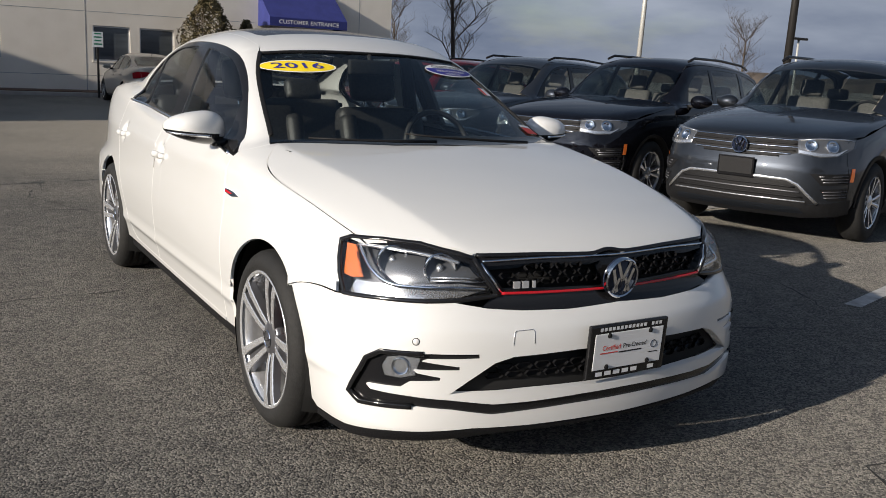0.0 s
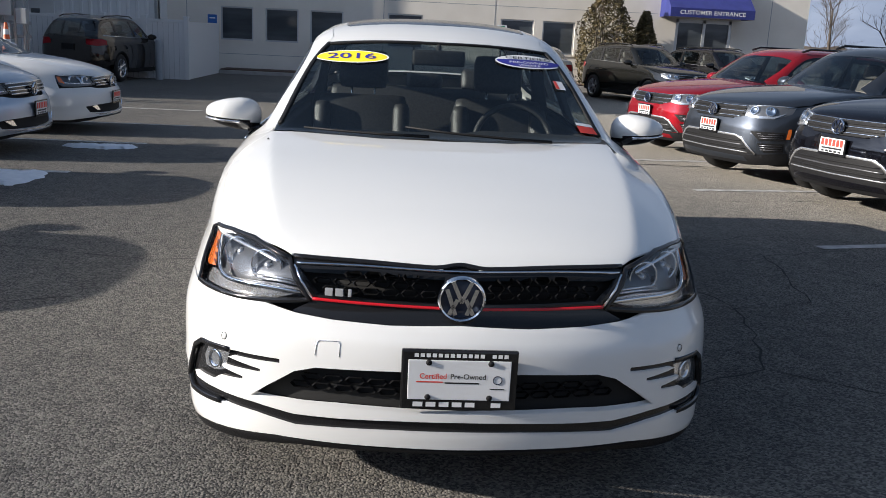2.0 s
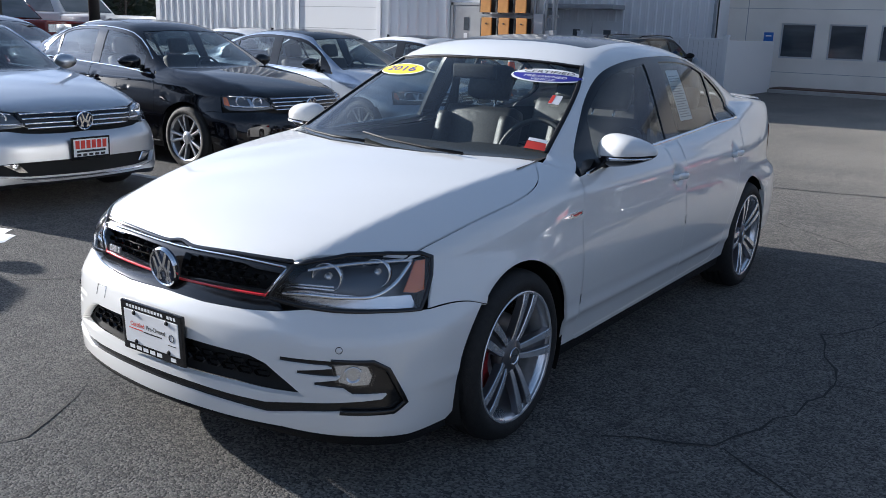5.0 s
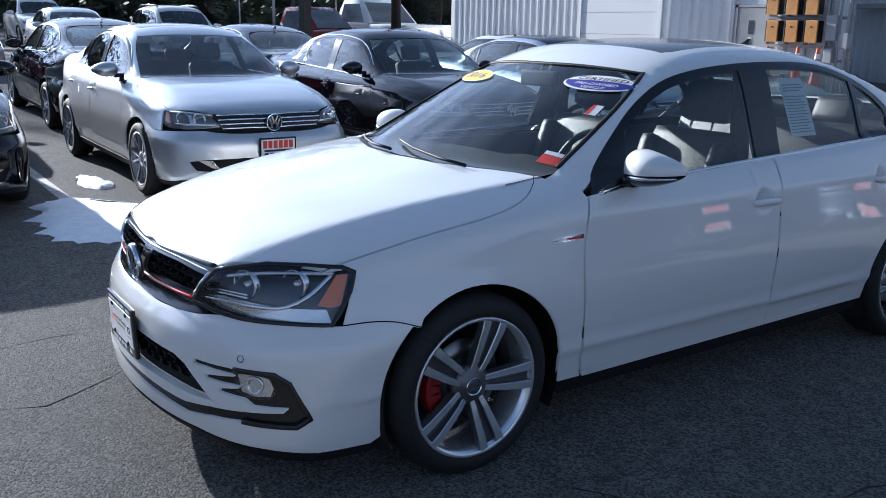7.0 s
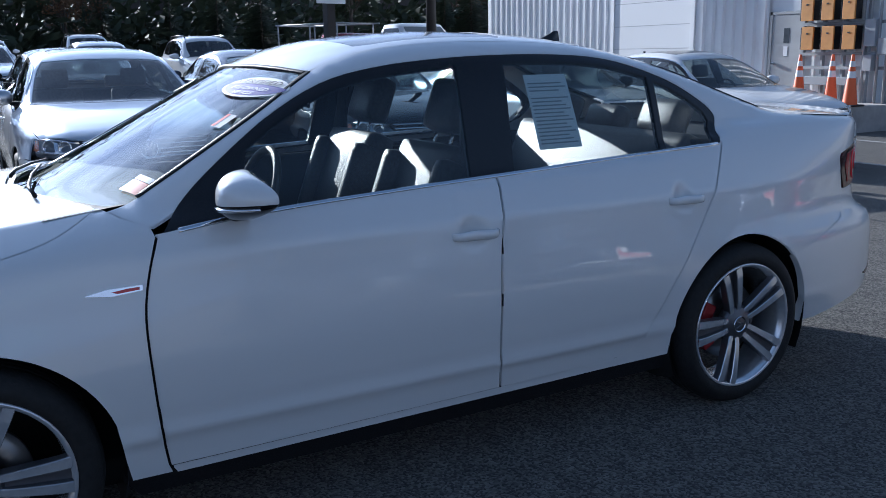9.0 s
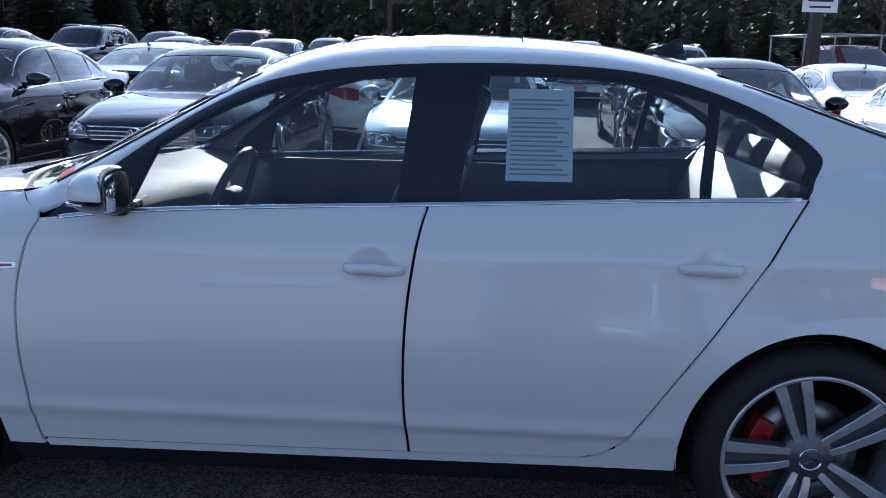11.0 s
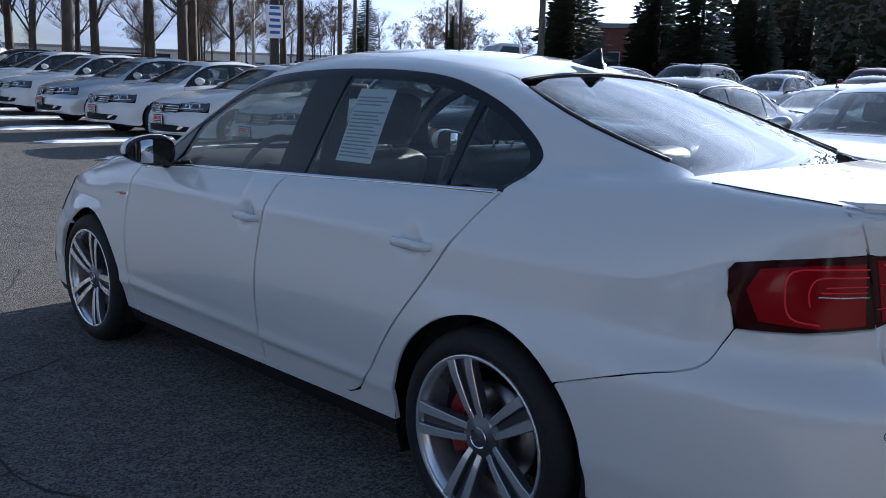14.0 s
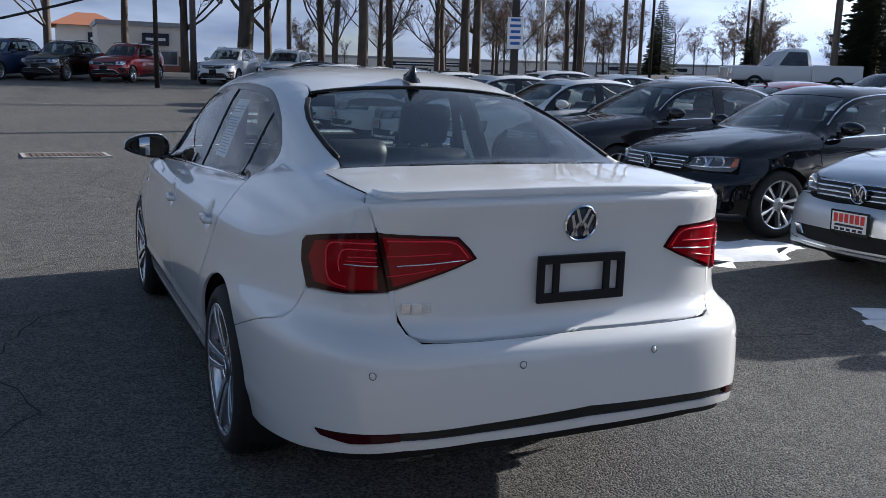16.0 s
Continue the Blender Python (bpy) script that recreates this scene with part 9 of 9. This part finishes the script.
def shop(x, y, w, d, h, rz, wall, roof, label, base=None):
    b = thing("shop_building", label, "building", at=pose(x, y, ground_z(x, y), 0, 0, rz))
    part("wall", box(-w / 2, w / 2, -d / 2, d / 2, -0.5, h), wall, b, smooth=False)
    if roof is TILE_ORANGE:
        bm = bmesh.new()
        lo = [bm.verts.new(p) for p in ((-w / 2 - 0.8, -d / 2 - 0.8, h), (w / 2 + 0.8, -d / 2 - 0.8, h), (w / 2 + 0.8, d / 2 + 0.8, h), (-w / 2 - 0.8, d / 2 + 0.8, h))]
        hi = [bm.verts.new(p) for p in ((-w / 6, 0, h + 1.6), (w / 6, 0, h + 1.6))]
        for q in ((lo[0], lo[1], hi[1], hi[0]), (lo[1], lo[2], hi[1]), (lo[2], lo[3], hi[0], hi[1]), (lo[3], lo[0], hi[0])):
            bm.faces.new(q)
        part("roof", bm, roof, b, smooth=False)
    else:
        part("roof", box(-w / 2 - 0.15, w / 2 + 0.15, -d / 2 - 0.15, d / 2 + 0.15, h, h + 0.35), roof, b, smooth=False)
    if base:
        part("plinth", box(-w / 2 - 0.03, w / 2 + 0.03, -d / 2 - 0.03, d / 2 + 0.03, -0.5, h * 0.38), base, b, smooth=False)
    n = max(2, int(w / 3.2))
    for k in range(n):
        cx = -w / 2 + w * (k + 0.5) / n
        wn = part("window", box(cx - 0.9, cx + 0.9, d / 2 + 0.02, d / 2 + 0.07, 0.6, min(h * 0.5, 3.2)), FRAME_ALU, b, smooth=False)
        part("pane", box(cx - 0.8, cx + 0.8, d / 2 + 0.06, d / 2 + 0.09, 0.7, min(h * 0.5, 3.2) - 0.1), WINDOW_DARK, wn, smooth=False)
    s = part("sign_board", box(-w * 0.28, w * 0.02, d / 2 + 0.05, d / 2 + 0.2, h * 0.6, h * 0.86), EMBLEM_DARK, b, smooth=False)
    part("print_bar", box(-w * 0.24, -w * 0.02, d / 2 + 0.2, d / 2 + 0.22, h * 0.70, h * 0.76), WHITE_VINYL, s, smooth=False)
    return b


shop(-4.3, -104, 6.4, 8, 5.0, 0, STUCCO, TILE_ORANGE, "beige shop with orange hipped tile roof far off")
shop(-6.4, -70, 6.6, 6, 3.5, 0, STUCCO, TRIM_GREY, "cream and brick shop across the road", BRICK_RED)
shop(-85, -117, 40, 15, 2.1, -35, VINYL, TRIM_GREY, "long low pale building far beyond the trees")
shop(-50, -128, 46, 15, 2.2, -20, STUCCO, TRIM_GREY, "long low pale building far beyond the trees")
shop(-60, -36, 10, 8, 3.5, -60, BRICK_RED, TRIM_GREY, "brown house among the conifers")


def pickup(color, rack, label):
    t = thing("pickup_truck", label, "truck")
    bm = bmesh.new()
    add_box(bm, -0.98, 0.98, -0.95, 0.75, 0.55, 1.12, 0.08)
    add_box(bm, -0.98, 0.98, 0.70, 2.25, 0.45, 1.15, 0.05)
    part("body", bm, PAINT, t)
    bm = bmesh.new()
    rows = []
    for z, y0, y1, w in ((1.13, 0.62, 2.25, 0.95), (1.55, 1.0, 2.2, 0.84), (1.80, 1.25, 2.1, 0.76), (1.84, 1.35, 2.0, 0.6)):
        rows.append([bm.verts.new(p) for p in ((-w, y0, z), (w, y0, z), (w, y1, z), (-w, y1, z))])
    for u, v in zip(rows, rows[1:]):
        for k in range(4):
            bm.faces.new((u[k], u[(k + 1) % 4], v[(k + 1) % 4], v[k]))
    bm.faces.new(rows[-1])
    bmesh.ops.recalc_face_normals(bm, faces=bm.faces)
    cab = part("cab", bm, PAINT, t)
    for s in (-1, 1):
        bm = bmesh.new()
        bm.faces.new([bm.verts.new((s * x, y, z)) for x, y, z in ((0.965, 0.92, 1.16), (0.965, 2.1, 1.16), (0.80, 2.05, 1.70), (0.80, 1.32, 1.70))])
        part("side_window", bm, WINDOW_DARK, cab, smooth=False)
    bm = bmesh.new()
    bm.faces.new([bm.verts.new(p) for p in ((-0.85, 0.62, 1.17), (0.85, 0.62, 1.17), (0.72, 1.18, 1.74), (-0.72, 1.18, 1.74))])
    part("windscreen", bm, WINDOW_DARK, cab, smooth=False)
    bm = bmesh.new()
    add_box(bm, -0.98, -0.90, 2.28, 4.3, 0.55, 1.2, 0.02)
    add_box(bm, 0.90, 0.98, 2.28, 4.3, 0.55, 1.2, 0.02)
    add_box(bm, -0.90, 0.90, 4.22, 4.3, 0.55, 1.2, 0.02)
    add_box(bm, -0.90, 0.90, 2.28, 4.22, 0.55, 0.65)
    part("bed", bm, PAINT, t, smooth=False)
    part("grille", box(-0.6, 0.6, -0.99, -0.94, 0.70, 1.02, 0.01), CHROME, t, smooth=False)
    for s in (-1, 1):
        part("headlamp", box(min(s * 0.62, s * 0.92), max(s * 0.62, s * 0.92), -0.985, -0.94, 0.78, 1.0, 0.01), LAMP_SILVER, t, smooth=False)
    part("bumper", box(-1.0, 1.0, -1.05, -0.92, 0.42, 0.60, 0.03), CHROME, t, smooth=False)
    part("chassis", box(-0.7, 0.7, -0.6, 4.1, 0.35, 0.56), DARK_GAP, t, smooth=False)
    for x in (0.99, -0.99):
        for y in (0.0, 3.3):
            plain_wheel(t, x, y, 0.39, 0.25, 8)
    if rack:
        rack_frame = part("ladder_rack", box(-0.88, 0.88, 4.18, 4.22, 2.12, 2.18, 0.008), TRIM_GREY, t, smooth=False)
        bars = [[(x, y, 1.1), (x, y, 2.15)] for y in (1.3, 2.6, 4.2) for x in (-0.85, 0.85)] + [[(-0.85, y, 2.15), (0.85, y, 2.15)] for y in (1.3, 2.6)] + [[(x, 1.0, 2.15), (x, 4.3, 2.15)] for x in (-0.85, 0.85)]
        for line in bars:
            bm = bmesh.new()
            add_tube(bm, line, 0.03, 6)
            part("rack_bar", bm, TRIM_GREY, rack_frame)
    paint_all(t, color)
    return t


def set_down(t, x, y, rz):
    t.matrix_basis = pose(x, y, ground_z(x, y), 0, 0, rz)


set_down(pickup((0.16, 0.02, 0.018), True, "dark red pickup truck with a ladder rack"), -23.5, 12.6, 112)
wp = pickup(WHITE, False, "white pickup truck parked at the far edge")
set_down(wp, -30.1, -27.8, 65)
wp.matrix_basis = wp.matrix_basis @ Matrix.Diagonal((1.15, 1.18, 1.18, 1))
tagged(copy_thing(wp, pose(-24, 15.2, ground_z(-24, 15.2), 0, 0, 100)), "white pickup truck behind the parked cars", "truck")

# vehicles by the office and across the lot
FAR = "vehicles parked farther off"
park(proto_j, 4.1, 25.2, 180, (0.50, 0.46, 0.40, 0.7), "beige saloon parked nose to the building", FAR)
park(proto_s, 7.7, 21.6, 20, NEAR_BLACK, "near-black sport utility parked near the entrance", FAR)
park(proto_s, 10.6, 23.0, 20, BLACK, "black sport utility parked near the entrance", FAR)
park(proto_s, -7.6, 23.4 - 0.2, 172, (0.02, 0.017, 0.015), "dark brown sport utility seen from behind by the fence", FAR)
for x, c, t in ((3.4, (0.03, 0.05, 0.10), "dark blue sport utility across the lot"), (0.9, BLACK, "black sport utility across the lot"), (-1.7, RED, "red sport utility across the lot"), (-6.2, WHITE, "white sport utility across the lot"), (-8.9, WHITE, "white sport utility across the lot")):
    park(proto_s, x, -35.2, 150, c, t, "sport utilities across the lot")
rnd = random.Random(9)
shades = (WHITE, SILVER, GREY, BLACK, WHITE, SILVER, RED, WHITE, (0.05, 0.06, 0.09))
for i in range(-6, 4):
    park((proto_p, proto_j)[i % 2], -12.9, 1.6 + 2.68 * i, -90, shades[(i * 5 + 3) % 9], "saloon parked tail to tail in the second row", "cars in the second row")
for i in range(-5, 3):
    park((proto_j, proto_p, proto_s)[i % 3], -20.2, 0.8 + 2.75 * i, 90, shades[(i * 4 + 1) % 9], "car parked in the third row", "cars in the third row")
for i in range(-3, 3):
    park((proto_s, proto_p)[i % 2], -30.5, -2 + 3.3 * i, 90, shades[(i * 7 + 2) % 9], "car parked by the wooded bank", "cars by the wooded bank")
